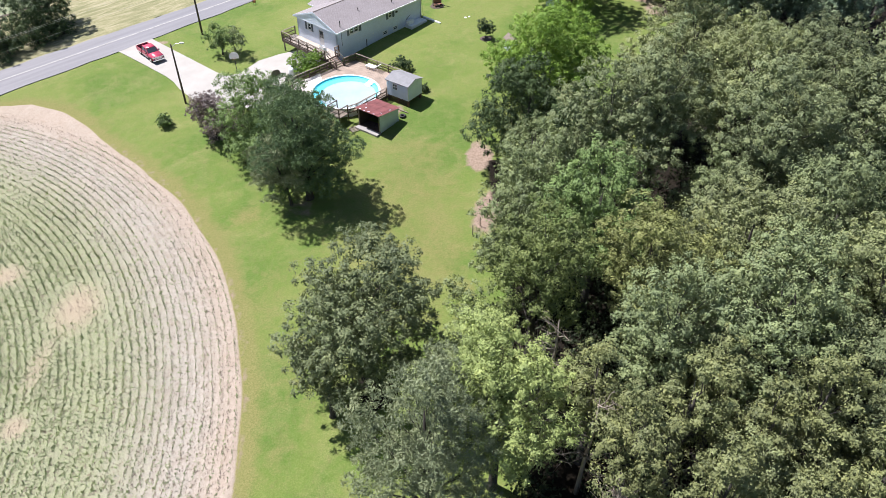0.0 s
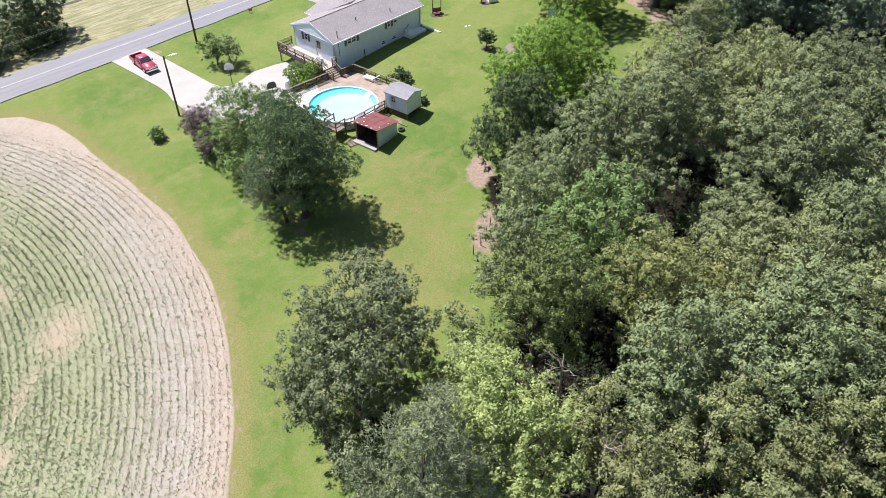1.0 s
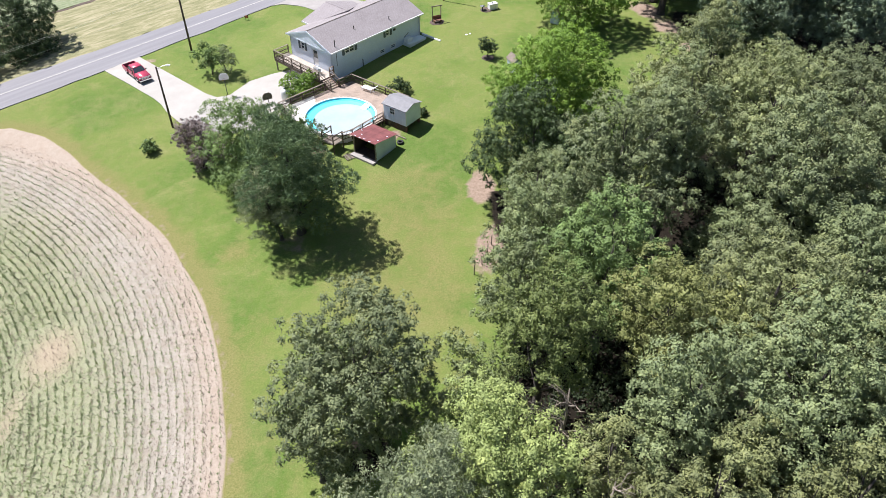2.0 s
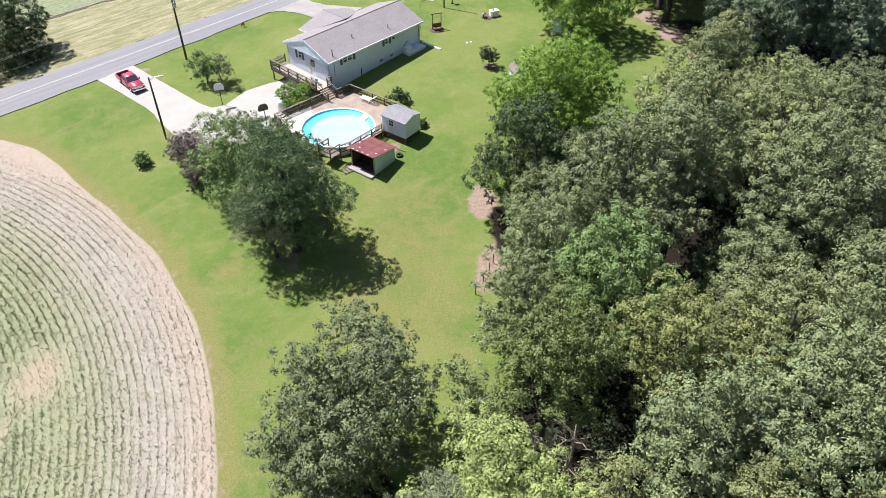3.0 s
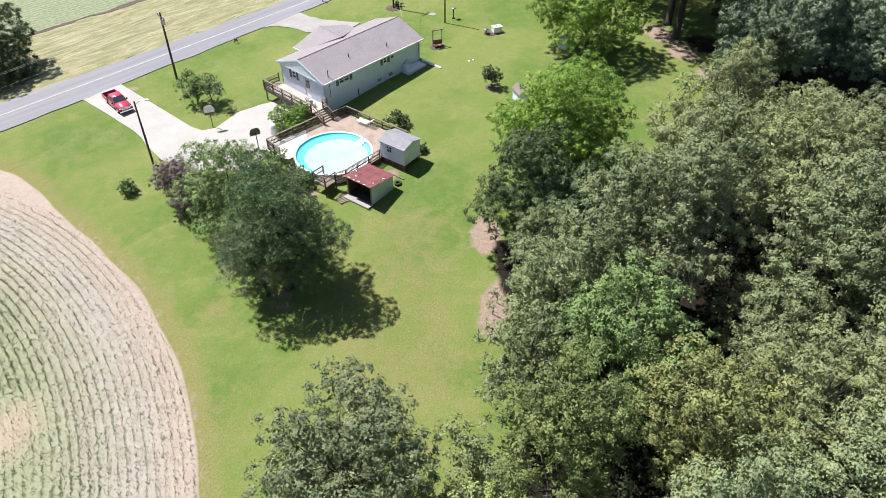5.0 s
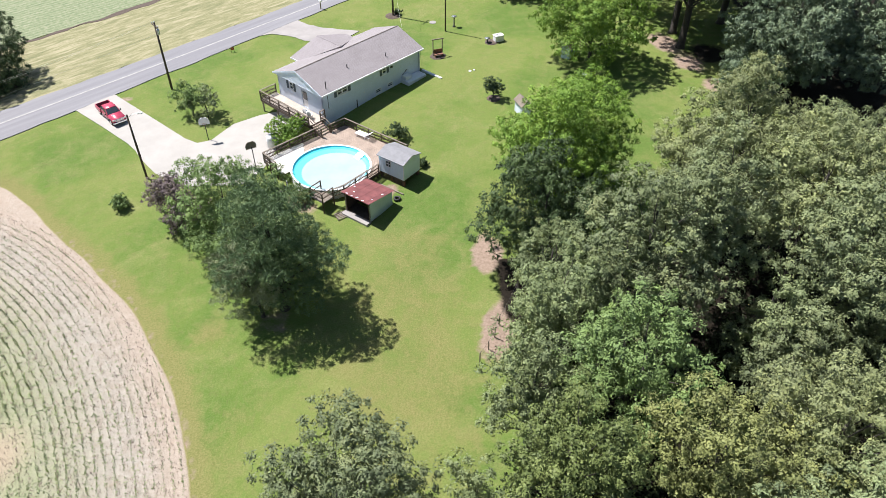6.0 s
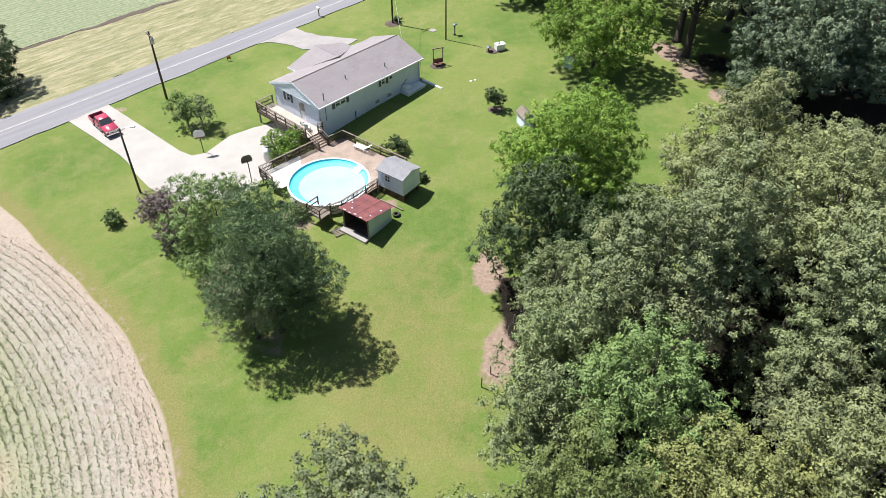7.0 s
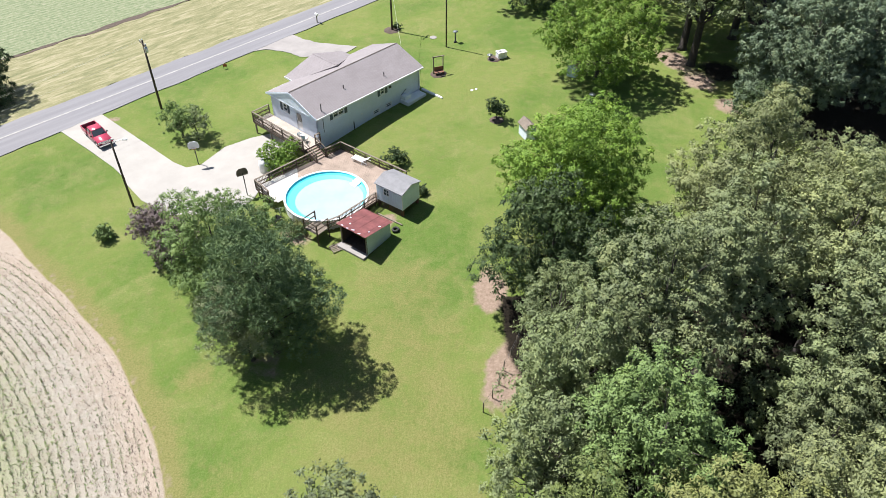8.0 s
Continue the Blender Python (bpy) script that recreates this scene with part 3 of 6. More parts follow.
road = strip("road", -150, 190, -2.95, 2.5, M["road"], 0.08, "worn grey two-lane asphalt road", "road", 1.5, 0.25, 0.025)
strip("road_centre_line", -150, 190, -0.13, 0.08, M["paint"], 0.088, "faded pale centre line painted on the asphalt", "road line", 1.5)

DRIVE = [(-39.6, 83.2), (-35.0, 79.3), (-31.5, 76.2), (-30.3, 74.9), (-29.3, 73.4), (-27.2, 71.0), (-24, 68.8), (-18.5, 68.6), (-16.9, 70.5), (-16.0, 74.0), (-14.4, 76.2), (-13.6, 79.0), (-14.6, 80.8), (-16.1, 80.9),
         (-19.0, 80.0), (-21.3, 78.7), (-23.0, 76.0), (-24.3, 75.65), (-25.8, 76.6), (-29.6, 80.1), (-35.1, 85.1), (-36.6, 86.5)]
sheet("driveway", DRIVE, M["concrete"], 0.07, label="bleached pale concrete driveway running down from the road", category="driveway")
DRIVE2 = [(-28.5, 93.2), (-25.6, 96.0), (-24.2, 97.8), (-23.0, 98.9), (-21.1, 99.4), (-18.7, 98.6), (-16.5, 96.9), (-14.8, 96.6), (-12.0, 96.3), (-10.1, 98.7), (-12.3, 99.4), (-15.2, 100.4), (-17.0, 101.6), (-18.5, 103.3), (-18.4, 104.5), (-17.0, 106.1), (-14.5, 109.2), (-16.5, 109.0), (-24.0, 100.8)]
sheet("front_driveway", DRIVE2, M["gravel"], 0.065, label="pale gravel and concrete drive before the house", category="driveway", ragged=0.12)


def build_field():
    """The crop field: concentric beds of pale soil that end in a curved headland."""
    rs = np.r_[np.arange(0.5, 20, 2.0), np.arange(20, FIELD_R + 0.01, ROW / 3)]
    th = np.radians(np.arange(-64, 124.01, 0.5))
    R, T = np.meshgrid(rs, th)
    edge = np.array([0.3 * noise.noise((t * 9, 1.7, 0)) for t in th])
    R = R + np.clip((R - 42) / 5.9, 0, 1) * (edge + field_edge(np.degrees(th)))[:, None]
    X, Y = FIELD_C[0] + R * np.cos(T), FIELD_C[1] + R * np.sin(T)
    ridge = 0.022 * np.cos(2 * np.pi * R / ROW) * np.clip((FIELD_R - R) / 1.5, 0, 1) * (R > 20)
    rough = np.random.default_rng(3).normal(0, 0.01, R.shape)
    Z = gz(X, Y) + 0.0 + ridge + 1.2 * rough + 0.07 * np.clip((R[:, -1:] - R) / 0.25, 0, 1)
    nt, nr = R.shape
    idx = np.arange(nt * nr).reshape(nt, nr)
    f = np.stack([idx[:-1, :-1], idx[:-1, 1:], idx[1:, 1:], idx[1:, :-1]], -1).reshape(-1, 4)
    me = raw_mesh("crop_field", np.stack([X, Y, Z], -1).reshape(-1, 3), f, M["field"], True)
    x, y = X.ravel(), Y.ravel()
    clay = np.maximum.reduce([0.45 * blob(x, y, -42.5, 68.5, 7.0, 2.6, -20), 0.62 * blob(x, y, -29.5, 41.5, 1.9, 2.5), 0.6 * blob(x, y, -37.0, 45.3, 1.8, 1.3), 0.6 * blob(x, y, -30, 30.5, 1.0, 1.0), 0.4 * blob(x, y, -30.5, 36, 0.8, 2.6), 0.4 * np.clip((R.ravel() - 44.5) / 2.5, 0, 1)])
    rim = np.clip((R - R[:, -1:] + 0.35) / 0.35, 0, 1).ravel()
    weeds = np.clip((46.0 - R.ravel()) / 8.5, 0, 1)
    cols = np.stack([clay, rim, weeds, np.ones_like(clay)], -1).astype(np.float32)
    me.color_attributes.new("clay", "FLOAT_COLOR", "POINT").data.foreach_set("color", cols.ravel())
    return tagged(new("crop_field", me), "pale dry soil field with curved sown rows", "crop field", kind="structure")


build_field()


def fans(base, out, length, width, per, r, spread=0.9, tri=False):
    """Leaves in tufts: per leaves spring from each base towards out. Returns vertices and faces."""
    n = len(base) * per
    b = np.repeat(base, per, 0)
    d = np.repeat(out, per, 0) + r.normal(0, spread, (n, 3))
    d /= np.linalg.norm(d, axis=1, keepdims=True) + 1e-9
    s = np.cross(d, r.normal(0, 0.55, (n, 3)) + np.array([0, 0, 1.0]))
    s /= np.linalg.norm(s, axis=1, keepdims=True) + 1e-9
    ln = length * r.uniform(0.65, 1.35, (n, 1))
    wd = width * r.uniform(0.7, 1.3, (n, 1))
    b = b + d * ln * r.uniform(0.0, 0.5, (n, 1))
    if tri:
        v = np.stack([b - s * wd / 2, b + s * wd / 2, b + d * ln], 1).reshape(-1, 3)
        return v, np.arange(3 * n).reshape(-1, 3)
    nrm = np.cross(d, s)
    v = np.stack([b, b + d * ln * 0.5 + s * wd / 2 + nrm * wd * 0.18, b + d * ln, b + d * ln * 0.5 - s * wd / 2 + nrm * wd * 0.18], 1).reshape(-1, 3)
    return v, np.arange(4 * n).reshape(-1, 4)


def build_rows():
    """Young plants along the rows, thinner on the headland, and weeds between them."""
    r = np.random.default_rng(11)
    pts = []
    for rad in np.arange(ROW * 21, FIELD_R + 1.6, ROW):
        n = int(rad * math.radians(118) / 0.1)
        t = math.radians(-20) + math.radians(118) * (np.arange(n) + r.uniform(-0.3, 0.3, n)) / n
        x = FIELD_C[0] + (rad + r.normal(0, 0.028, n)) * np.cos(t)
        y = FIELD_C[1] + (rad + r.normal(0, 0.035, n)) * np.sin(t)
        dens = np.array([noise.noise((a * 0.11, b * 0.11, 0.3)) + 0.35 * noise.noise((a * 0.8, b * 0.8, 7.3)) for a, b in zip(x, y)])
        mid = np.clip((FIELD_R - rad) / 9.0, 0.28, 1)
        bare = np.zeros(n)
        for cx, cy, rx, ry in ((-29.5, 41.5, 3.0, 3.4), (-37.0, 45.3, 2.2, 1.6), (-30, 30.5, 1.5, 1.5), (-30.3, 36, 0.9, 3.0)):
            bare = np.maximum(bare, blob(x, y, cx, cy, rx, ry))
        keep = (rad < FIELD_R - 0.5 + np.minimum(field_edge(np.degrees(t)), 0.2) - 1.6 * np.clip((np.degrees(t) - 56) / 6, 0, 1)) & (r.random(n) < np.clip(0.95 + 0.8 * dens, 0.35, 1) * (0.55 + 0.45 * mid) * (1 - 0.95 * bare))
        pts.append(np.stack([x, y, np.clip(0.5 + 0.45 * mid + r.normal(0, 0.12, n), 0.3, 1.2)], -1)[keep])
    p = np.concatenate(pts)
    m = 60000
    a, b = r.uniform(math.radians(-20), math.radians(98), m), np.sqrt(r.uniform(0.02, 1, m)) * (FIELD_R - 1.5)
    x, y = FIELD_C[0] + b * np.cos(a), FIELD_C[1] + b * np.sin(a)
    dens = np.array([noise.noise((u * 0.13 + 5, v * 0.13, 2.3)) for u, v in zip(x, y)])
    fall = np.where(b < 35.5 + 2.0 * dens, 0.85, np.clip(0.5 - (b - 36) * 0.05, 0.05, 1)) * np.clip(0.75 + 0.8 * dens, 0.1, 1)
    bare = np.maximum.reduce([blob(x, y, -29.5, 41.5, 3.0, 3.4), blob(x, y, -37.0, 45.3, 2.2, 1.6), blob(x, y, -30, 30.5, 1.5, 1.5)])
    green = r.random(m) < fall * (1 - bare)
    p = np.concatenate([p, np.stack([x, y, r.uniform(0.45, 0.8, m)], -1)[green]])
    base = np.stack([p[:, 0], p[:, 1], gz(p[:, 0], p[:, 1]) + 0.07], -1)
    up = np.tile([0, 0, 0.4], (len(p), 1))
    v, f = fans(base, up, 0.175 * np.repeat(p[:, 2:3], 5, 0), 0.085 * np.repeat(p[:, 2:3], 5, 0), 5, r, 0.8, True)
    return tagged(new("crop_rows", raw_mesh("crop_rows", v, f, LEAF["rowcrop"])), "young green plants in curved rows on pale soil", "crop", kind="stuff")


build_rows()


def build_stubble():
    """Short pieces of last year's stalks lying along and between the rows."""
    r = np.random.default_rng(19)
    n = 46000
    a, b = r.uniform(math.radians(-20), math.radians(98), n), np.sqrt(r.uniform(0.2, 1, n)) * (FIELD_R - 0.6)
    b = np.where(r.random(n) < 0.6, np.round(b / ROW) * ROW + r.normal(0.1, 0.1, n), b)
    x, y = FIELD_C[0] + b * np.cos(a), FIELD_C[1] + b * np.sin(a)
    d = np.stack([-np.sin(a), np.cos(a), 0.25 * np.ones(n)], -1) * np.where(r.random(n) < 0.5, 1, -1)[:, None]
    v, f = fans(np.stack([x, y, gz(x, y) + 0.1], -1), d, 0.17, 0.055, 1, r, 0.45, True)
    return tagged(new("crop_stubble", raw_mesh("crop_stubble", v, f, LEAF["stubble"])), "brown and straw-coloured stubble lying on the field", "stubble", kind="stuff")


build_stubble()

# ---- trees ----
def limb_points(a, b, r, sag=0.15, n=5):
    a, b = np.asarray(a, float), np.asarray(b, float)
    t = np.linspace(0, 1, n)[:, None]
    p = a + (b - a) * t
    p[:, 2] += sag * np.sin(t[:, 0] * math.pi) * np.linalg.norm(b - a)
    p[1:-1] += r.normal(0, 0.04 * np.linalg.norm(b - a), (n - 2, 3))
    return [tuple(q) for q in p]


def crown_lobes(r, rx, rz, zc, count, size, low=-0.55, taper=0.0):
    """Centres and radii of the leafy masses of one crown."""
    out = []
    k = 0
    while len(out) < count and k < 4000:
        k += 1
        d = r.normal(0, 1, 3)
        d /= np.linalg.norm(d)
        if d[2] < low:
            continue
        f = r.uniform(0.56, 0.96) * (1 + 0.1 * math.sin(3 * math.atan2(d[1], d[0]) + count))
        w = 1 - taper * d[2]
        c = np.array([d[0] * rx * f * w, d[1] * rx * f * w, zc + d[2] * rz * f])
        s = size * rx * r.uniform(0.7, 1.25)
        if all(np.linalg.norm(c - q) > 1.14 * max(s, w) for q, w in out):
            out.append((c, s))
    for k in range(max(2, count // 4)):   # inner masses that close the crown
        d = sphere_dirs(r, 1)[0]
        f = r.uniform(0.1, 0.4)
        out.append((np.array([d[0] * rx * f, d[1] * rx * f, zc + (d[2] * 0.8 - 0.1) * rz * f]), size * rx * r.uniform(0.8, 1.1)))
    return out


def blades(at, normal, length, width, r, spread=0.35):
    """Small flat leaves at their places, each facing roughly along its normal."""
    n = len(at)
    nm = normal + r.normal(0, spread, (n, 3))
    nm /= np.linalg.norm(nm, axis=1, keepdims=True) + 1e-9
    d = np.cross(nm, r.normal(0, 1, (n, 3)))
    d /= np.linalg.norm(d, axis=1, keepdims=True) + 1e-9
    s = np.cross(nm, d)
    ln = length * r.uniform(0.6, 1.35, (n, 1))
    wd = width * r.uniform(0.7, 1.3, (n, 1))
    v = np.stack([at - d * ln * 0.35 - s * wd * 0.5, at - d * ln * 0.35 + s * wd * 0.5, at + d * ln * 0.65], 1)
    return v.reshape(-1, 3), np.arange(3 * n).reshape(-1, 3)


def sphere_dirs(r, n):
    d = r.normal(0, 1, (n, 3))
    return d / np.linalg.norm(d, axis=1, keepdims=True)


def tuft_leaves(centres, outs, per, size, length, width, r, spread, up, droop=0.0, lie=0.72):
    """Round tufts of small pointed leaves: each leaf stands out from its tuft, turned towards the light."""
    n = len(centres) * per
    big = np.repeat(size * r.uniform(0.6, 1.4, (len(centres), 1)), per, 0)
    d = np.repeat(outs, per, 0) * 0.8 + r.normal(0, 0.75, (n, 3)) + np.array([0, 0, 0.4])
    d /= np.linalg.norm(d, axis=1, keepdims=True) + 1e-9
    b = np.repeat(centres, per, 0) + d * big * r.uniform(0.3, 1.05, (n, 1)) * np.array([1, 1, 0.85])
    face = d * 0.9 + np.repeat(outs, per, 0) * 0.3 + np.array([0, 0, 0.2]) + r.normal(0, 0.25, (n, 3))
    flat = np.cross(face, r.normal(0, 1, (n, 3)))   # most leaves lie over the tuft, the others stand out from it
    stand = d + r.normal(0, spread, (n, 3)) + np.array([0, 0, up])
    d = np.where(r.random((n, 1)) < lie, flat, stand)
    d /= np.linalg.norm(d, axis=1, keepdims=True) + 1e-9
    s = np.cross(d, face)
    s /= np.linalg.norm(s, axis=1, keepdims=True) + 1e-9
    ln = length * r.uniform(0.6, 1.35, (n, 1))
    wd = width * r.uniform(0.7, 1.3, (n, 1))
    tip = b + d * ln
    tip[:, 2] -= droop * ln[:, 0]
    v = np.stack([b - s * wd / 2, b + s * wd / 2, tip], 1).reshape(-1, 3)
    return v, np.arange(3 * n).reshape(-1, 3)


def tree_mesh(r, lobes, density, leaf, per, kind, clump=0.33):
    """Leaves of one crown: every leafy mass carries tufts with gaps between them, over an inner layer of shaded leaves."""
    squash = np.array([1, 1, 0.62 if kind == "pine" else 0.85])
    apart = 1.15 if kind == "pine" else 1.5
    centres, outs, deep, deep_n, deep_s = [], [], [], [], []
    zs = np.array([c[2] for c, s in lobes])
    for c, s in lobes:
        n = int(density * 1.1 * 4 * math.pi * s * s) + 4
        d = sphere_dirs(r, n)
        low = (c[2] - zs.min()) / (np.ptp(zs) + 0.1)
        d = d[r.random(n) < np.clip(0.5 + 0.95 * d[:, 2], 0.06, 1) * (0.6 + 0.4 * low)]   # thinner below and underneath
        p = c + d * s * squash * r.uniform(0.8, 1.12, (len(d), 1))
        keep = np.ones(len(p), bool)
        for c2, s2 in lobes:
            if c2 is not c:
                keep &= np.linalg.norm((p - c2) / squash, axis=1) > 0.84 * s2
        p, d = p[keep], d[keep]
        free = np.ones(len(p), bool)   # tufts keep their distance, so that shade lies between them
        for k in range(len(p)):
            if free[k]:
                free[k + 1:] &= np.sum((p[k + 1:] - p[k]) ** 2, 1) > (apart * clump) ** 2
        centres.append(p[free])
        outs.append(d[free])
        k = int(min(260, 60 + 130 * s * s))
        d = sphere_dirs(r, k)
        deep.append(c + d * s * squash * r.uniform(0.25, 0.72, (k, 1)))
        deep_n.append(d)
        deep_s.append(np.full((k, 1), 0.14 + 0.04 * s))
    centres, outs = np.concatenate(centres), np.concatenate(outs)
    if kind == "pine":
        v, f = tuft_leaves(centres, outs, int(per * 4.2), clump, leaf * 0.8, leaf * 0.3, r, 0.45, 0.3, lie=0.25)
    elif kind == "droop":
        v, f = tuft_leaves(centres, outs, int(per * 3.2), clump, leaf * 0.9, leaf * 0.55, r, 0.5, -0.25, 0.6)
    else:
        v, f = tuft_leaves(centres, outs, int(per * 4.8), clump, leaf * 0.86, leaf * 0.56, r, 0.5, 0.0, 0.2)
    size = np.concatenate(deep_s)
    v2, f2 = blades(np.concatenate(deep), np.concatenate(deep_n), size, size * (0.55 if kind == "pine" else 0.8), r, 0.5)
    return np.concatenate([v, v2]), np.concatenate([f, f2 + len(v)])


def make_tree(name, x, y, top, rad, crown_low, leafmat, label, category, seed, lobes=24, lobe=0.32, density=4.2, leaf=0.18, per=16, kind="broad", trunk=None, z0=None, lean=(0, 0), group="", low=-0.6, clump=0.44, taper=0.0):
    """A tree at (x, y): top and crown_low are heights of the world, rad is the crown's reach."""
    r = np.random.default_rng(seed)
    zg = g(x, y) - 0.1 if z0 is None else z0
    root = empty(name, x, y, zg)
    zc, rz = (top + crown_low) / 2 - zg, (top - crown_low) / 2
    ls = crown_lobes(r, rad, rz, zc, lobes, lobe, low, taper)
    ls = [(c + np.array([lean[0], lean[1], 0]) * max(0.0, c[2] / (top - zg)), s) for c, s in ls]
    v, f = tree_mesh(r, ls, density, leaf, per, kind, clump)
    crown = new("crown", raw_mesh("crown", v, f, leafmat))
    crown.parent = root
    tr = trunk or 0.018 * (top - zg) + 0.04
    bm = bmesh.new()
    h = zc + rz * 0.45
    bx, by = lean[0] * 0.8, lean[1] * 0.8
    tube(bm, [(0, 0, 0), (0.03, 0.02, 0.35), (bx * 0.3 + 0.08, by * 0.3, h * 0.35), (bx * 0.6 - 0.06, by * 0.6 + 0.05, h * 0.65), (bx, by, h)], [tr * 1.5, tr * 1.05, tr * 0.85, tr * 0.55, tr * 0.15], 9)
    part("trunk", bm, M["bark"], root, smooth=True)
    for c, s in ls:
        t = min(0.92, max(0.25, (c[2] - 0.35 * rz) / h * 0.8))
        a = (bx * t, by * t, h * t)
        p = limb_points(a, c, r, 0.05)
        w = tr * 0.3 * (1 - 0.6 * t)
        part("limb", tube(bmesh.new(), p, [w, w * 0.8, w * 0.6, w * 0.4, w * 0.15], 5, False), M["bark"], root, smooth=True)
    return tagged(root, label, category, group)



# ---- house ----
HOUSE = (-11.68, 76.85, 47.3)
L, W, EAVE, RIDGE, FLOOR = 14.15, 7.6, 4.0, 5.37, 1.55


def quad_solid(bm, pts, thick):
    """A slab from four corner points, thickened downwards."""
    top = [bm.verts.new(p) for p in pts]
    low = [bm.verts.new((p[0], p[1], p[2] - thick)) for p in pts]
    bm.faces.new(top)
    bm.faces.new(low[::-1])
    for i in range(4):
        bm.faces.new((top[i], low[i], low[(i + 1) % 4], top[(i + 1) % 4]))
    return bm


def wall_panel(parent, length, m, z0, z1, openings, name="wall", thick=0.2, gable=None, label=""):
    """A wall along local x with real openings (x0, x1, z0, z1); outer face at y = 0, body behind it."""
    bm = bmesh.new()
    xs = sorted({0, length, *[v for o in openings for v in o[:2]]})
    for a, b in zip(xs, xs[1:]):
        mid = (a + b) / 2
        zs = [z0]
        for o in sorted(openings, key=lambda q: q[2]):
            if o[0] < mid < o[1]:
                zs += [o[2], o[3]]
        zs.append(z1)
        for lo, hi in zip(zs[::2], zs[1::2]):
            box(bm, a, b, 0, thick, lo, hi)
    if gable:
        f = [bm.verts.new((x, y, z)) for y in (0, thick) for x, z in ((0, z1), (length, z1), (length / 2, gable))]
        bm.faces.new((f[0], f[1], f[2]))
        bm.faces.new((f[5], f[4], f[3]))
    bmesh.ops.remove_doubles(bm, verts=bm.verts[:], dist=1e-4)
    uv = bm.loops.layers.uv.new("uv")
    for fc in bm.faces:
        for lp in fc.loops:
            lp[uv].uv = (lp.vert.co.x + lp.vert.co.y, lp.vert.co.z)
    ob = part(name, bm, M["brick"], parent, label)
    ob.matrix_local = m
    return ob


def window_unit(parent, m, w, h, panes=2, shutters=0.0, sill=True):
    """A window set in its opening: frame, panes and, where wanted, a sill and shutters."""
    fr = part("window", boxes((-w / 2, -w / 2 + 0.1, -0.02, 0.12, 0, h), (w / 2 - 0.1, w / 2, -0.02, 0.12, 0, h), (-w / 2, w / 2, -0.02, 0.12, 0, 0.1), (-w / 2, w / 2, -0.02, 0.12, h - 0.1, h),
                              *[(-w / 2 + k * w / panes - 0.05, -w / 2 + k * w / panes + 0.05, 0.0, 0.11, 0.07, h - 0.07) for k in range(1, panes)],
                              (-w / 2, w / 2, 0.035, 0.105, h / 2 - 0.025, h / 2 + 0.025)), M["white"], parent, "white window frame")
    fr.matrix_local = m
    for k in range(panes):
        a = -w / 2 + k * w / panes
        part("pane", boxes((a + 0.05, a + w / panes - 0.05, 0.08, 0.09, 0.05, h - 0.05)), M["glass"], fr)
    if sill:
        part("sill", boxes((-w / 2 - 0.06, w / 2 + 0.06, -0.06, 0.05, -0.07, 0.0)), M["white"], fr)
    if shutters:
        for s in (-1, 1):
            c = s * (w / 2 + shutters / 2 + 0.02)
            bm = boxes((c - shutters / 2, c + shutters / 2, -0.045, -0.003, 0, h), *[(c - shutters / 2 + 0.04, c + shutters / 2 - 0.04, -0.06, -0.045, z, z + 0.05) for z in np.arange(0.08, h - 0.08, 0.1)])
            part("shutter", bm, M["shutter"], fr, "dark slate shutter")
    return fr


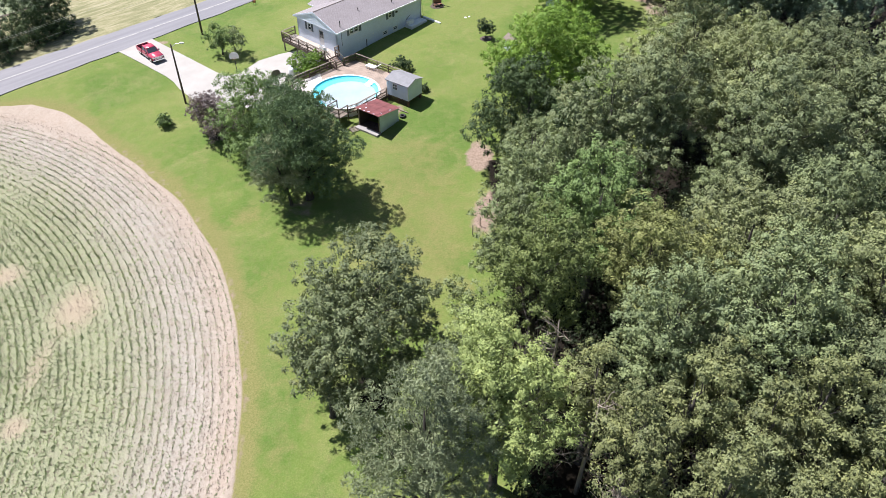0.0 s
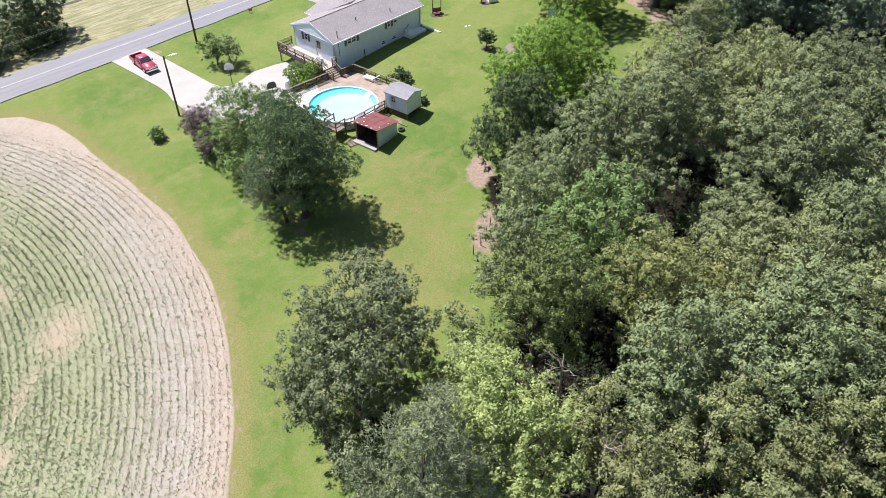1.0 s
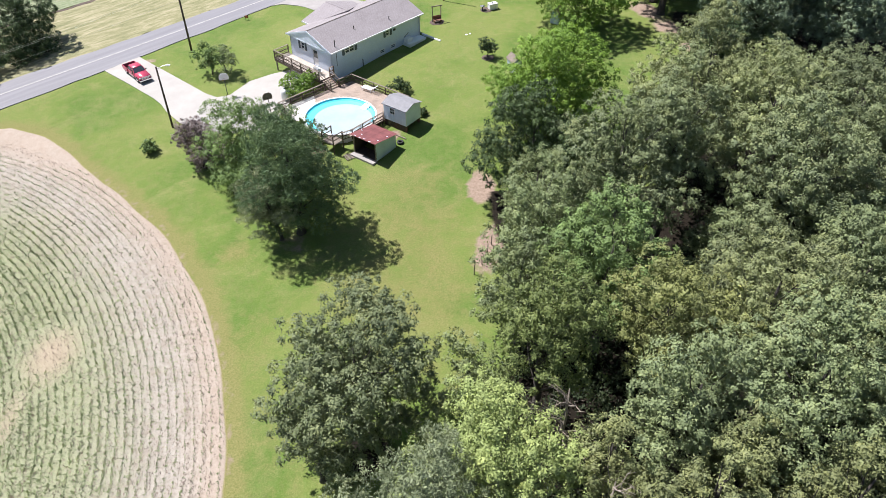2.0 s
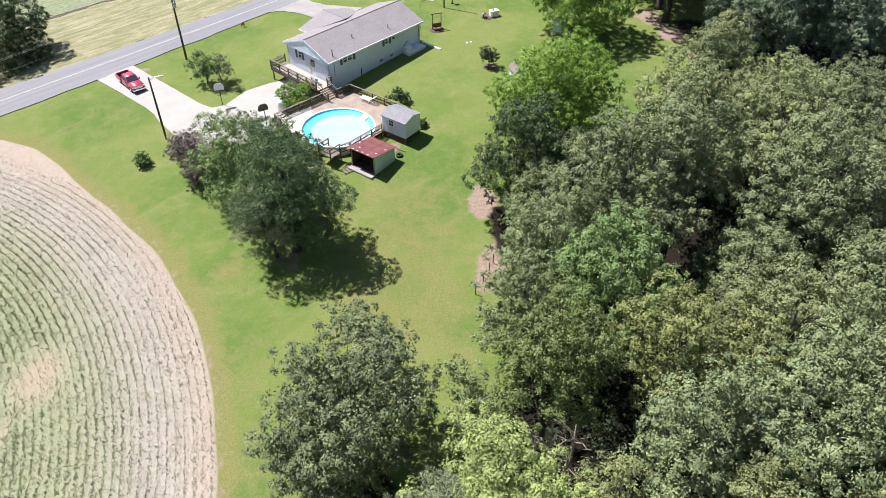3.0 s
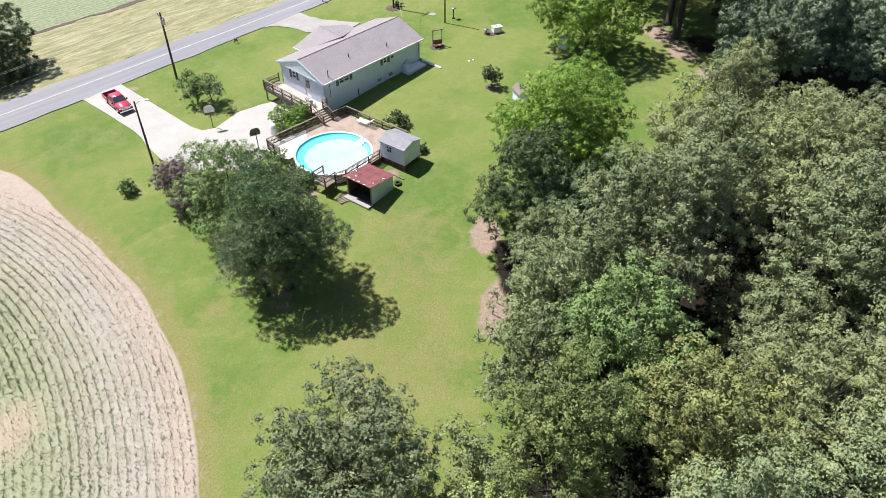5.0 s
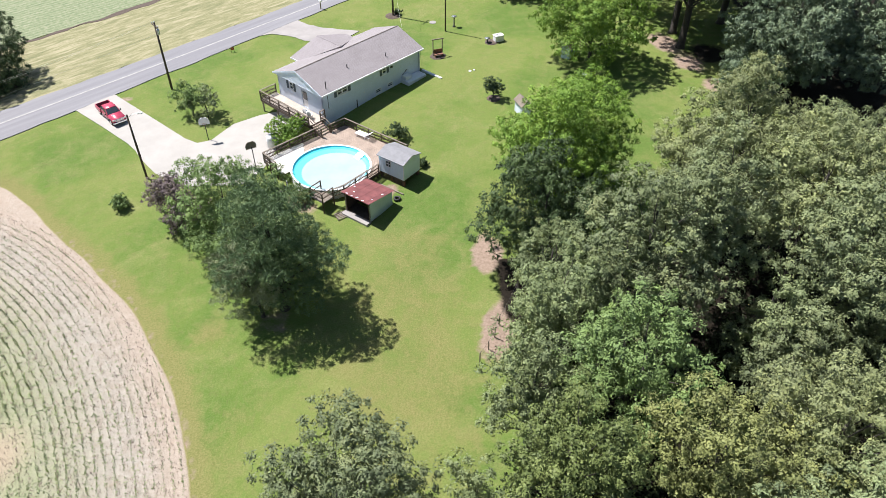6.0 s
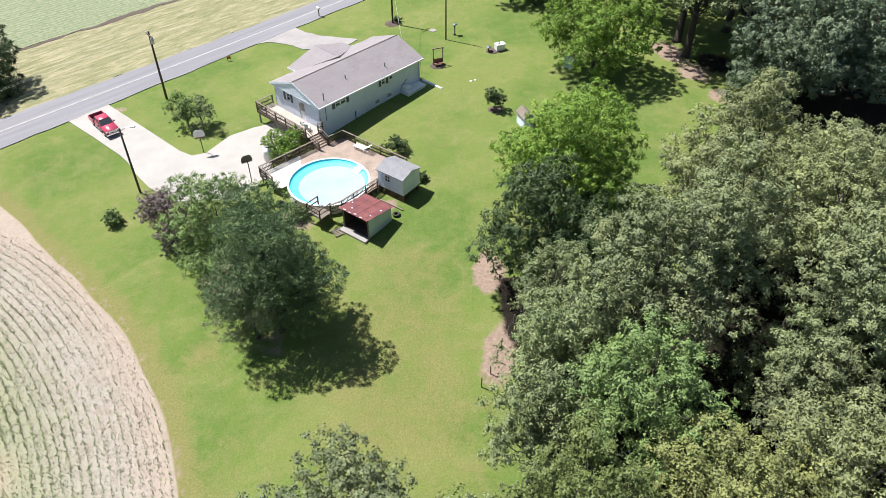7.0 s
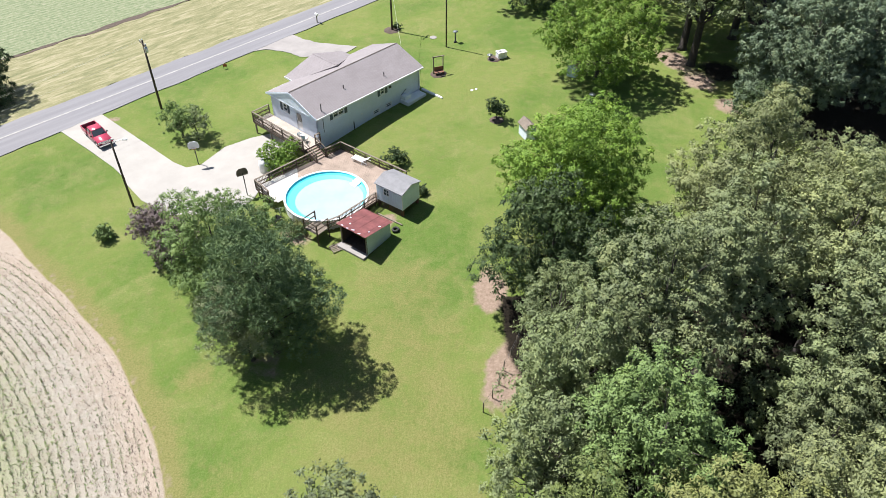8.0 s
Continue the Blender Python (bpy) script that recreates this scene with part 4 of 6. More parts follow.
def build_house():
    x, y, yaw = HOUSE
    root = empty("house", x, y, 0.0, yaw)
    lo = -0.6
    u0, u1, v0, v1 = 0.25, L - 0.25, 0.35, W - 0.35
    # long garden wall, its outer face towards -v
    m = pose(u0, v0, 0)
    ops = [(2.2 - u0, 3.65 - u0, 2.95, 3.75), (8.35 - u0, 9.0 - u0, 2.9, 3.7), (7.3 - u0, 8.15 - u0, 1.1, 1.66), (9.0 - u0, 9.85 - u0, 1.15, 1.71)]
    wall_panel(root, u1 - u0, m, lo, EAVE - 0.05, ops, label="pale grey painted brick wall")
    for (a, b, c, d), pn, sh in zip(ops, (2, 1, 1, 1), (0.32, 0.3, 0, 0)):
        window_unit(root, m @ pose((a + b) / 2, 0, c), b - a, d - c, pn, sh)
    # gable wall beside the deck, outer face towards -u
    m = pose(u0, v1, 0, 0, 0, -90)
    ops = [(v1 - 5.45, v1 - 4.7, 2.75, 3.65), (v1 - 3.4, v1 - 2.6, FLOOR, FLOOR + 1.8)]
    wall_panel(root, v1 - v0, m, lo, EAVE - 0.05, ops)
    window_unit(root, m @ pose((ops[0][0] + ops[0][1]) / 2, 0, 2.75), 0.75, 0.9, 1, 0.3)
    door = part("door", boxes((0, 0.9, 0.05, 0.1, 0, 2.05), (0.08, 0.82, 0.035, 0.05, 0.12, 0.85), (-0.06, 0.0, 0, 0.12, 0, 2.1), (0.9, 0.96, 0, 0.12, 0, 2.1), (-0.06, 0.96, 0, 0.12, 2.05, 2.12)), M["white"], root, "white storm door")
    door.matrix_local = m @ pose(ops[1][0], 0, FLOOR) @ Matrix.Scale(0.88, 4)
    part("pane", boxes((0.1, 0.8, 0.03, 0.048, 1.0, 1.95)), M["glass"], door)
    part("handle", boxes((0.8, 0.86, -0.02, 0.04, 0.95, 1.05)), M["steel"], door)
    # siding in the near gable
    bm = bmesh.new()
    n = 9
    for k in range(n):
        z0, z1 = EAVE - 0.05 + k * (RIDGE - EAVE - 0.1) / n, EAVE - 0.05 + (k + 1) * (RIDGE - EAVE - 0.1) / n
        half = (W / 2 - 0.1) * (1 - (k + 1) / n) + 0.03
        box(bm, 0.03, 0.11, W / 2 - half, W / 2 + half, z0, z1 - 0.01)
    part("gable_siding", bm, M["gable"], root, "white gable boarding")
    part("frieze", boxes((0.02, 0.25, 0.06, W - 0.06, EAVE - 0.16, EAVE - 0.06), bevel=0.01), M["gable"], root, "white frieze board")
    # far gable wall and front wall
    wall_panel(root, v1 - v0, pose(u1, v0, 0, 0, 0, 90), lo, EAVE - 0.05, [], gable=RIDGE - 0.12)
    wall_panel(root, u1 - u0, pose(u1, v1, 0, 0, 0, 180), lo, EAVE - 0.05, [])
    part("floor_slab", boxes((u0 + 0.2, u1 - 0.2, v0 + 0.2, v1 - 0.2, FLOOR - 0.25, FLOOR - 0.02)), M["greywood"], root)
    # main roof
    for nm, a, b in (("roof", 0.0, W / 2), ("roof", W, W / 2)):
        bm = quad_solid(bmesh.new(), [(0, a, EAVE), (L, a, EAVE), (L, b, RIDGE), (0, b, RIDGE)][:: (1 if a < b else -1)], 0.1)
        part(nm, bm, M["shingle"], root, "grey-brown shingled roof")
    bm = bmesh.new()
    for s in (-1, 1):
        quad_solid(bm, [(-0.01, W / 2, RIDGE + 0.035), (L + 0.01, W / 2, RIDGE + 0.035), (L + 0.01, W / 2 + s * 0.08, RIDGE - 0.005), (-0.01, W / 2 + s * 0.08, RIDGE - 0.005)][::-s], 0.02)
    part("ridge_cap", bm, simple("dark_ridge_shingle", (0.13, 0.11, 0.1), 0.9), root, "dark ridge cap")
    # soffits and fascias
    part("soffit", boxes((0.02, L - 0.02, 0.03, 0.36, EAVE - 0.14, EAVE - 0.11), (0.02, L - 0.02, W - 0.36, W - 0.03, EAVE - 0.14, EAVE - 0.11)), M["white"], root)
    part("gutter", boxes((-0.02, L + 0.02, -0.1, 0.01, EAVE - 0.16, EAVE - 0.02)), M["white"], root, "white eaves gutter")
    part("fascia", boxes((-0.02, L + 0.02, W - 0.01, W + 0.04, EAVE - 0.16, EAVE - 0.02)), M["white"], root)
    for u in (-0.03, L + 0.005):
        bm = bmesh.new()
        for a in (0.0, W):
            quad_solid(bm, [(u, a, EAVE + 0.0), (u + 0.03, a, EAVE), (u + 0.03, W / 2, RIDGE), (u, W / 2, RIDGE)][:: (1 if a == 0 else -1)], 0.18)
        part("bargeboard", bm, M["gable"] if u < 1 else M["gravel"], root, "painted bargeboard")
    for u, v in ((L - 0.35, 0.24), (0.95, 0.26)):
        bm = tube(bmesh.new(), [(u, v - 0.25, EAVE - 0.12), (u, v, EAVE - 0.35), (u, v, 1.6 if u > 5 else 2.1)], [0.045 if u > 5 else 0.03] * 3, 8)
        part("downpipe", bm, M["white"] if u > 5 else M["shutter"], root, "downpipe")
    # front wing: a low gable that looks at the road
    a, b, out, rz = 3.2, 10.9, W + 1.15, 5.12
    mid, foot = (a + b) / 2, 5.05
    for s, e in ((a, 1), (b, -1)):
        vs = [(s, W - 0.3, EAVE + 0.02), (s, out, EAVE + 0.02), (mid, out, rz), (mid, foot - 0.1, rz)]
        part("wing_roof", quad_solid(bmesh.new(), vs[::e], 0.09), M["shingle"], root, "grey-brown shingled roof")
    bm = bmesh.new()
    for s in (-1, 1):
        quad_solid(bm, [(mid, foot, rz + 0.03), (mid, out, rz + 0.03), (mid + s * 0.12, out, rz - 0.0), (mid + s * 0.12, foot, rz - 0.0)][::s], 0.02)
    part("ridge_cap", bm, M["shingle"], root)
    part("wing_fascia", boxes((a - 0.04, a + 0.02, W - 0.2, out, EAVE - 0.12, EAVE + 0.02)), M["white"], root, "white fascia board")
    wall_panel(root, b - a - 0.6, pose(b - 0.3, out - 0.3, 0, 0, 0, 180), lo, EAVE - 0.02, [], gable=rz - 0.1)
    wall_panel(root, 0.9, pose(a + 0.3, out - 0.3, 0, 0, 0, -90), lo, EAVE - 0.02, [])
    # pipes on the roof
    for u, v, h in ((1.1, 0.55, 0.75), (4.9, 1.7, 0.35), (9.6, 1.0, 0.4)):
        z = EAVE + (RIDGE - EAVE) * v / (W / 2)
        part("vent_pipe", tube(bmesh.new(), [(u, v, z - 0.05), (u, v, z + h)], [0.05, 0.05], 8), M["darkmetal"], root, "dark roof vent pipe")
    part("wall_vent", boxes((5.7, 5.85, v0 - 0.05, v0, 1.9, 2.05), bevel=0.01), M["white"], root, "white wall vent")
    part("standpipe", tube(bmesh.new(), [(4.65, v0 - 0.06, 0.4), (4.65, v0 - 0.06, 1.6)], [0.05, 0.05], 8), M["darkmetal"], root, "dark standpipe")
    part("meter_box", boxes((9.55, 9.85, v0 - 0.1, v0, 3.25, 3.45), bevel=0.01), M["darkmetal"], root, "small dark wall box")
    return tagged(root, "single-storey pale brick house with grey-brown shingle roof", "house")


build_house()


def railing(parent, pts, z, h=0.95, every=1.6, mat="darkwood", infill="lattice", top="greywood", gap=0.15):
    """Posts, rails and infill along a line of points; heights are in the parent's frame."""
    for (x0, y0), (x1, y1) in zip(pts, pts[1:]):
        ln = math.hypot(x1 - x0, y1 - y0)
        k = max(1, round(ln / every))
        ux, uy = (x1 - x0) / ln, (y1 - y0) / ln
        for i in range(k):
            px, py = x0 + (x1 - x0) * i / k, y0 + (y1 - y0) * i / k
            part("post", boxes((px - 0.05, px + 0.05, py - 0.05, py + 0.05, z - 0.2, z + h + 0.05)), M[mat], parent)
        part("rail", beam(bmesh.new(), (x0, y0, z + h + 0.02), (x1, y1, z + h + 0.02), 0.14, 0.045), M[top], parent, "weathered top rail")
        part("rail", beam(bmesh.new(), (x0, y0, z + 0.12), (x1, y1, z + 0.12), 0.05, 0.09), M[mat], parent)
        part("rail", beam(bmesh.new(), (x0, y0, z + h * 0.55), (x1, y1, z + h * 0.55), 0.05, 0.09), M[mat], parent)
        bm = bmesh.new()
        for s in np.arange(gap, ln, gap):
            px, py = x0 + ux * s, y0 + uy * s
            if infill == "lattice":
                for d in (-1, 1):
                    t = min(max(s + d * 0.42, 0), ln)
                    beam(bm, (px, py, z + 0.12), (x0 + ux * t, y0 + uy * t, z + h * 0.92 if abs(t - s) > 0.4 else z + 0.12 + abs(t - s) * 1.9), 0.012, 0.02)
            else:
                box(bm, px - 0.015, px + 0.015, py - 0.015, py + 0.015, z + 0.12, z + h)
        if len(bm.verts):
            part("baluster_panel", bm, M[mat], parent, "slender dark balusters")
    x, y = pts[-1]
    part("post", boxes((x - 0.05, x + 0.05, y - 0.05, y + 0.05, z - 0.2, z + h + 0.05)), M[mat], parent)


def boards(poly, hole, z, yaw, wide=0.14, thick=0.03, gap=0.012):
    """Deck boards clipped to a polygon and round a circular hole (x, y, r)."""
    bm = bmesh.new()
    c, s = math.cos(radians(yaw)), math.sin(radians(yaw))
    loc = [(x * c + y * s, -x * s + y * c) for x, y in poly]
    hx, hy, hr = (hole[0] * c + hole[1] * s, -hole[0] * s + hole[1] * c, hole[2]) if hole else (0, 0, 0)
    m = pose(0, 0, 0, 0, 0, yaw)
    v = min(q[1] for q in loc)
    while v < max(q[1] for q in loc):
        mid = v + wide / 2
        cuts = sorted(x0 + (mid - y0) * (x1 - x0) / (y1 - y0) for (x0, y0), (x1, y1) in zip(loc, loc[1:] + loc[:1]) if (y0 > mid) != (y1 > mid))
        for a, b in zip(cuts[::2], cuts[1::2]):
            parts = [(a, b)]
            if hr and abs(mid - hy) < hr:
                w = math.sqrt(hr * hr - (mid - hy) ** 2)
                parts = [(a, min(b, hx - w)), (max(a, hx + w), b)]
            for p, q in parts:
                if q - p > 0.05:
                    box(bm, p, q, v + gap / 2, v + wide - gap / 2, z - thick, z + random.uniform(-0.003, 0.003), m)
        v += wide
    return bm


def build_house_deck():
    x, y, yaw = HOUSE
    root = empty("raised_deck", x, y, 0.0, yaw)
    z = FLOOR - 0.06
    a0, a1, b0, b1 = -1.75, 0.2, 0.05, 7.85
    part("decking", boards([(a0, b0), (a1, b0), (a1, b1), (a0, b1)], None, z, 90), M["paledeck"], root, "bleached pale deck boards")
    part("rim_joist", boxes((a0 - 0.04, a0, b0, b1, z - 0.28, z), (a0, a1, b1, b1 + 0.04, z - 0.28, z), (a0, a1, b0 - 0.04, b0, z - 0.28, z)), M["darkwood"], root)
    for px, py in ((a0 + 0.1, b1 - 0.1), (a0 + 0.1, 5.3), (a0 + 0.1, 2.7), (a0 + 0.1, b0 + 0.1), (a1 - 0.4, b1 - 0.1)):
        part("support_post", boxes((px - 0.06, px + 0.06, py - 0.06, py + 0.06, -1.1, z - 0.03)), M["greywood"], root)
    railing(root, [(a1, b1), (a0, b1), (a0, b0 + 0.1)], z, 0.95, 1.5)
    railing(root, [(-0.35, b0), (a1, b0)], z, 0.95, 1.0)
    # stairs towards the pool deck
    n, rise, run = 6, (z - 0.75) / 6, 0.26
    for k in range(n - 1):
        part("tread", boxes((a0 + 0.15, -0.4, b0 - (k + 1) * run, b0 - k * run + 0.03, z - (k + 1) * rise - 0.04, z - (k + 1) * rise), bevel=0.006), M["deckwood"], root)
    for s in (a0 + 0.12, -0.4):
        bm = beam(bmesh.new(), (s, b0, z - 0.08), (s, b0 - n * run, 0.72), 0.05, 0.26)
        part("stringer", bm, M["darkwood"], root)
        part("stair_rail", beam(bmesh.new(), (s, b0, z + 0.95), (s, b0 - n * run, 1.68), 0.08, 0.06), M["greywood"], root, "weathered stair rail")
        part("stair_rail", beam(bmesh.new(), (s, b0, z + 0.5), (s, b0 - n * run, 1.22), 0.05, 0.05), M["darkwood"], root)
        part("post", boxes((s - 0.05, s + 0.05, b0 - n * run - 0.05, b0 - n * run + 0.05, 0.5, 1.72)), M["darkwood"], root)
    return tagged(root, "raised timber deck with dark railing and stairs on the gable", "deck")


build_house_deck()

# ---- pool and its deck ----
POOL = (-10.2, 69.6, 3.62)
DECK_Z = 0.75


def build_pool():
    x, y, r = POOL
    zb = g(x, y) - 0.25
    root = empty("swimming_pool", x, y, zb)
    top = DECK_Z + 0.06 - zb
    n = 48
    bm = bmesh.new()
    for k in range(n):
        a, b = 2 * math.pi * k / n, 2 * math.pi * (k + 1) / n
        pts = [(r * math.cos(t), r * math.sin(t)) for t in (a, b)]
        bm.faces.new([bm.verts.new(p) for p in ((*pts[0], 0), (*pts[1], 0), (*pts[1], top), (*pts[0], top))])
    part("pool_wall", bm, M["white"], root, "white metal pool wall", True)
    bm = bmesh.new()
    for k in range(n):
        a, b = 2 * math.pi * k / n, 2 * math.pi * (k + 1) / n
        for (w0, h0), (w1, h1) in (((0.05, 0), (0.12, 0.1)), ((0.12, 0.1), (0.32, 0.23)), ((0.32, 0.23), (1.05, 0.34))):
            # liner sloped in to stand for glare-free water, wider on the house side
            ring = []
            for t, w, h in ((b, w1, h1), (a, w1, h1), (a, w0, h0), (b, w0, h0)):
                q = r - 0.05 - (w - 0.05) * (0.68 + 0.32 * math.cos(t - math.radians(150)))
                ring.append(bm.verts.new((q * math.cos(t), q * math.sin(t), top - h)))
            bm.faces.new(ring)
    part("pool_liner", bm, M["liner"], root, "bright blue vinyl liner", True)
    bm = bmesh.new()
    for k in range(n):
        a, b = 2 * math.pi * k / n, 2 * math.pi * (k + 1) / n
        i, o = r - 0.09, r + 0.09
        quad_solid(bm, [(i * math.cos(a), i * math.sin(a), top + 0.035), (o * math.cos(a), o * math.sin(a), top + 0.035), (o * math.cos(b), o * math.sin(b), top + 0.035), (i * math.cos(b), i * math.sin(b), top + 0.035)], 0.05)
    part("pool_rim", bm, M["white"], root, "white top rim")
    for k in range(12):
        a = 2 * math.pi * (k + 0.5) / 12
        bm = box(bmesh.new(), r, r + 0.08, -0.07, 0.07, 0, top, pose(0, 0, 0, 0, 0, math.degrees(a)))
        part("pool_upright", bm, M["white"], root)
    part("water", disc(bmesh.new(), 0.28, -0.16, top - 0.325, r - 0.6, n), M["water"], root, "pool water coloured pale to stand in for glare")
    a = math.radians(42)
    m = pose((r - 0.5) * math.cos(a), (r - 0.5) * math.sin(a), 0, 0, 0, 42)
    st = part("pool_steps", bmesh.new(), M["white"], root, "white moulded pool steps")
    bm = bmesh.new()
    for k in range(4):
        box(bm, 0.45 - 0.28 * (k + 1), 0.5, -0.4, 0.4, top - 0.2 * (k + 1) - 0.3, top - 0.08 - 0.11 * k, m)
    bm.to_mesh(st.data)
    return tagged(root, "round above-ground pool with blue liner and bright water", "swimming pool")


build_pool()


def build_pool_deck():
    x, y, r = POOL
    zg = g(x, y)
    root = empty("pool_deck", x, y, 0.0)
    poly = [(-9.7, 76.9), (-3.25, 71.95), (-5.75, 68.9), (-8.6, 65.6), (-9.6, 66.4), (-12.6, 70.2), (-14.3, 68.6), (-15.05, 69.1), (-16.6, 70.8), (-13.4, 73.8), (-11.5, 75.5)]
    loc = [(a - x, b - y) for a, b in poly]
    side = [loc[5], loc[6], loc[7], loc[8], loc[9]]
    part("decking", boards(loc[:6] + loc[9:], (0, 0, r + 0.08), DECK_Z, -40), M["deckwood"], root, "sun-bleached tan deck boards")
    part("side_decking", boards(side, (0, 0, r + 0.08), DECK_Z, -40), M["whitedeck"], root, "nearly white bleached deck boards")
    edge = loc[:4]
    for (x0, y0), (x1, y1) in list(zip(edge, edge[1:])) + [(loc[7], loc[8]), (loc[8], loc[9]), (loc[9], loc[10])]:
        part("rim_joist", beam(bmesh.new(), (x0, y0, DECK_Z - 0.15), (x1, y1, DECK_Z - 0.15), 0.05, 0.24), M["darkwood"], root)
        k = max(2, int(math.hypot(x1 - x0, y1 - y0) / 1.8))
        for i in range(k):
            px, py = x0 + (x1 - x0) * (i + 0.1) / k, y0 + (y1 - y0) * (i + 0.1) / k
            part("support_post", boxes((px - 0.05, px + 0.05, py - 0.05, py + 0.05, g(px + x, py + y) - 0.2, DECK_Z - 0.05)), M["darkwood"], root)
    lo = lambda *ps: [(a - x, b - y) for a, b in ps]
    railing(root, lo((-11.0, 75.6), (-9.7, 76.85), (-3.3, 71.95)), DECK_Z, 0.85, 1.5, infill="lattice")
    railing(root, lo((-5.8, 68.85), (-8.6, 65.6), (-9.5, 65.0)), DECK_Z, 0.85, 1.5, infill="pickets")
    railing(root, lo((-12.3, 74.9), (-13.4, 73.8), (-16.55, 70.75), (-15.1, 69.15)), DECK_Z, 0.85, 1.3, infill="pickets")
    # small stair landing on the near side of the pool
    m = lo((-11.5, 65.2), (-10.3, 64.2), (-9.5, 65.2), (-10.7, 66.2))
    a, b = Vector((*m[0], DECK_Z - 0.05)), Vector((*m[1], DECK_Z - 0.05))
    c, d = Vector((*m[3], DECK_Z - 0.05)), Vector((*m[2], DECK_Z - 0.05))
    for k in range(10):
        t = (k + 0.5) / 10
        part("landing_board", beam(bmesh.new(), a.lerp(b, t), c.lerp(d, t), 0.14, 0.03), M["greywood"], root)
    for px, py in m:
        part("landing_post", boxes((px - 0.05, px + 0.05, py - 0.05, py + 0.05, g(px + x, py + y) - 0.2, DECK_Z + 0.95)), M["darkwood"], root)
    for (a, b) in ((0, 1), (1, 2), (0, 3)):
        for h in (0.45, 0.9):
            part("landing_rail", beam(bmesh.new(), (*m[a], DECK_Z + h), (*m[b], DECK_Z + h), 0.06, 0.08), M["darkwood"], root, "dark landing rail")
    return tagged(root, "timber pool deck with dark railings round the pool", "deck")


build_pool_deck()


def build_white_shed():
    yaw = -36.5
    zf, ze, zr = 0.95, 2.7, 3.08
    root = empty("garden_shed", -5.72, 68.85, 0.0, yaw)
    a, b = 2.85, 2.3   # along the deck, away from the camera
    for k in range(3):
        for j in range(2):
            px, py = 0.15 + k * (a - 0.3) / 2, 0.15 + j * (b - 0.3)
            part("pier", boxes((px - 0.1, px + 0.1, py - 0.1, py + 0.1, -0.4, zf - 0.1)), M["brickred"], root, "red-brown brick pier")
    bm = bmesh.new()
    for s in np.arange(0.12, a, 0.13):
        box(bm, s - 0.035, s + 0.035, 0.03, 0.05, 0.0, zf - 0.1)
    part("skirt_slats", bm, M["darkwood"], root, "dark slatted skirt")
    part("floor_frame", boxes((0, a, 0, b, zf - 0.12, zf)), M["darkwood"], root)

    def cladding(length, m, hole=None, gable=0.0):
        bm = bmesh.new()
        if hole:
            for q in ((0, hole[0], zf, ze), (hole[1], length, zf, ze), (hole[0], hole[1], zf, hole[2]), (hole[0], hole[1], hole[3], ze)):
                box(bm, q[0], q[1], 0.035, 0.07, q[2], q[3])
            bmesh.ops.remove_doubles(bm, verts=bm.verts[:], dist=1e-4)
        else:
            box(bm, 0, length, 0.035, 0.07, zf, ze)
        wall = part("wall", bm, M["offwhite"], root, "white vertical siding")
        wall.matrix_local = m
        for s in np.arange(0, length - 0.01, 0.2):
            e = min(s + 0.2, length)
            mid = (s + e) / 2
            if hole and hole[0] < mid < hole[1]:
                part("board", boxes((s, e - 0.014, 0, 0.034, zf, hole[2])), M["offwhite"], wall)
                part("board", boxes((s, e - 0.014, 0, 0.034, hole[3], ze)), M["offwhite"], wall)
            else:
                part("board", boxes((s, e - 0.014, 0, 0.034, zf, ze + gable * (1 - abs(mid - length / 2) / (length / 2)))), M["offwhite"], wall)
        return wall

    cladding(a, pose(0, 0, 0), (0.8, 1.4, 1.75, 2.4))
    cladding(b, pose(a, 0, 0, 0, 0, 90), gable=zr - ze - 0.06)
    cladding(a, pose(a, b, 0, 0, 0, 180))
    cladding(b, pose(0, b, 0, 0, 0, -90), gable=zr - ze - 0.06)
    fr = part("window", boxes((0.78, 0.84, -0.02, 0.05, 1.75, 2.4), (1.36, 1.42, -0.02, 0.05, 1.75, 2.4), (0.78, 1.42, -0.02, 0.05, 1.72, 1.78), (0.78, 1.42, -0.02, 0.05, 2.37, 2.43), (1.08, 1.12, -0.01, 0.04, 1.75, 2.4), (0.8, 1.4, -0.01, 0.04, 2.06, 2.1)), M["white"], root, "white four-light window")
    part("pane", boxes((0.82, 1.38, 0.02, 0.03, 1.76, 2.39)), M["glass"], fr)
    for s, (y0, y1) in ((1, (-0.15, b / 2)), (-1, (b + 0.15, b / 2))):
        bm = quad_solid(bmesh.new(), [(-0.12, y0, ze - 0.03), (a + 0.12, y0, ze - 0.03), (a + 0.12, y1, zr), (-0.12, y1, zr)][::s], 0.06)
        part("roof", bm, M["shedroof"], root, "grey shingled roof")
    part("corner_trim", boxes((a - 0.05, a + 0.015, -0.015, 0.05, zf, ze)), M["white"], root)
    return tagged(root, "small white garden shed raised on brick piers", "shed")


build_white_shed()


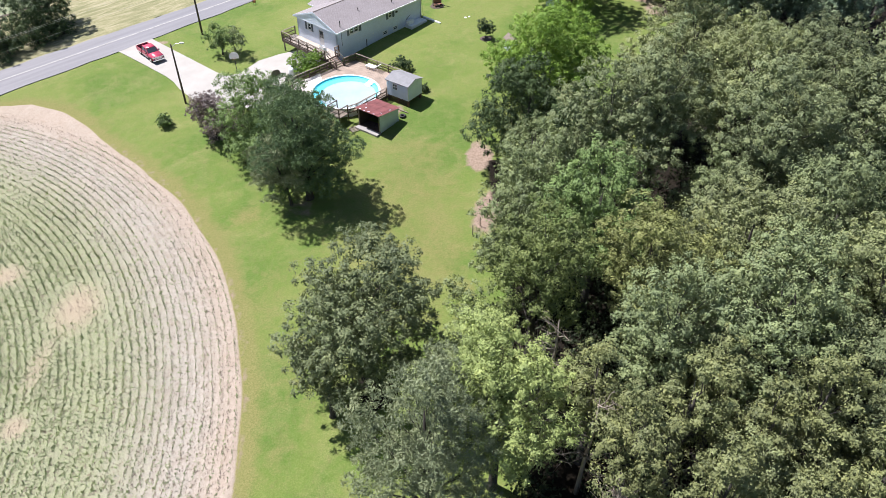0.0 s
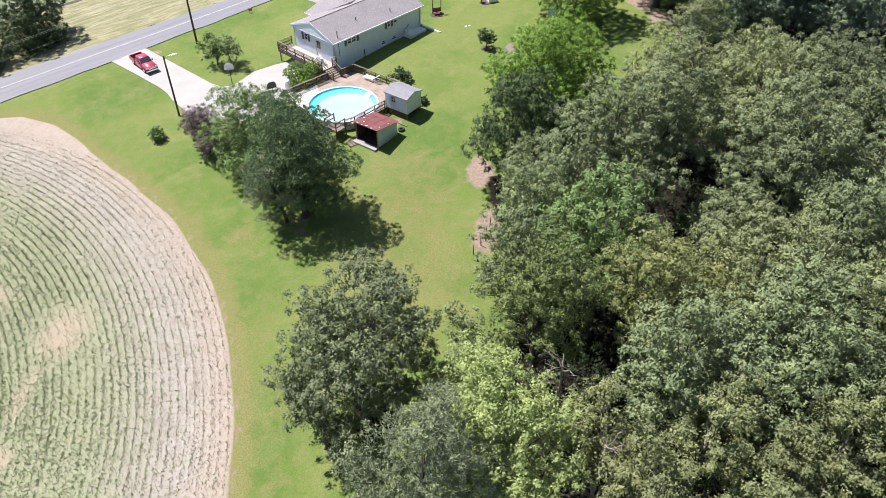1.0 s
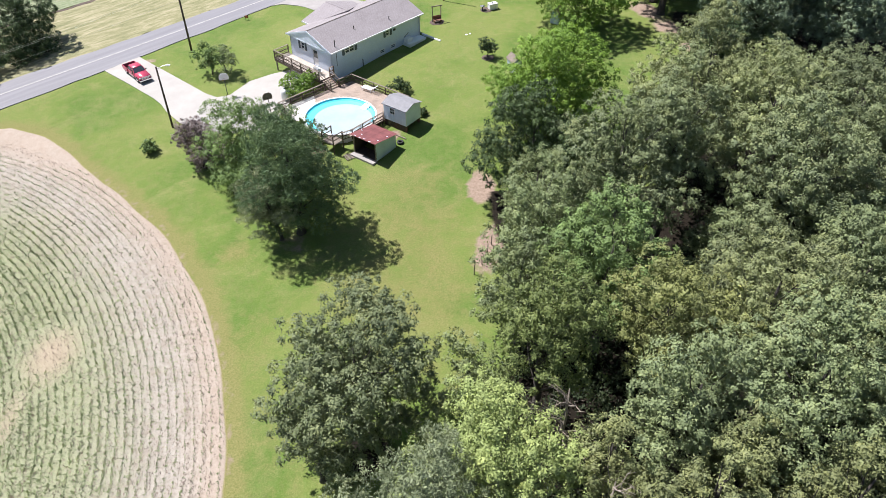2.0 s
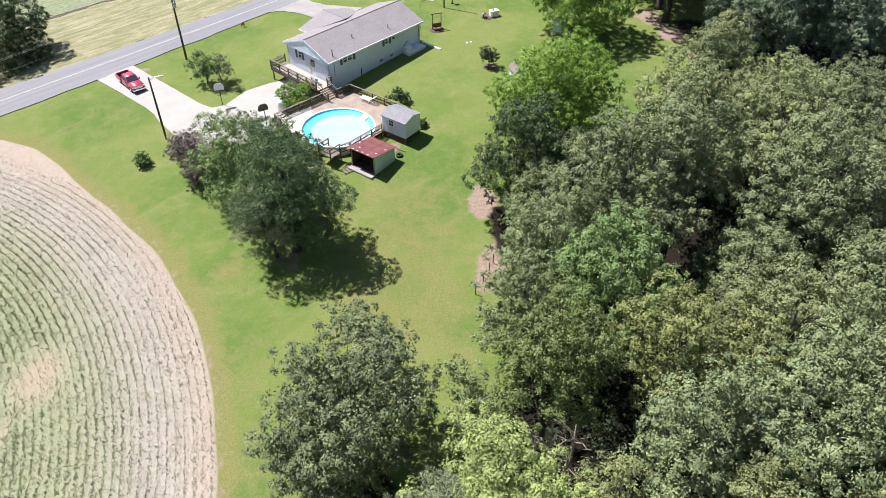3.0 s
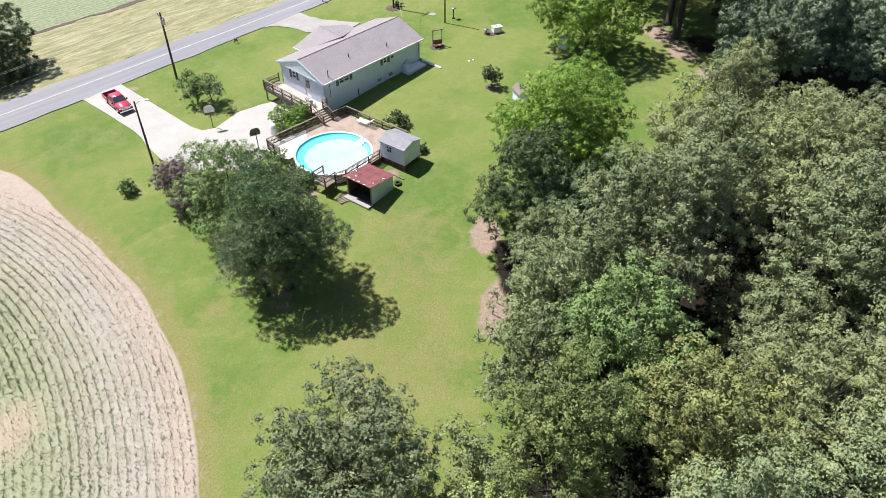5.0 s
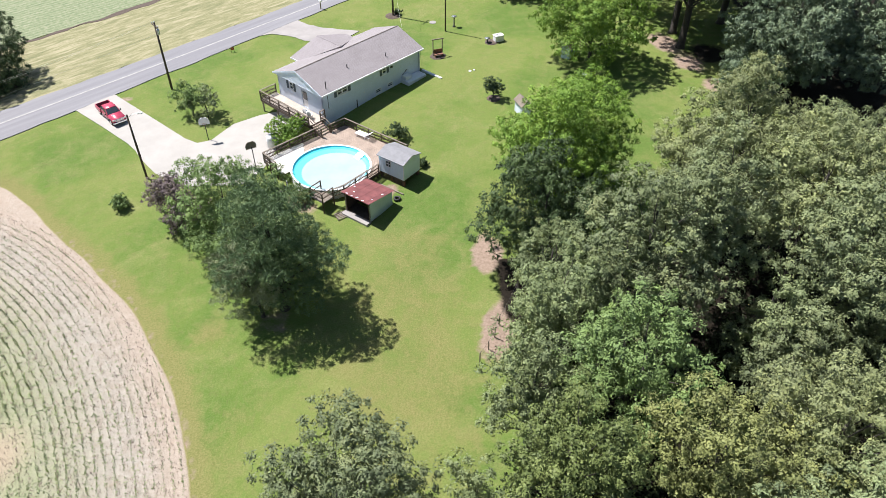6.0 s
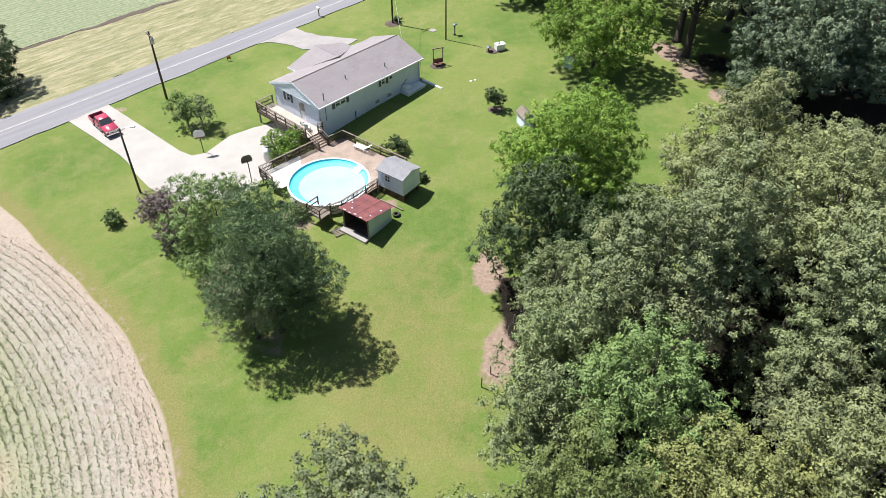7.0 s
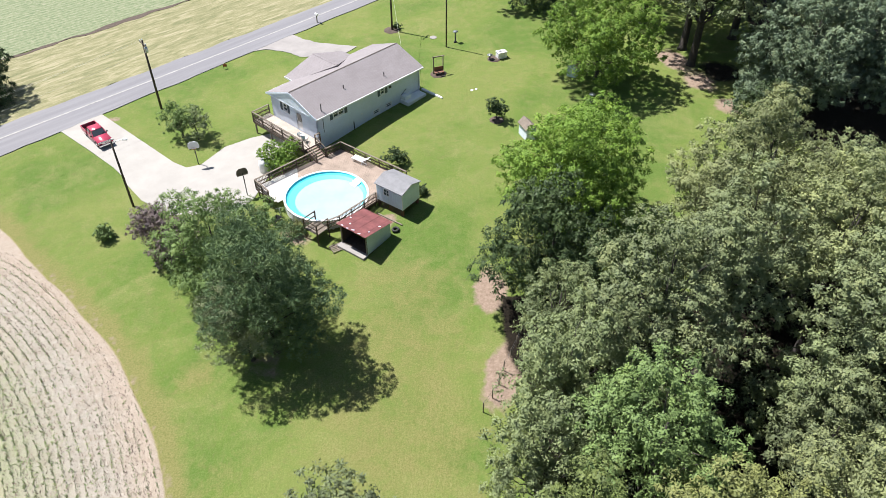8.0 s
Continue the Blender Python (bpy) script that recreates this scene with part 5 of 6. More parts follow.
def build_red_shed():
    yaw = -36.5
    zg = g(-6.3, 64.4) - 0.02
    root = empty("lean_to_shed", -8.38, 64.25, zg, yaw)
    a, b, hf, hb = 2.78, 2.95, 2.12, 1.62
    part("slab", boxes((-0.1, a + 0.02, -0.5, 0.12, -0.15, 0.07), bevel=0.02), M["gravel"], root, "worn concrete floor slab")

    # Dark floor added over the ground to paint the shade inside the shed.
    part("shade_floor", boxes((0.02, a - 0.02, 0.12, b - 0.02, -0.15, 0.05)), M["mulch"], root, "floor coloured dark for the shade inside")

    def sheet_wall(pts, name="wall"):
        bm = bmesh.new()
        (x0, y0, h0), (x1, y1, h1) = pts
        n = 16
        for k in range(n):
            t0, t1 = k / n, (k + 1) / n
            off = 0.02 if k % 2 else 0.0
            nx, ny = (y1 - y0), -(x1 - x0)
            ln = math.hypot(nx, ny)
            nx, ny = nx / ln * off, ny / ln * off
            p = [(x0 + (x1 - x0) * t + nx, y0 + (y1 - y0) * t + ny) for t in (t0, t1)]
            h = [h0 + (h1 - h0) * t for t in (t0, t1)]
            v = [bm.verts.new((*p[i], z)) for i, z in ((0, 0.05), (1, 0.05), (1, h[1]), (0, h[0]))]
            bm.faces.new(v)
        bmesh.ops.remove_doubles(bm, verts=bm.verts[:], dist=0.021)
        bmesh.ops.solidify(bm, geom=bm.faces[:], thickness=0.02)
        part(name, bm, M["shedgrey"], root, "grey corrugated sheet wall")

    sheet_wall([(a, 0, hf), (a, b, hb)])
    # Back and side boards coloured dark for the same inner shade.
    part("back_wall", boxes((0, a, b - 0.03, b, 0.03, hb)), M["polewood"], root, "board wall coloured dark for the shade inside")
    bm = bmesh.new()
    vs = [bm.verts.new((x, y, z)) for x in (0.0, 0.03) for y, z in ((0.12, 0.03), (b - 0.03, 0.03), (b - 0.03, hb), (0.12, hf - 0.05))]
    for q in ((0, 1, 2, 3), (7, 6, 5, 4), (0, 4, 5, 1), (1, 5, 6, 2), (2, 6, 7, 3), (3, 7, 4, 0)):
        bm.faces.new([vs[k] for k in q])
    part("side_wall", bm, M["polewood"], root, "board wall coloured dark for the shade inside")
    for px in (0.05, a - 0.05):
        part("post", boxes((px - 0.05, px + 0.05, 0.0, 0.1, 0, hf - 0.03)), M["greywood"], root)
    part("header", boxes((0, a, 0.0, 0.08, hf - 0.2, hf - 0.02)), M["greywood"], root)
    n = 7
    for k in range(n):
        x0, x1 = -0.15 + (a + 0.3) * k / n, -0.15 + (a + 0.3) * (k + 1) / n
        bm = quad_solid(bmesh.new(), [(x0 - 0.02, -0.25, hf + 0.04 + 0.012 * (k % 2)), (x1 + 0.02, -0.25, hf + 0.04 + 0.012 * (k % 2)), (x1 + 0.02, b + 0.15, hb + 0.012 * (k % 2)), (x0 - 0.02, b + 0.15, hb + 0.012 * (k % 2))], 0.02)
        part("roof_sheet", bm, M["redroof"], root, "faded red patched roofing")
    for px, py, w in ((0.4, -0.1, 0.2), (1.0, -0.15, 0.16), (1.5, -0.05, 0.25), (2.2, -0.12, 0.2), (0.7, 0.5, 0.15), (2.6, 0.6, 0.14), (2.7, 1.8, 0.2), (0.1, 1.2, 0.14)):
        z = hf + 0.058 + (hb - hf) * (py + 0.25) / (b + 0.4)
        part("roof_patch", box(bmesh.new(), -w / 2, w / 2, -0.05, 0.05, -0.01, 0.012, pose(px, py, z, -9, 0, 15 * px)), M["offwhite"], root, "pale flaked patch")
    return tagged(root, "low open-fronted shed with faded red roof", "shed")


build_red_shed()
# the lawn's own trees
make_tree("pine_tree", -12.1, 53.7, 9.9, 4.3, -1.7, LEAF["pine"], "spreading dark pine standing on the lawn", "tree", 33, 34, 0.29, 8.5, 0.19, 15, "pine", 0.33, lean=(-0.4, 0.6), low=-0.85, clump=0.3, taper=0.15)
make_tree("pine_tree", -13.7, 52.9, 6.2, 2.6, -1.4, LEAF["greypine"], "young grey-green pine against the dark one", "tree", 20, 16, 0.34, 8, 0.18, 14, "pine", 0.14, lean=(-0.9, -0.6), low=-0.8, clump=0.28)
make_tree("broadleaf_tree", -17.2, 60.0, 7.8, 4.2, -1.6, LEAF["bright"], "leafy light green tree beside the pine", "tree", 22, 24, 0.32, 4.5, 0.17, 16, low=-0.85)
make_tree("purple_tree", -22.3, 64.2, 3.9, 2.7, -1.6, LEAF["purple"], "bronze-purple ornamental tree beside the driveway", "tree", 23, 16, 0.34, 16, 0.13, 12, "broad", 0.12, low=-0.9, clump=0.25)
make_tree("oak_tree", -5.1, 33.0, 10.4, 4.9, -1.8, LEAF["oak"], "big dark oak standing alone on the lawn edge", "tree", 224, 40, 0.28, 4.6, 0.19, 16, low=-0.9)
make_tree("pine_tree", -0.9, 22.0, 13.0, 4.3, -0.5, LEAF["greypine"], "grey-green pine with dense upright tufts", "tree", 25, 50, 0.24, 5, 0.18, 14, "pine", 0.26, low=-0.9, clump=0.28, taper=0.4)
make_tree("broadleaf_tree", 3.1, 25.0, 10.7, 4.6, 2.0, LEAF["lime"], "light yellow-green tree at the wood's edge", "tree", 26, 34, 0.26, 5.2, 0.15, 17, low=-0.8)
make_tree("maple_tree", 10.3, 66.2, 12.0, 5.7, -0.4, LEAF["maple"], "bright green maple at the lawn's edge", "tree", 27, 38, 0.28, 6.2, 0.2, 15, low=-0.85)
make_tree("broadleaf_tree", 8.0, 58.5, 9.0, 4.6, -0.6, LEAF["deep"], "dark drooping broadleaf tree over bare soil", "tree", 28, 30, 0.3, 4.2, 0.23, 14, "droop", low=-0.85)
make_tree("broadleaf_tree", 16.2, 89.0, 10.6, 5.6, 1.6, LEAF["maple"], "spreading green shade tree behind the lawn", "tree", 29, 32, 0.27, 2.6, 0.26, 12, low=-0.8, clump=0.42)
make_tree("broadleaf_tree", -7.6, 30.6, 5.2, 2.4, -2.0, LEAF["oak"], "low leafy tree beneath the big oak", "tree", 70, 14, 0.36, 5.5, 0.18, 14, low=-0.9)
make_tree("broadleaf_tree", 1.9, 35.6, 5.0, 2.4, -2.6, LEAF["silver"], "low leafy tree between the oak and the wood", "tree", 71, 13, 0.36, 5.5, 0.17, 14, low=-0.9)
# the wood's front
WOOD = [  # x, y, top, reach, low, leaf, seed
    (5.9, 33.4, 12.9, 3.4, 3.0, "leafy", 31), (13.3, 33.8, 13.6, 3.9, 2.0, "olive", 32), (19.2, 34.8, 14.0, 4.3, 2.0, "tan", 33), (19.2, 28.3, 14.4, 4.2, 2.5, "grey", 34),
    (10.8, 39.5, 12.7, 3.7, 1.5, "bright", 35), (5.4, 41.0, 8.8, 3.0, -0.5, "silver", 36), (12.9, 48.6, 15.8, 4.6, 2.0, "pale", 37), (17.4, 50.6, 15.8, 3.9, 2.5, "pale", 38),
    (23.8, 44.8, 16.4, 4.6, 2.5, "pale", 39), (7.4, 46.0, 11.0, 3.3, -0.3, "silver", 40), (7.6, 52.0, 8.6, 2.7, -0.4, "silver", 65), (20.6, 41.0, 9.8, 2.6, 2.0, "oak", 41), (21.6, 58.4, 16.7, 4.1, 2.5, "tan", 42), (25.2, 56.4, 14.8, 3.8, 2.0, "tan", 60), (19.3, 61.3, 12.4, 3.1, 1.5, "tan", 59), (23.9, 51.2, 16.6, 4.2, 3.0, "tan", 64),
    (26.0, 37.5, 14.0, 4.5, 2.0, "grey", 43), (9.9, 21.6, 11.6, 2.3, 0.0, "fresh", 44), (13.3, 28.5, 12.6, 3.8, 1.0, "grey", 67), (13.1, 23.4, 12.0, 2.0, 1.0, "fresh", 45), (16.6, 21.8, 11.6, 2.0, 1.0, "fresh", 46), (19.4, 22.8, 13.2, 2.40, 1.0, "fresh", 47),
    (13.4, 18.4, 11.6, 2.0, 1.0, "fresh", 48), (17.3, 17.6, 11.4, 2.0, 1.0, "fresh", 49), (25.5, 30.5, 14.5, 4.4, 2.0, "tan", 50), (24.2, 24.5, 13.0, 4.0, 1.0, "oak", 51), (31.5, 53.0, 15.5, 5.2, 2.0, "oak", 52),
    (30.5, 45.0, 15.5, 5.0, 2.0, "pale", 53), (26.2, 70.5, 11.2, 2.9, 1.5, "deep", 66), (28.8, 57.6, 13.6, 4.4, 2.0, "pale", 56), (8.8, 26.6, 9.6, 2.1, 0.0, "fresh", 57), (15.6, 25.6, 11.0, 2.1, 1.0, "fresh", 61), (21.8, 19.6, 11.5, 2.2, 1.0, "fresh", 62), (15.2, 20.2, 10.0, 2.0, 1.0, "tan", 63), (20.4, 44.2, 9.5, 2.6, 1.0, "grey", 58),
]
for x, y, top, rad, low, lf, seed in WOOD:
    make_tree("broadleaf_tree", x, y, top, rad, low, LEAF[lf], {"oak": "tall dark green oak in the dense woods", "olive": "olive-brown leaved tree in the dense woods", "grey": "tall grey-green oak in the dense woods",
              "bright": "fresh green tree in the dense woods", "tan": "tall tan-green oak in the dense woods", "pale": "tall pale olive-green oak in the dense woods", "silver": "silvery green young tree in the dense woods", "fresh": "light green leafy tree in the dense woods", "deep": "very dark tree in the shaded woods", "leafy": "mid green leafy tree in the dense woods"}[lf], "tree", seed, 28, 0.3, 4.2, 0.165 if y < 36 else 0.185, 16, group="trees of the wood", taper=0.3 if rad < 2.6 else 0.0)

# ---- pick-up truck ----
def prism(bm, profile, y0, y1, inset=0.0):
    """A body from a side outline (x, z), from y0 to y1, its upper points drawn in by inset."""
    zt = max(z for _, z in profile)
    zl = min(z for _, z in profile)
    k = lambda z: inset * (z - zl) / (zt - zl)
    a = [bm.verts.new((x, y0 + k(z), z)) for x, z in profile]
    b = [bm.verts.new((x, y1 - k(z), z)) for x, z in profile]
    bm.faces.new(a[::-1])
    bm.faces.new(b)
    n = len(profile)
    for i in range(n):
        bm.faces.new((a[i], a[(i + 1) % n], b[(i + 1) % n], b[i]))
    bmesh.ops.recalc_face_normals(bm, faces=bm.faces[:])
    return bm


def bevelled(bm, off, seg=2):
    bmesh.ops.bevel(bm, geom=bm.edges[:], offset=off, segments=seg, affect="EDGES", clamp_overlap=True)
    return bm


def build_truck():
    x, y = -34.7, 81.25
    root = empty("pickup_truck", x, y, g(x, y) + 0.07, -48, 0.73)
    red = M["truckred"]
    hood = [(0.9, 0.5), (2.75, 0.5), (2.95, 0.62), (2.97, 1.0), (2.88, 1.12), (1.35, 1.2), (0.9, 1.2)]
    part("body", bevelled(prism(bmesh.new(), hood, -0.98, 0.98, 0.05), 0.05), red, root, "deep red painted bonnet and wings", True)
    cabin = [(-1.05, 0.45), (1.0, 0.45), (1.0, 1.2), (-1.05, 1.2)]
    part("cab_lower", bevelled(prism(bmesh.new(), cabin, -0.99, 0.99, 0.02), 0.03), red, root, "deep red painted doors")
    glasshouse = [(-1.05, 1.17), (1.3, 1.17), (0.62, 1.78), (-0.85, 1.82)]
    part("greenhouse", bevelled(prism(bmesh.new(), glasshouse, -0.93, 0.93, 0.17), 0.04), M["glass"], root, "dark tinted windows")
    part("cab_roof", bevelled(prism(bmesh.new(), [(-0.92, 1.77), (0.66, 1.74), (0.5, 1.86), (-0.8, 1.88)], -0.8, 0.8, 0.06), 0.03), red, root, "deep red painted roof", True)
    for s in (-1, 1):
        for xa, xb in (((1.28, 1.19), (0.6, 1.77)), ((0.12, 1.19), (0.02, 1.79)), ((-1.02, 1.19), (-0.84, 1.8))):
            bm = beam(bmesh.new(), (xa[0], s * 0.93, xa[1]), (xb[0], s * 0.78, xb[1]), 0.09, 0.06)
            part("pillar", bm, red, root)
        part("bed_side", bevelled(boxes((-2.95, -1.1, s * 0.98 - 0.09, s * 0.98 + 0.01, 0.55, 1.24)), 0.03), red, root, "deep red bed side")
        part("door_handle", boxes((0.2, 0.36, s * 1.0 - 0.02, s * 1.0 + 0.02, 1.02, 1.06)), M["chrome"], root)
        mir = part("wing_mirror", bevelled(boxes((0.98, 1.12, s * 1.1 - 0.1, s * 1.1 + 0.1, 1.2, 1.42)), 0.03), M["darkmetal"], root)
        part("headlight", bevelled(boxes((2.86, 2.985, s * 0.78 - 0.17, s * 0.78 + 0.17, 0.84, 1.06)), 0.02), M["lamp"], root, "clear headlight")
        part("tail_light", boxes((-2.99, -2.93, s * 0.9 - 0.07, s * 0.9 + 0.07, 0.75, 1.15)), M["tail"], root, "red tail light")
        part("side_trim", boxes((-1.0, 1.0, s * 1.0 - 0.01, s * 1.0 + 0.012, 0.46, 0.56)), M["chrome"], root)
    part("bed_floor", boxes((-2.93, -1.08, -0.9, 0.9, 0.55, 0.68)), M["dark"], root, "dark bed liner")
    part("bed_front", boxes((-1.12, -1.06, -0.9, 0.9, 0.55, 1.22)), M["dark"], root)
    part("tailgate", bevelled(boxes((-2.97, -2.9, -0.9, 0.9, 0.6, 1.23)), 0.015), red, root)
    part("grille", bevelled(boxes((2.95, 3.0, -0.58, 0.58, 0.72, 1.06)), 0.015), M["chrome"], root, "chrome grille")
    for k in range(4):
        part("grille_bar", boxes((2.99, 3.012, -0.52, 0.52, 0.77 + k * 0.07, 0.79 + k * 0.07)), M["darkmetal"], root)
    part("front_bumper", bevelled(boxes((2.9, 3.08, -0.98, 0.98, 0.42, 0.64)), 0.04), M["chrome"], root, "chrome bumper")
    part("rear_bumper", bevelled(boxes((-3.12, -2.96, -0.96, 0.96, 0.45, 0.62)), 0.03), M["chrome"], root, "chrome bumper")
    part("windscreen_wiper", beam(bmesh.new(), (1.25, 0.1, 1.24), (1.1, 0.7, 1.38), 0.02, 0.02), M["black"], root)
    for wx in (-1.95, 1.95):
        for s in (-1, 1):
            tyre = part("wheel", tube(bmesh.new(), [(wx, s * 0.72, 0.4), (wx, s * 0.76, 0.4), (wx, s * 0.96, 0.4), (wx, s * 0.99, 0.4)], [0.34, 0.4, 0.4, 0.34], 20), M["black"], root, "black tyre")
            part("rim", tube(bmesh.new(), [(wx, s * 0.97, 0.4), (wx, s * 1.0, 0.4)], [0.25, 0.22], 14), M["chrome"], tyre, "chrome rim")
            arch = tube(bmesh.new(), [(wx, s * 0.9, 0.42), (wx, s * 0.985, 0.42)], [0.48, 0.48], 20)
            part("wheel_arch", arch, M["dark"], root)
    part("chassis", boxes((-2.8, 2.8, -0.7, 0.7, 0.3, 0.55)), M["dark"], root)
    return tagged(root, "deep red crew-cab pickup truck parked on the concrete drive", "truck")


build_truck()


# ---- poles, wires, hoops ----
def pole(name, x, y, h, label, arm=None, transformer=False, lamp=False, r=0.13):
    root = empty(name, x, y, g(x, y))
    part("shaft", tube(bmesh.new(), [(0, 0, -0.3), (0, 0, h * 0.5), (0, 0, h)], [r, r * 0.88, r * 0.72], 12), M["polewood"], root, smooth=True)
    if arm is not None:
        d = Vector((math.cos(radians(arm)), math.sin(radians(arm)), 0))
        part("crossarm", beam(bmesh.new(), Vector((0, 0, h - 0.35)) - d * 0.7, Vector((0, 0, h - 0.35)) + d * 0.7, 0.09, 0.11), M["greywood"], root)
        for s in (-0.62, 0, 0.62):
            p = d * s
            z = h - 0.28 if s else h
            part("insulator", tube(bmesh.new(), [(p.x, p.y, z), (p.x, p.y, z + 0.07), (p.x, p.y, z + 0.14)], [0.03, 0.06, 0.04], 8), M["offwhite"], root)
    if transformer:
        part("transformer", tube(bmesh.new(), [(0.22, -0.12, h - 1.25), (0.22, -0.12, h - 1.2), (0.22, -0.12, h - 0.7), (0.22, -0.12, h - 0.62)], [0.12, 0.17, 0.17, 0.1], 12), M["steel"], root, "grey drum transformer", True)
    if lamp:
        a = part("lamp_arm", tube(bmesh.new(), [(0, 0, h - 0.3), (0.5, 0.1, h + 0.0), (1.0, 0.2, h + 0.06)], [0.03, 0.03, 0.03], 6), M["steel"], root)
        part("lamp_head", bevelled(boxes((0.9, 1.35, 0.08, 0.32, h + 0.0, h + 0.12)), 0.03), M["lamp"], a, "pale lamp head")
    return tagged(root, label, "utility pole")


P1, P2 = (-29.9, 86.7), (-27.75, 70.3)
pole("utility_pole", *P1, 7.7, "tall dark wooden utility pole with transformer by the road", ROAD_YAW * 57.3 + 90, True)
pole("utility_pole", *P2, 6.85, "dark wooden pole with a lamp beside the driveway", None, False, True, 0.11)
pole("utility_pole", 0.35, 97.6, 8.2, "thin dark wooden pole on the back lawn", None, r=0.09)
pole("utility_pole", -6.2, 102.8, 8.5, "dark wooden service pole rising from a mulch bed", 60, r=0.12)


def wire(name, a, b, sag, r, mat, label):
    a, b = Vector(a), Vector(b)
    pts = [a.lerp(b, t / 14) - Vector((0, 0, sag * 4 * (t / 14) * (1 - t / 14))) for t in range(15)]
    return tagged(link(tube(bmesh.new(), pts, [r] * 15, 5), name, mat, smooth=True), label, "cable")


zt = g(*P1) + 7.7
for k, (dn, dz, far) in enumerate(((0.0, 0.12, -46), (0.6, -0.3, -46), (-0.6, -0.95, -46))):
    fx, fy = P1[0] + RU[0] * far + RN[0] * dn, P1[1] + RU[1] * far + RN[1] * dn
    wire("power_line", (P1[0] + RN[0] * dn, P1[1] + RN[1] * dn, zt + dz), (fx, fy, g(fx, fy) + 7.7 + dz), 0.5, 0.007, M["wirelight"], "pale overhead power line along the road")
hx, hy, hyaw = HOUSE
m_house = pose(hx, hy, 0, 0, 0, hyaw)
wire("service_drop", (-6.2, 102.8, g(-6.2, 102.8) + 7.2), m_house @ Vector((L - 0.1, 3.0, 5.3)), 0.5, 0.014, M["wirelight"], "pale service cable from the pole to the house")


def hoop(x, y, h, yaw, label, pane="white"):
    root = empty("basketball_hoop", x, y, g(x, y) + 0.05, yaw, 0.88)
    part("post", tube(bmesh.new(), [(0, 0, -0.2), (0, 0, h - 0.5), (0.25, 0, h - 0.15)], [0.05, 0.05, 0.045], 8), M["darkmetal"], root)
    bm = bmesh.new()
    out = [(-0.55, -0.42), (0.55, -0.42), (0.6, -0.1), (0.5, 0.25), (0.28, 0.42), (-0.28, 0.42), (-0.5, 0.25), (-0.6, -0.1)]
    a = [bm.verts.new((0.3, p, h + q)) for p, q in out]
    b = [bm.verts.new((0.34, p, h + q)) for p, q in out]
    bm.faces.new(a[::-1])
    bm.faces.new(b)
    for i in range(8):
        bm.faces.new((a[i], a[(i + 1) % 8], b[(i + 1) % 8], b[i]))
    part("backboard", bm, M[pane], root, "white backboard" if pane == "white" else "dark backboard")
    ring = [(0.58 + 0.22 * math.cos(t), 0.22 * math.sin(t), h - 0.25) for t in np.linspace(0, 2 * math.pi, 17)]
    part("rim", tube(bmesh.new(), ring, [0.012] * 17, 5, False), M["orange"], root, "orange hoop ring")
    return tagged(root, label, "basketball hoop")


hoop(-23.3, 76.2, 2.55, -75, "basketball hoop with a white board at the drive's edge")
hoop(-17.55, 71.0, 2.7, 120, "basketball hoop with a dark board beside the drive", "greywood")


# ---- plants ----
def shrub(name, x, y, rad, h, leafmat, label, seed, leaf=0.13, density=22.0, per=8, lobes=9, z=None, kind="broad", stem=True):
    r = np.random.default_rng(seed)
    zg = (g(x, y) if z is None else z) - 0.03
    root = empty(name, x, y, zg)
    ls = crown_lobes(r, rad, h * 0.5, h * 0.5, lobes, 0.45, -0.7)
    v, f = tree_mesh(r, ls, density * 0.7, leaf, per, kind, 0.17)
    v[:, 2] = np.maximum(v[:, 2], 0.02)
    c = new("foliage", raw_mesh("foliage", v, f, leafmat))
    c.parent = root
    for k in range(4):
        a = k * 1.6 + seed
        part("stem", tube(bmesh.new(), [(0.05 * math.cos(a), 0.05 * math.sin(a), -0.05), (0.3 * rad * math.cos(a), 0.3 * rad * math.sin(a), h * 0.4), (0.5 * rad * math.cos(a), 0.5 * rad * math.sin(a), h * 0.75)], [0.03, 0.02, 0.008], 5), M["bark"], root)
    return tagged(root, label, "shrub")


shrub("bush", -28.85, 66.2, 0.68, 1.1, LEAF["bright"], "small round green bush alone on the lawn", 61, 0.12, 34, 9, 12)
shrub("shrub", -15.0, 75.0, 1.6, 2.2, LEAF["maple"], "dense green shrub below the raised deck", 62, 0.14, 24, 9, 12)
shrub("shrub", -4.3, 74.6, 0.95, 1.5, LEAF["deep"], "dark flowering shrub behind the pool fence", 63)
shrub("shrub", -1.9, 70.2, 0.5, 0.7, LEAF["deep"], "low dark shrub behind the white shed", 64)
shrub("shrub", -12.5, 65.8, 0.8, 1.2, LEAF["olive"], "dry olive shrub against the pool wall", 65)
shrub("shrub", -15.9, 68.2, 0.6, 0.8, LEAF["olive"], "low scrubby plant beside the pool deck", 66)
make_tree("young_tree", 5.2, 81.4, 3.4, 0.95, 1.6, LEAF["deep"], "young tree in a mulch ring on the lawn", "tree", 67, 9, 0.42, 16, 0.13, 10, trunk=0.04, clump=0.18)
make_tree("ornamental_tree", -26.0, 80.9, 3.3, 1.8, 0.0, LEAF["bright"], "small airy ornamental tree on the front lawn", "tree", 68, 12, 0.36, 9, 0.14, 10, "droop", 0.09, low=-0.9, clump=0.22)
make_tree("ornamental_tree", -24.3, 80.3, 3.1, 1.8, -0.2, LEAF["silver"], "small silvery ornamental tree on the front lawn", "tree", 69, 9, 0.36, 9, 0.13, 9, "droop", 0.07, low=-0.9, clump=0.22)


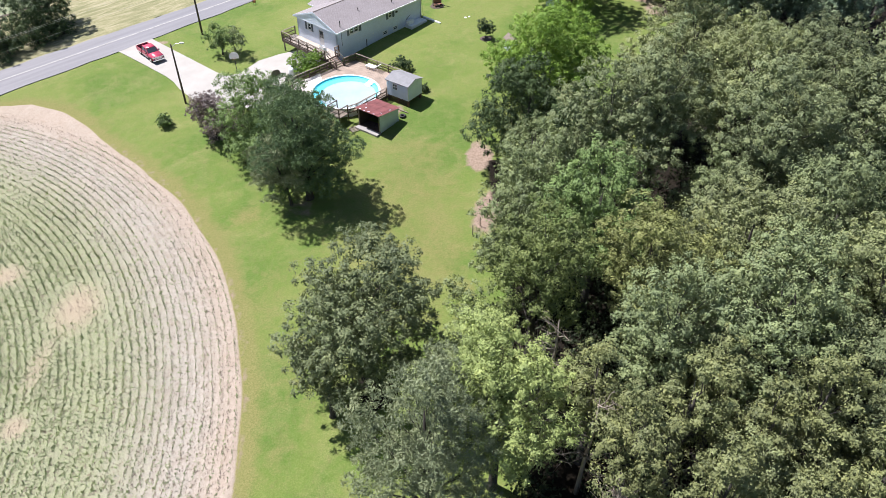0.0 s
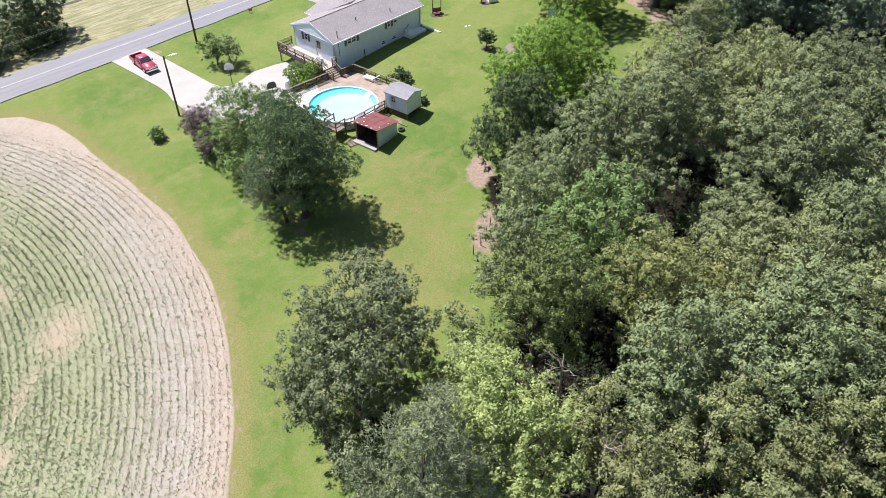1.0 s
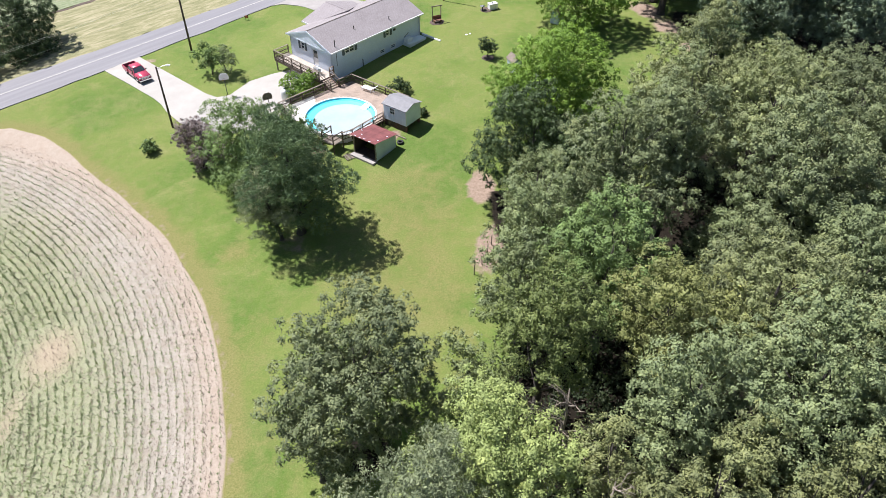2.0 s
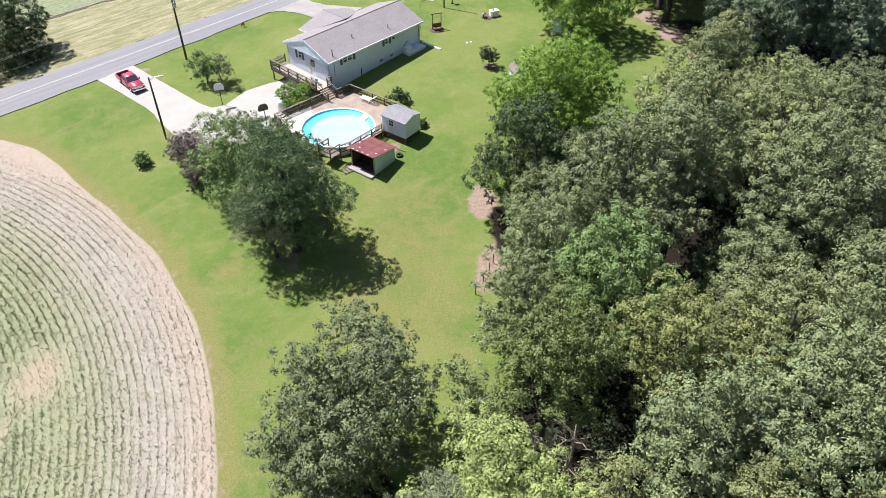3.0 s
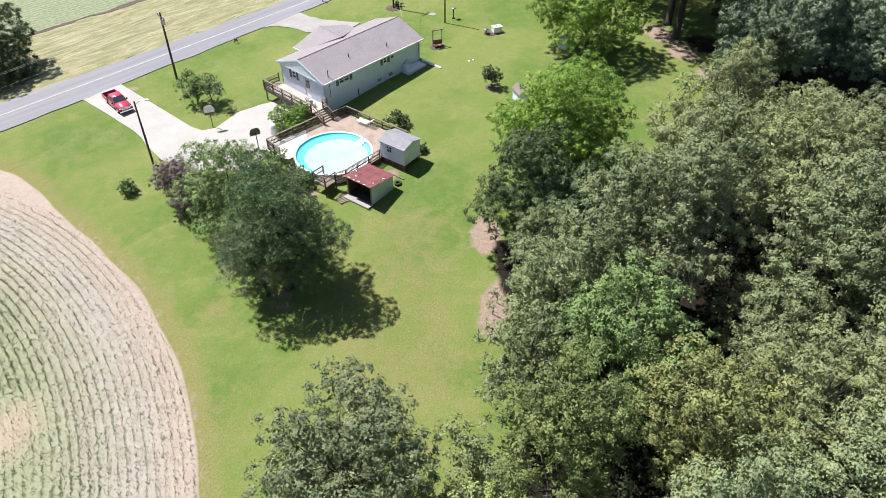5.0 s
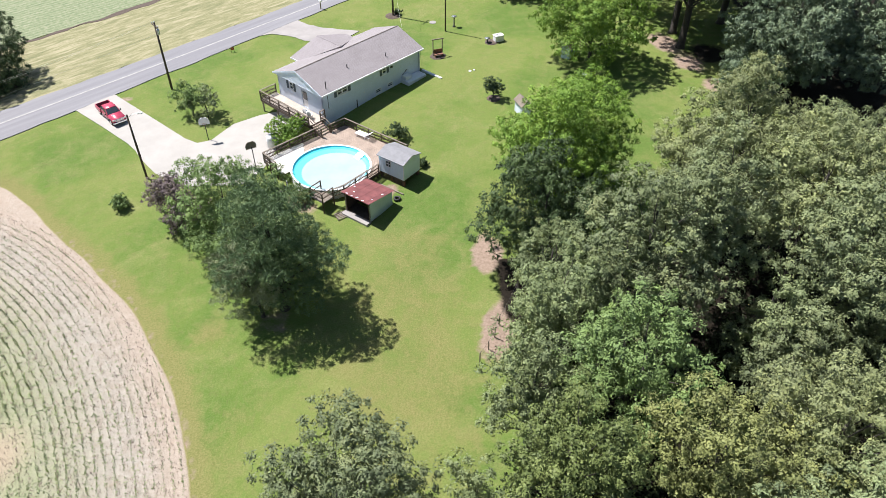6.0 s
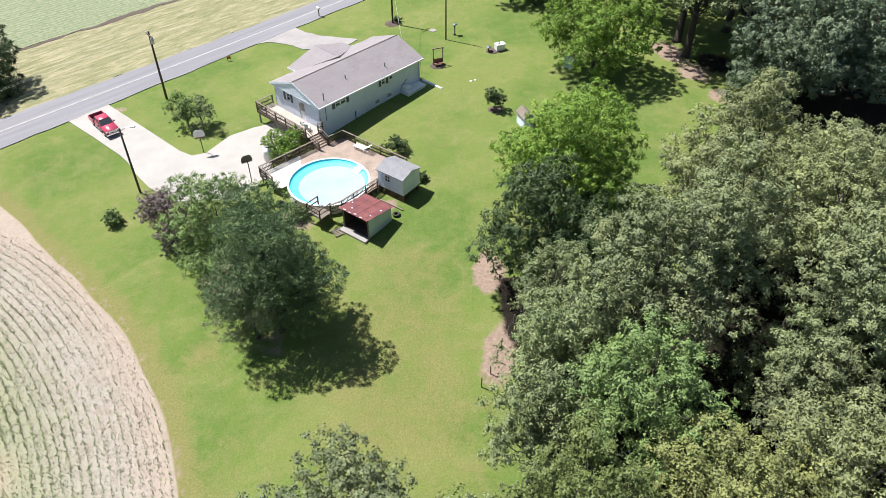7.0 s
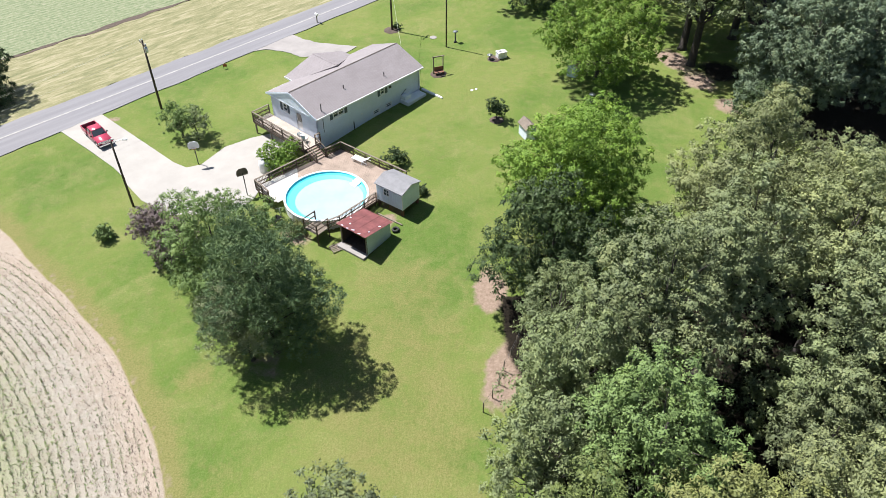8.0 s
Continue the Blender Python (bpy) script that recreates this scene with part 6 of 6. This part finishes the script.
def mulch_bed(x, y, r, label="brown mulch ring on the lawn"):
    bm = bmesh.new()
    rr = np.random.default_rng(int(abs(x * 31 + y * 17)))
    n = 28
    mid = bm.verts.new((0, 0, 0.09))
    rings = []
    for f, z in ((0.55, 0.075), (0.9, 0.04), (1.0, -0.05)):
        rings.append([bm.verts.new((r * f * (1 + rr.normal(0, 0.05)) * math.cos(k * 2 * math.pi / n), r * f * (1 + rr.normal(0, 0.05)) * math.sin(k * 2 * math.pi / n), z + rr.normal(0, 0.008))) for k in range(n)])
    for k in range(n):
        bm.faces.new((mid, rings[0][k], rings[0][(k + 1) % n]))
        for a, b in zip(rings, rings[1:]):
            bm.faces.new((a[k], b[k], b[(k + 1) % n], a[(k + 1) % n]))
    ob = link(bm, "mulch_bed", M["mulch"], smooth=True)
    ob.location = (x, y, g(x, y) + 0.02)
    return tagged(ob, label, "mulch bed")


mulch_bed(5.3, 81.3, 0.75)
mulch_bed(-0.5, 91.0, 0.9, "dark mulch ring under the swing frame")
mulch_bed(5.7, 94.2, 0.8, "dark mulch ring beside the white box")
mulch_bed(-6.2, 102.8, 1.0, "brown mulch ring round the service pole")
shrub("shrub", -5.6, 103.2, 0.5, 0.7, LEAF["deep"], "small shrub in the mulch by the pole", 70)


# ---- garden things ----
def build_swing():
    x, y = -0.55, 91.1
    root = empty("swing_frame", x, y, g(x, y), 20)
    for s in (-0.55, 0.55):
        part("upright", boxes((s - 0.045, s + 0.045, -0.045, 0.045, -0.1, 1.95)), M["greywood"], root)
    part("top_bar", boxes((-0.7, 0.7, -0.05, 0.05, 1.93, 2.03)), M["greywood"], root)
    seat = part("bench", boxes((-0.5, 0.5, -0.55, -0.1, 0.36, 0.41), (-0.5, 0.5, -0.1, -0.06, 0.41, 0.85)), M["brickred"], root, "brown wooden bench seat")
    for s in (-0.42, 0.42):
        part("leg", boxes((s - 0.04, s + 0.04, -0.5, -0.08, 0.0, 0.36)), M["brickred"], root)
    part("planter", boxes((-0.3, 0.3, 0.15, 0.5, 0.05, 0.4), bevel=0.02), M["darkwood"], root, "dark planter box")
    return tagged(root, "wooden arbour frame with a brown bench", "garden swing")


build_swing()


def build_white_box():
    x, y = 6.5, 94.5
    root = empty("utility_box", x, y, g(x, y), 25, 0.72)
    part("body", bevelled(boxes((-0.75, 0.75, -0.5, 0.5, 0, 0.95)), 0.04), M["white"], root, "white painted cabinet")
    part("lid", bevelled(boxes((-0.8, 0.8, -0.55, 0.55, 0.95, 1.05)), 0.03), M["white"], root)
    part("dome", tube(bmesh.new(), [(-0.2, 0, 1.05), (-0.2, 0, 1.2), (-0.2, 0, 1.25)], [0.22, 0.18, 0.05], 12), M["steel"], root)
    return tagged(root, "white utility box standing on the lawn", "utility box")


build_white_box()


def pedestal(name, x, y, h, label, category):
    root = empty(name, x, y, g(x, y))
    part("stem", tube(bmesh.new(), [(0, 0, -0.05), (0, 0, 0.08), (0, 0, 0.12), (0, 0, h - 0.15)], [0.2, 0.18, 0.08, 0.07], 10), M["darkmetal"], root, smooth=True)
    part("bowl", tube(bmesh.new(), [(0, 0, h - 0.16), (0, 0, h - 0.05), (0, 0, h)], [0.1, 0.28, 0.32], 14), M["steel"], root, "pale bowl", True)
    return tagged(root, label, category)


pedestal("bird_bath", 1.4, 98.8, 1.3, "dark bird feeder on a pedestal on the lawn", "bird feeder")
pedestal("garden_ornament", 5.2, 94.0, 0.6, "small stone ornament on dark mulch", "ornament")


def flat_stone(name, x, y, r, mat, label, category, h=0.06):
    bm = disc(bmesh.new(), 0, 0, h, r, 18, h + 0.08)
    ob = link(bm, name, mat)
    ob.location = (x, y, g(x, y))
    return tagged(ob, label, category)


flat_stone("septic_cover", -1.2, 100.2, 0.42, M["gravel"], "round concrete cover in the grass", "cover")
flat_stone("stepping_stone", 3.0, 87.2, 0.15, M["white"], "small white stone on the lawn", "stone", 0.04)
flat_stone("stepping_stone", 3.45, 87.4, 0.12, M["white"], "small white stone on the lawn", "stone", 0.04)


def yard_sign(x, y, mat, label, yaw=0.0):
    root = empty("yard_sign", x, y, g(x, y), yaw, 0.62)
    for s in (-0.28, 0.28):
        part("stake", boxes((s - 0.03, s + 0.03, -0.03, 0.03, -0.1, 1.0)), M["darkmetal"], root)
    part("panel", boxes((-0.35, 0.35, -0.02, 0.02, 0.45, 1.0), bevel=0.005), mat, root, "small sign panel")
    return tagged(root, label, "sign")


yard_sign(-24.9, 95.0, M["orange"], "small rusty orange yard sign on the front lawn", 20)


def mailbox(x, y):
    root = empty("mailbox", x, y, g(x, y), 42)
    part("post", boxes((-0.05, 0.05, -0.05, 0.05, -0.1, 1.05)), M["greywood"], root)
    bm = bmesh.new()
    prof = [(-0.11, 1.05), (0.11, 1.05), (0.11, 1.2), (0.06, 1.28), (-0.06, 1.28), (-0.11, 1.2)]
    prism(bm, prof, -0.26, 0.26)
    part("box", bm, M["white"], root, "white letter box")
    return tagged(root, "white letter box on a post beside the road", "mailbox")


mailbox(-15.8, 106.2)


def lounger(x, y, yaw):
    root = empty("sun_lounger", x, y, DECK_Z + 0.003, yaw)
    for k in range(9):
        part("slat", boxes((-0.9 + k * 0.14, -0.8 + k * 0.14, -0.3, 0.3, 0.32, 0.35), bevel=0.006), M["white"], root, "white plastic slat")
    back = part("backrest", beam(beam(bmesh.new(), (0.34, -0.31, 0.34), (0.97, -0.31, 0.81), 0.035, 0.035), (0.34, 0.31, 0.34), (0.97, 0.31, 0.81), 0.035, 0.035), M["white"], root)
    for k in range(5):
        part("slat", boxes((0.38 + k * 0.12, 0.47 + k * 0.12, -0.29, 0.29, 0.38 + k * 0.09, 0.41 + k * 0.09), bevel=0.006), M["white"], back)
    for sx in (-0.75, 0.3):
        for sy in (-0.27, 0.27):
            part("leg", boxes((sx - 0.025, sx + 0.025, sy - 0.025, sy + 0.025, 0, 0.33)), M["white"], root)
    part("frame", boxes((-0.92, 0.95, -0.33, -0.29, 0.3, 0.35), (-0.92, 0.95, 0.29, 0.33, 0.3, 0.35)), M["white"], root)
    return tagged(root, "white plastic sun lounger on the pool deck", "sun lounger")


lounger(-7.6, 74.7, -35)


def chair(x, y, z, yaw, mat, label):
    root = empty("garden_chair", x, y, z, yaw, 0.87)
    part("seat", boxes((-0.24, 0.24, -0.24, 0.24, 0.42, 0.46), bevel=0.01), M[mat], root)
    part("backrest", boxes((-0.24, 0.24, 0.22, 0.26, 0.46, 0.9), bevel=0.01), M[mat], root)
    for sx in (-0.21, 0.21):
        for sy in (-0.21, 0.21):
            part("leg", boxes((sx - 0.02, sx + 0.02, sy - 0.02, sy + 0.02, 0, 0.42)), M[mat], root)
        part("armrest", boxes((sx - 0.03, sx + 0.03, -0.22, 0.24, 0.63, 0.66)), M[mat], root)
    return tagged(root, label, "chair")


for u, v, a in ((-0.65, 1.75, 40), (-0.75, 1.15, 70)):
    p = m_house @ Vector((u, v, FLOOR - 0.055))
    chair(p.x, p.y, p.z, a + 90, "white", "white garden chair on the raised deck")
for u, v in ((-0.4, 2.4),):
    p = m_house @ Vector((u, v, FLOOR - 0.055))
    ob = link(tube(bmesh.new(), [(0, 0, 0.02), (0, 0, 0.2), (0, 0, 0.24)], [0.2, 0.26, 0.24], 14), "flower_pot", M["shutter"], smooth=True)
    ob.location = (p.x, p.y, p.z - 0.015)
    tagged(ob, "dark flower pot on the raised deck", "pot")


def build_tank():
    x, y = -16.55, 74.4
    root = empty("storage_tank", x, y, g(x, y) + 0.05)
    part("shell", tube(bmesh.new(), [(0, 0, 0), (0, 0, 1.0), (0, 0, 1.2), (0, 0, 1.28)], [0.48, 0.48, 0.38, 0.1], 20), M["white"], root, "white plastic shell", True)
    part("cap", tube(bmesh.new(), [(0, 0, 1.27), (0, 0, 1.35)], [0.1, 0.1], 10), M["shutter"], root)
    return tagged(root, "white round storage tank beside the drive", "tank")


build_tank()


def build_porch():
    """A white slab step with a box on it, against the long wall."""
    root = empty("back_porch", hx, hy, 0.0, hyaw)
    part("slab", boxes((11.0, 13.7, -0.85, 0.3, 0.6, 1.42), bevel=0.015), M["white"], root, "white painted concrete slab")
    part("cover", boxes((11.1, 12.0, -0.35, 0.25, 1.42, 1.85), bevel=0.03), M["white"], root, "white hatch cover")
    part("rail", beam(bmesh.new(), (11.2, 0.27, 1.9), (11.9, 0.27, 2.3), 0.04, 0.04), M["darkmetal"], root)
    return tagged(root, "white concrete porch slab against the brick wall", "porch")


build_porch()
tagged(link(boxes((-0.12, 0.12, -2.9, 0.0, 0.2, 0.42), bevel=0.02), "low_wall", M["white"]), "low white garden wall at the house corner", "wall")
bpy.data.objects["low_wall"].matrix_world = m_house @ pose(L + 0.15, 0.35, g(-1.6, 87.6) - 0.25)


def pallet(x, y, yaw):
    root = empty("wooden_pallet", x, y, g(x, y) - 0.02, yaw)
    for k in range(5):
        part("slat", boxes((-0.5, 0.5, -0.45 + k * 0.2, -0.33 + k * 0.2, 0.1, 0.125)), M["greywood"], root)
    for k in (-0.45, 0.0, 0.45):
        part("runner", boxes((k - 0.04, k + 0.04, -0.45, 0.47, 0, 0.1)), M["greywood"], root)
    return tagged(root, "old grey pallet lying on the grass", "pallet")


pallet(-8.75, 63.75, 30)


def tyre(x, y):
    ring = [(0.25 * math.cos(t), 0.25 * math.sin(t), 0.1) for t in np.linspace(0, 2 * math.pi, 21)]
    ob = link(tube(bmesh.new(), ring, [0.1] * 21, 8, False), "tyre", M["black"], smooth=True)
    ob.location = (x, y, g(x, y))
    return tagged(ob, "old black tyre lying beside the shed", "tyre")


tyre(-4.0, 65.6)
tagged(link(boxes((-1.4, 1.4, -0.06, 0.06, 0, 0.08), bevel=0.015), "timber_edging", M["greywood"]), "grey timber edging beside the white shed", "edging")
bpy.data.objects["timber_edging"].matrix_world = pose(-4.6, 67.0, g(-4.6, 67.0), 0, 0, -36)


def build_far_shed(x, y, yaw, s, label):
    """Half hidden little roof behind the trees."""
    root = empty("small_outbuilding", x, y, g(x, y), yaw)
    part("wall", boxes((-s, s, -s * 0.6, s * 0.6, 0, 1.3)), M["offwhite"], root, "pale board wall")
    for e in (1, -1):
        bm = quad_solid(bmesh.new(), [(e * s - 0.03, -s * 0.6, 1.28), (e * s - 0.03, s * 0.6, 1.28), (e * s - 0.03, 0.02, 1.76), (e * s - 0.03, -0.02, 1.76)], 0.04)
        part("gable", bm, M["offwhite"], root, "pale boarded gable")
        part("roof", quad_solid(bmesh.new(), [(-s - 0.1, -e * (s * 0.6 + 0.15), 1.25), (s + 0.1, -e * (s * 0.6 + 0.15), 1.25), (s + 0.1, 0, 1.8), (-s - 0.1, 0, 1.8)][::e], 0.05), M["greywood"], root, "grey board roof")
    return tagged(root, label, "shed")


build_far_shed(8.0, 78.4, 112, 0.8, "little brown-roofed kennel behind the maple")
build_far_shed(14.1, 90.4, 60, 0.85, "pale outbuilding half hidden under a tree")
pedestal("yard_pump", 15.05, 84.3, 1.0, "slim blue-grey yard pump in the tree's shade", "yard pump")


def build_wheelbarrow(x, y, yaw):
    root = empty("wheelbarrow", x, y, g(x, y), yaw)
    bm = bmesh.new()
    lo = [bm.verts.new(p) for p in ((-0.25, -0.16, 0.32), (0.35, -0.14, 0.3), (0.35, 0.14, 0.3), (-0.25, 0.16, 0.32))]
    hi = [bm.verts.new(p) for p in ((-0.42, -0.32, 0.6), (0.6, -0.3, 0.55), (0.6, 0.3, 0.55), (-0.42, 0.32, 0.6))]
    bm.faces.new(lo)
    for k in range(4):
        bm.faces.new((lo[k], hi[k], hi[(k + 1) % 4], lo[(k + 1) % 4]))
    bmesh.ops.solidify(bm, geom=bm.faces[:], thickness=0.015)
    part("tray", bm, M["darkmetal"], root, "dark metal tray")
    for s in (-0.24, 0.24):
        part("handle", beam(bmesh.new(), (0.7, s * 0.4, 0.2), (-1.0, s * 1.2, 0.55), 0.04, 0.04), M["greywood"], root, "grey wooden handle")
        part("leg", beam(bmesh.new(), (-0.25, s, 0.36), (-0.32, s, 0.0), 0.03, 0.03), M["darkmetal"], root)
    w = part("wheel", tube(bmesh.new(), [(0.72, -0.04, 0.18), (0.72, 0.04, 0.18)], [0.18, 0.18], 14), M["black"], root)
    part("hub", tube(bmesh.new(), [(0.72, -0.06, 0.18), (0.72, 0.06, 0.18)], [0.05, 0.05], 8), M["steel"], w)
    return tagged(root, "dark wheelbarrow with grey handles beside the pool", "wheelbarrow")


def build_bicycle(x, y, yaw):
    root = empty("bicycle", x, y, g(x, y), yaw)
    for wx in (-0.5, 0.5):
        ring = [(wx + 0.31 * math.cos(t), 0, 0.32 + 0.31 * math.sin(t)) for t in np.linspace(0, 2 * math.pi, 21)]
        part("wheel", tube(bmesh.new(), ring, [0.025] * 21, 6, False), M["black"], root)
    bm = bmesh.new()
    for a, b in (((-0.5, 0.32), (-0.12, 0.75)), ((-0.5, 0.32), (-0.05, 0.3)), ((-0.05, 0.3), (-0.14, 0.8)), ((-0.05, 0.3), (0.36, 0.72)), ((-0.12, 0.72), (0.35, 0.78)), ((0.33, 0.86), (0.5, 0.32))):
        beam(bm, (a[0], 0, a[1]), (b[0], 0, b[1]), 0.035, 0.035)
    part("frame", bm, M["steel"], root, "pale metal frame")
    part("saddle", boxes((-0.27, -0.03, -0.06, 0.06, 0.82, 0.88), bevel=0.02), M["black"], root)
    part("handlebar", tube(bmesh.new(), [(0.28, -0.27, 0.95), (0.34, 0, 0.9), (0.28, 0.27, 0.95)], [0.016] * 3, 6), M["steel"], root)
    return tagged(root, "bicycle leaning near the pool wall", "bicycle")


def build_wire_fence(a, b, count):
    """A line of short posts with two sagging wires at the wood's edge."""
    r = np.random.default_rng(5)
    root = empty("wire_fence", *a, g(*a))
    tops = []
    for k in range(count):
        t = k / (count - 1)
        x, y = a[0] + (b[0] - a[0]) * t + r.normal(0, 0.08), a[1] + (b[1] - a[1]) * t
        z, h = g(x, y) - g(*a), 1.0 + r.uniform(-0.15, 0.12)
        e = r.normal(0, 0.05, 2)
        x, y = x - a[0], y - a[1]
        part("post", tube(bmesh.new(), [(x, y, z - 0.2), (x + e[0], y + e[1], z + h)], [0.045, 0.04], 7), M["greywood"], root)
        tops.append(Vector((x + e[0], y + e[1], z + h)))
    for drop in (0.1, 0.5):
        pts = []
        for p, q in zip(tops, tops[1:]):
            pts += [p - Vector((0, 0, drop)), p.lerp(q, 0.5) - Vector((0, 0, drop + 0.04))]
        pts.append(tops[-1] - Vector((0, 0, drop)))
        part("wire", tube(bmesh.new(), pts, [0.008] * len(pts), 4), M["cable"], root)
    return tagged(root, "old wire fence with short grey posts along bare soil", "fence")


build_wire_fence((2.7, 48.0), (5.8, 54.6), 7)
build_wheelbarrow(-14.35, 67.0, 60)
build_bicycle(-14.0, 67.7, 110)


# ---- dead trees ----
def dead_tree(x, y, h, seed, label):
    r = np.random.default_rng(seed)
    root = empty("dead_tree", x, y, g(x, y) - 0.1)
    part("trunk", tube(bmesh.new(), [(0, 0, 0), (0.1, 0.05, h * 0.4), (0.25, -0.1, h * 0.75), (0.2, 0, h)], [0.16, 0.12, 0.08, 0.02], 7), M["greybark"], root, smooth=True)
    for k in range(26):
        z = h * r.uniform(0.3, 0.95)
        a = r.uniform(0, 6.28)
        ln = (h - z) * 0.45 + 0.8
        e = (0.15 + ln * math.cos(a), ln * math.sin(a), z + ln * r.uniform(0.2, 0.9))
        p = limb_points((0.15, 0, z), e, r, 0.08)
        bm = tube(bmesh.new(), p, [0.045, 0.035, 0.026, 0.018, 0.006], 5)
        for j in range(3):
            q = np.array(p[2 + j % 2])
            tube(bm, [tuple(q), tuple(q + r.normal(0, 0.3, 3)), tuple(q + r.normal(0, 0.55, 3) + [0, 0, 0.3])], [0.018, 0.012, 0.004], 4, False)
        part("limb", bm, M["greybark"], root, smooth=True)
    return tagged(root, label, "tree")


dead_tree(8.9, 19.4, 8.4, 81, "bare grey dead tree between the pines")
dead_tree(8.3, 24.4, 9.6, 82, "bare grey snag hung with dry twigs")
dead_tree(6.6, 29.3, 10.5, 83, "bare grey sapling in the shaded gap")

# ---- trunks at the far lawn and trees behind ----
for k, (x, y, top, rad, lf) in enumerate(((27.1, 92.1, 17.5, 5.8, "oak"), (27.1, 95.9, 18.0, 5.8, "oak"), (33.5, 98.5, 16, 5.5, "deep"), (24.0, 103.0, 17, 5.0, "oak"))):
    make_tree("tall_tree", x, y, top, rad, 5.6, LEAF[lf], "tall tree with a bare dark trunk behind the lawn", "tree", 90 + k, 24, 0.34, 2.4, 0.28, 9, trunk=0.42, clump=0.45)
make_tree("broadleaf_tree", -50.9, 89.7, 6.0, 4.1, -1.6, LEAF["deep"], "large dark tree on the far side of the road", "tree", 101, 22, 0.36, 2.6, 0.24, 13, low=-0.9, clump=0.42)
for k, u in enumerate((-9.8, -13.2, -16.8, -20.5, -24.0)):
    x, y = ROAD_O[0] + u * RU[0] + (6.6 - 0.35 * k) * RN[0], ROAD_O[1] + u * RU[1] + (6.6 - 0.35 * k) * RN[1]
    make_tree("roadside_tree", x, y, (1.2, 2.2, 2.4, 2.2, 2.4)[k], (1.6, 2.0, 2.1, 2.0, 2.1)[k], -2.6, LEAF["deep"], "low dark leafy tree at the foot of the roadside trees", "tree", 110 + k, 12, 0.4, 4.5, 0.2, 11, low=-0.9, group="roadside trees")
make_tree("broadleaf_tree", -57.6, 84.2, 6.0, 4.2, -1.6, LEAF["deep"], "large dark tree on the far side of the road", "tree", 102, 18, 0.36, 1.5, 0.29, 8, low=-0.9, clump=0.45)
make_tree("broadleaf_tree", 10.5, 109.0, 9.0, 4.2, 0.8, LEAF["deep"], "dark round tree far back on the lawn", "tree", 103, 16, 0.36, 2.2, 0.26, 12, low=-0.9, clump=0.42)


for k, (x, y, top, low, rad, n) in enumerate(((35.2, 83.6, 14.6, 0.6, 6.4, 44), (45.0, 82.5, 12.5, 1.0, 5.4, 34), (29.9, 81.4, 6.6, 1.6, 2.3, 14))):
    make_tree("broadleaf_tree", x, y, top, rad, low, LEAF["teal"], ("large", "broad", "low")[k] + " blue-green leafy tree before the shaded wood", "tree", 150 + k, n, (0.27, 0.27, 0.36)[k], 3.4, 0.25, 13, low=-0.9, clump=0.42)


# ---- the wood's filling, its colour darkened for shade ----
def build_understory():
    """Saplings and brush between the trunks, one joined mass, with shade put into its colour."""
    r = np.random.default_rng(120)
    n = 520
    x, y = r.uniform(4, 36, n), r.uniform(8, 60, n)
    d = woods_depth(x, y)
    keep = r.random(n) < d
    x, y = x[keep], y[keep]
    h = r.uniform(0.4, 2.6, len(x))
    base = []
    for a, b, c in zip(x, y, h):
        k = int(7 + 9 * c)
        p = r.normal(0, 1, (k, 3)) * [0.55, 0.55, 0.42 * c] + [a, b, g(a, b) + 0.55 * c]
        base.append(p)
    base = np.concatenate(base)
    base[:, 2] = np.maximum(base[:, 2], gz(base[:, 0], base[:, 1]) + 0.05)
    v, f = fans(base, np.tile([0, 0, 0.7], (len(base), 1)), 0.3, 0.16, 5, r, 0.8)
    return tagged(new("undergrowth", raw_mesh("undergrowth", v, f, LEAF["brush"])), "tangled undergrowth on the wood's floor, coloured dark for shade", "undergrowth", kind="stuff")


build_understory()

# far wood: three models, set out by plan
rf = np.random.default_rng(131)
models = [make_tree("woodland_tree", (37.0, 36.0, 40.0)[k], (55.0, 46.0, 92.0)[k], 14.5 + k, 5.0, 3.5, LEAF[("oak", "deep", "oak")[k]], "tall dark tree deep in the woods", "tree", 140 + k, 15, 0.4, 1.1, 0.34, 7, clump=0.48, group="trees of the wood") for k in range(3)]
spots = [(40, 50), (33, 38), (33, 29), (31, 22), (28, 17), (23, 16), (40, 42), (43, 92), (38, 99), (33, 106), (29, 110), (37, 112), (44, 104), (50, 95), (22, 113), (47, 52), (53, 86), (16, 118), (30, 120), (24, 122), (38, 124)]
for k, (x, y) in enumerate(spots):
    s = rf.uniform(0.85, 1.15)
    copy_thing(models[k % 3], Matrix.Translation((x, y, g(x, y) - 0.1)) @ pose(0, 0, 0, 0, 0, float(rf.uniform(0, 360))) @ Matrix.Diagonal((s, s, s * rf.uniform(0.9, 1.08), 1)))

# ---- from units of the plan to metres ----
for ob in list(scene.objects):
    if ob.parent is None and ob.type in {"MESH", "EMPTY"}:
        ob.matrix_basis = Matrix.Scale(UNIT, 4) @ ob.matrix_basis
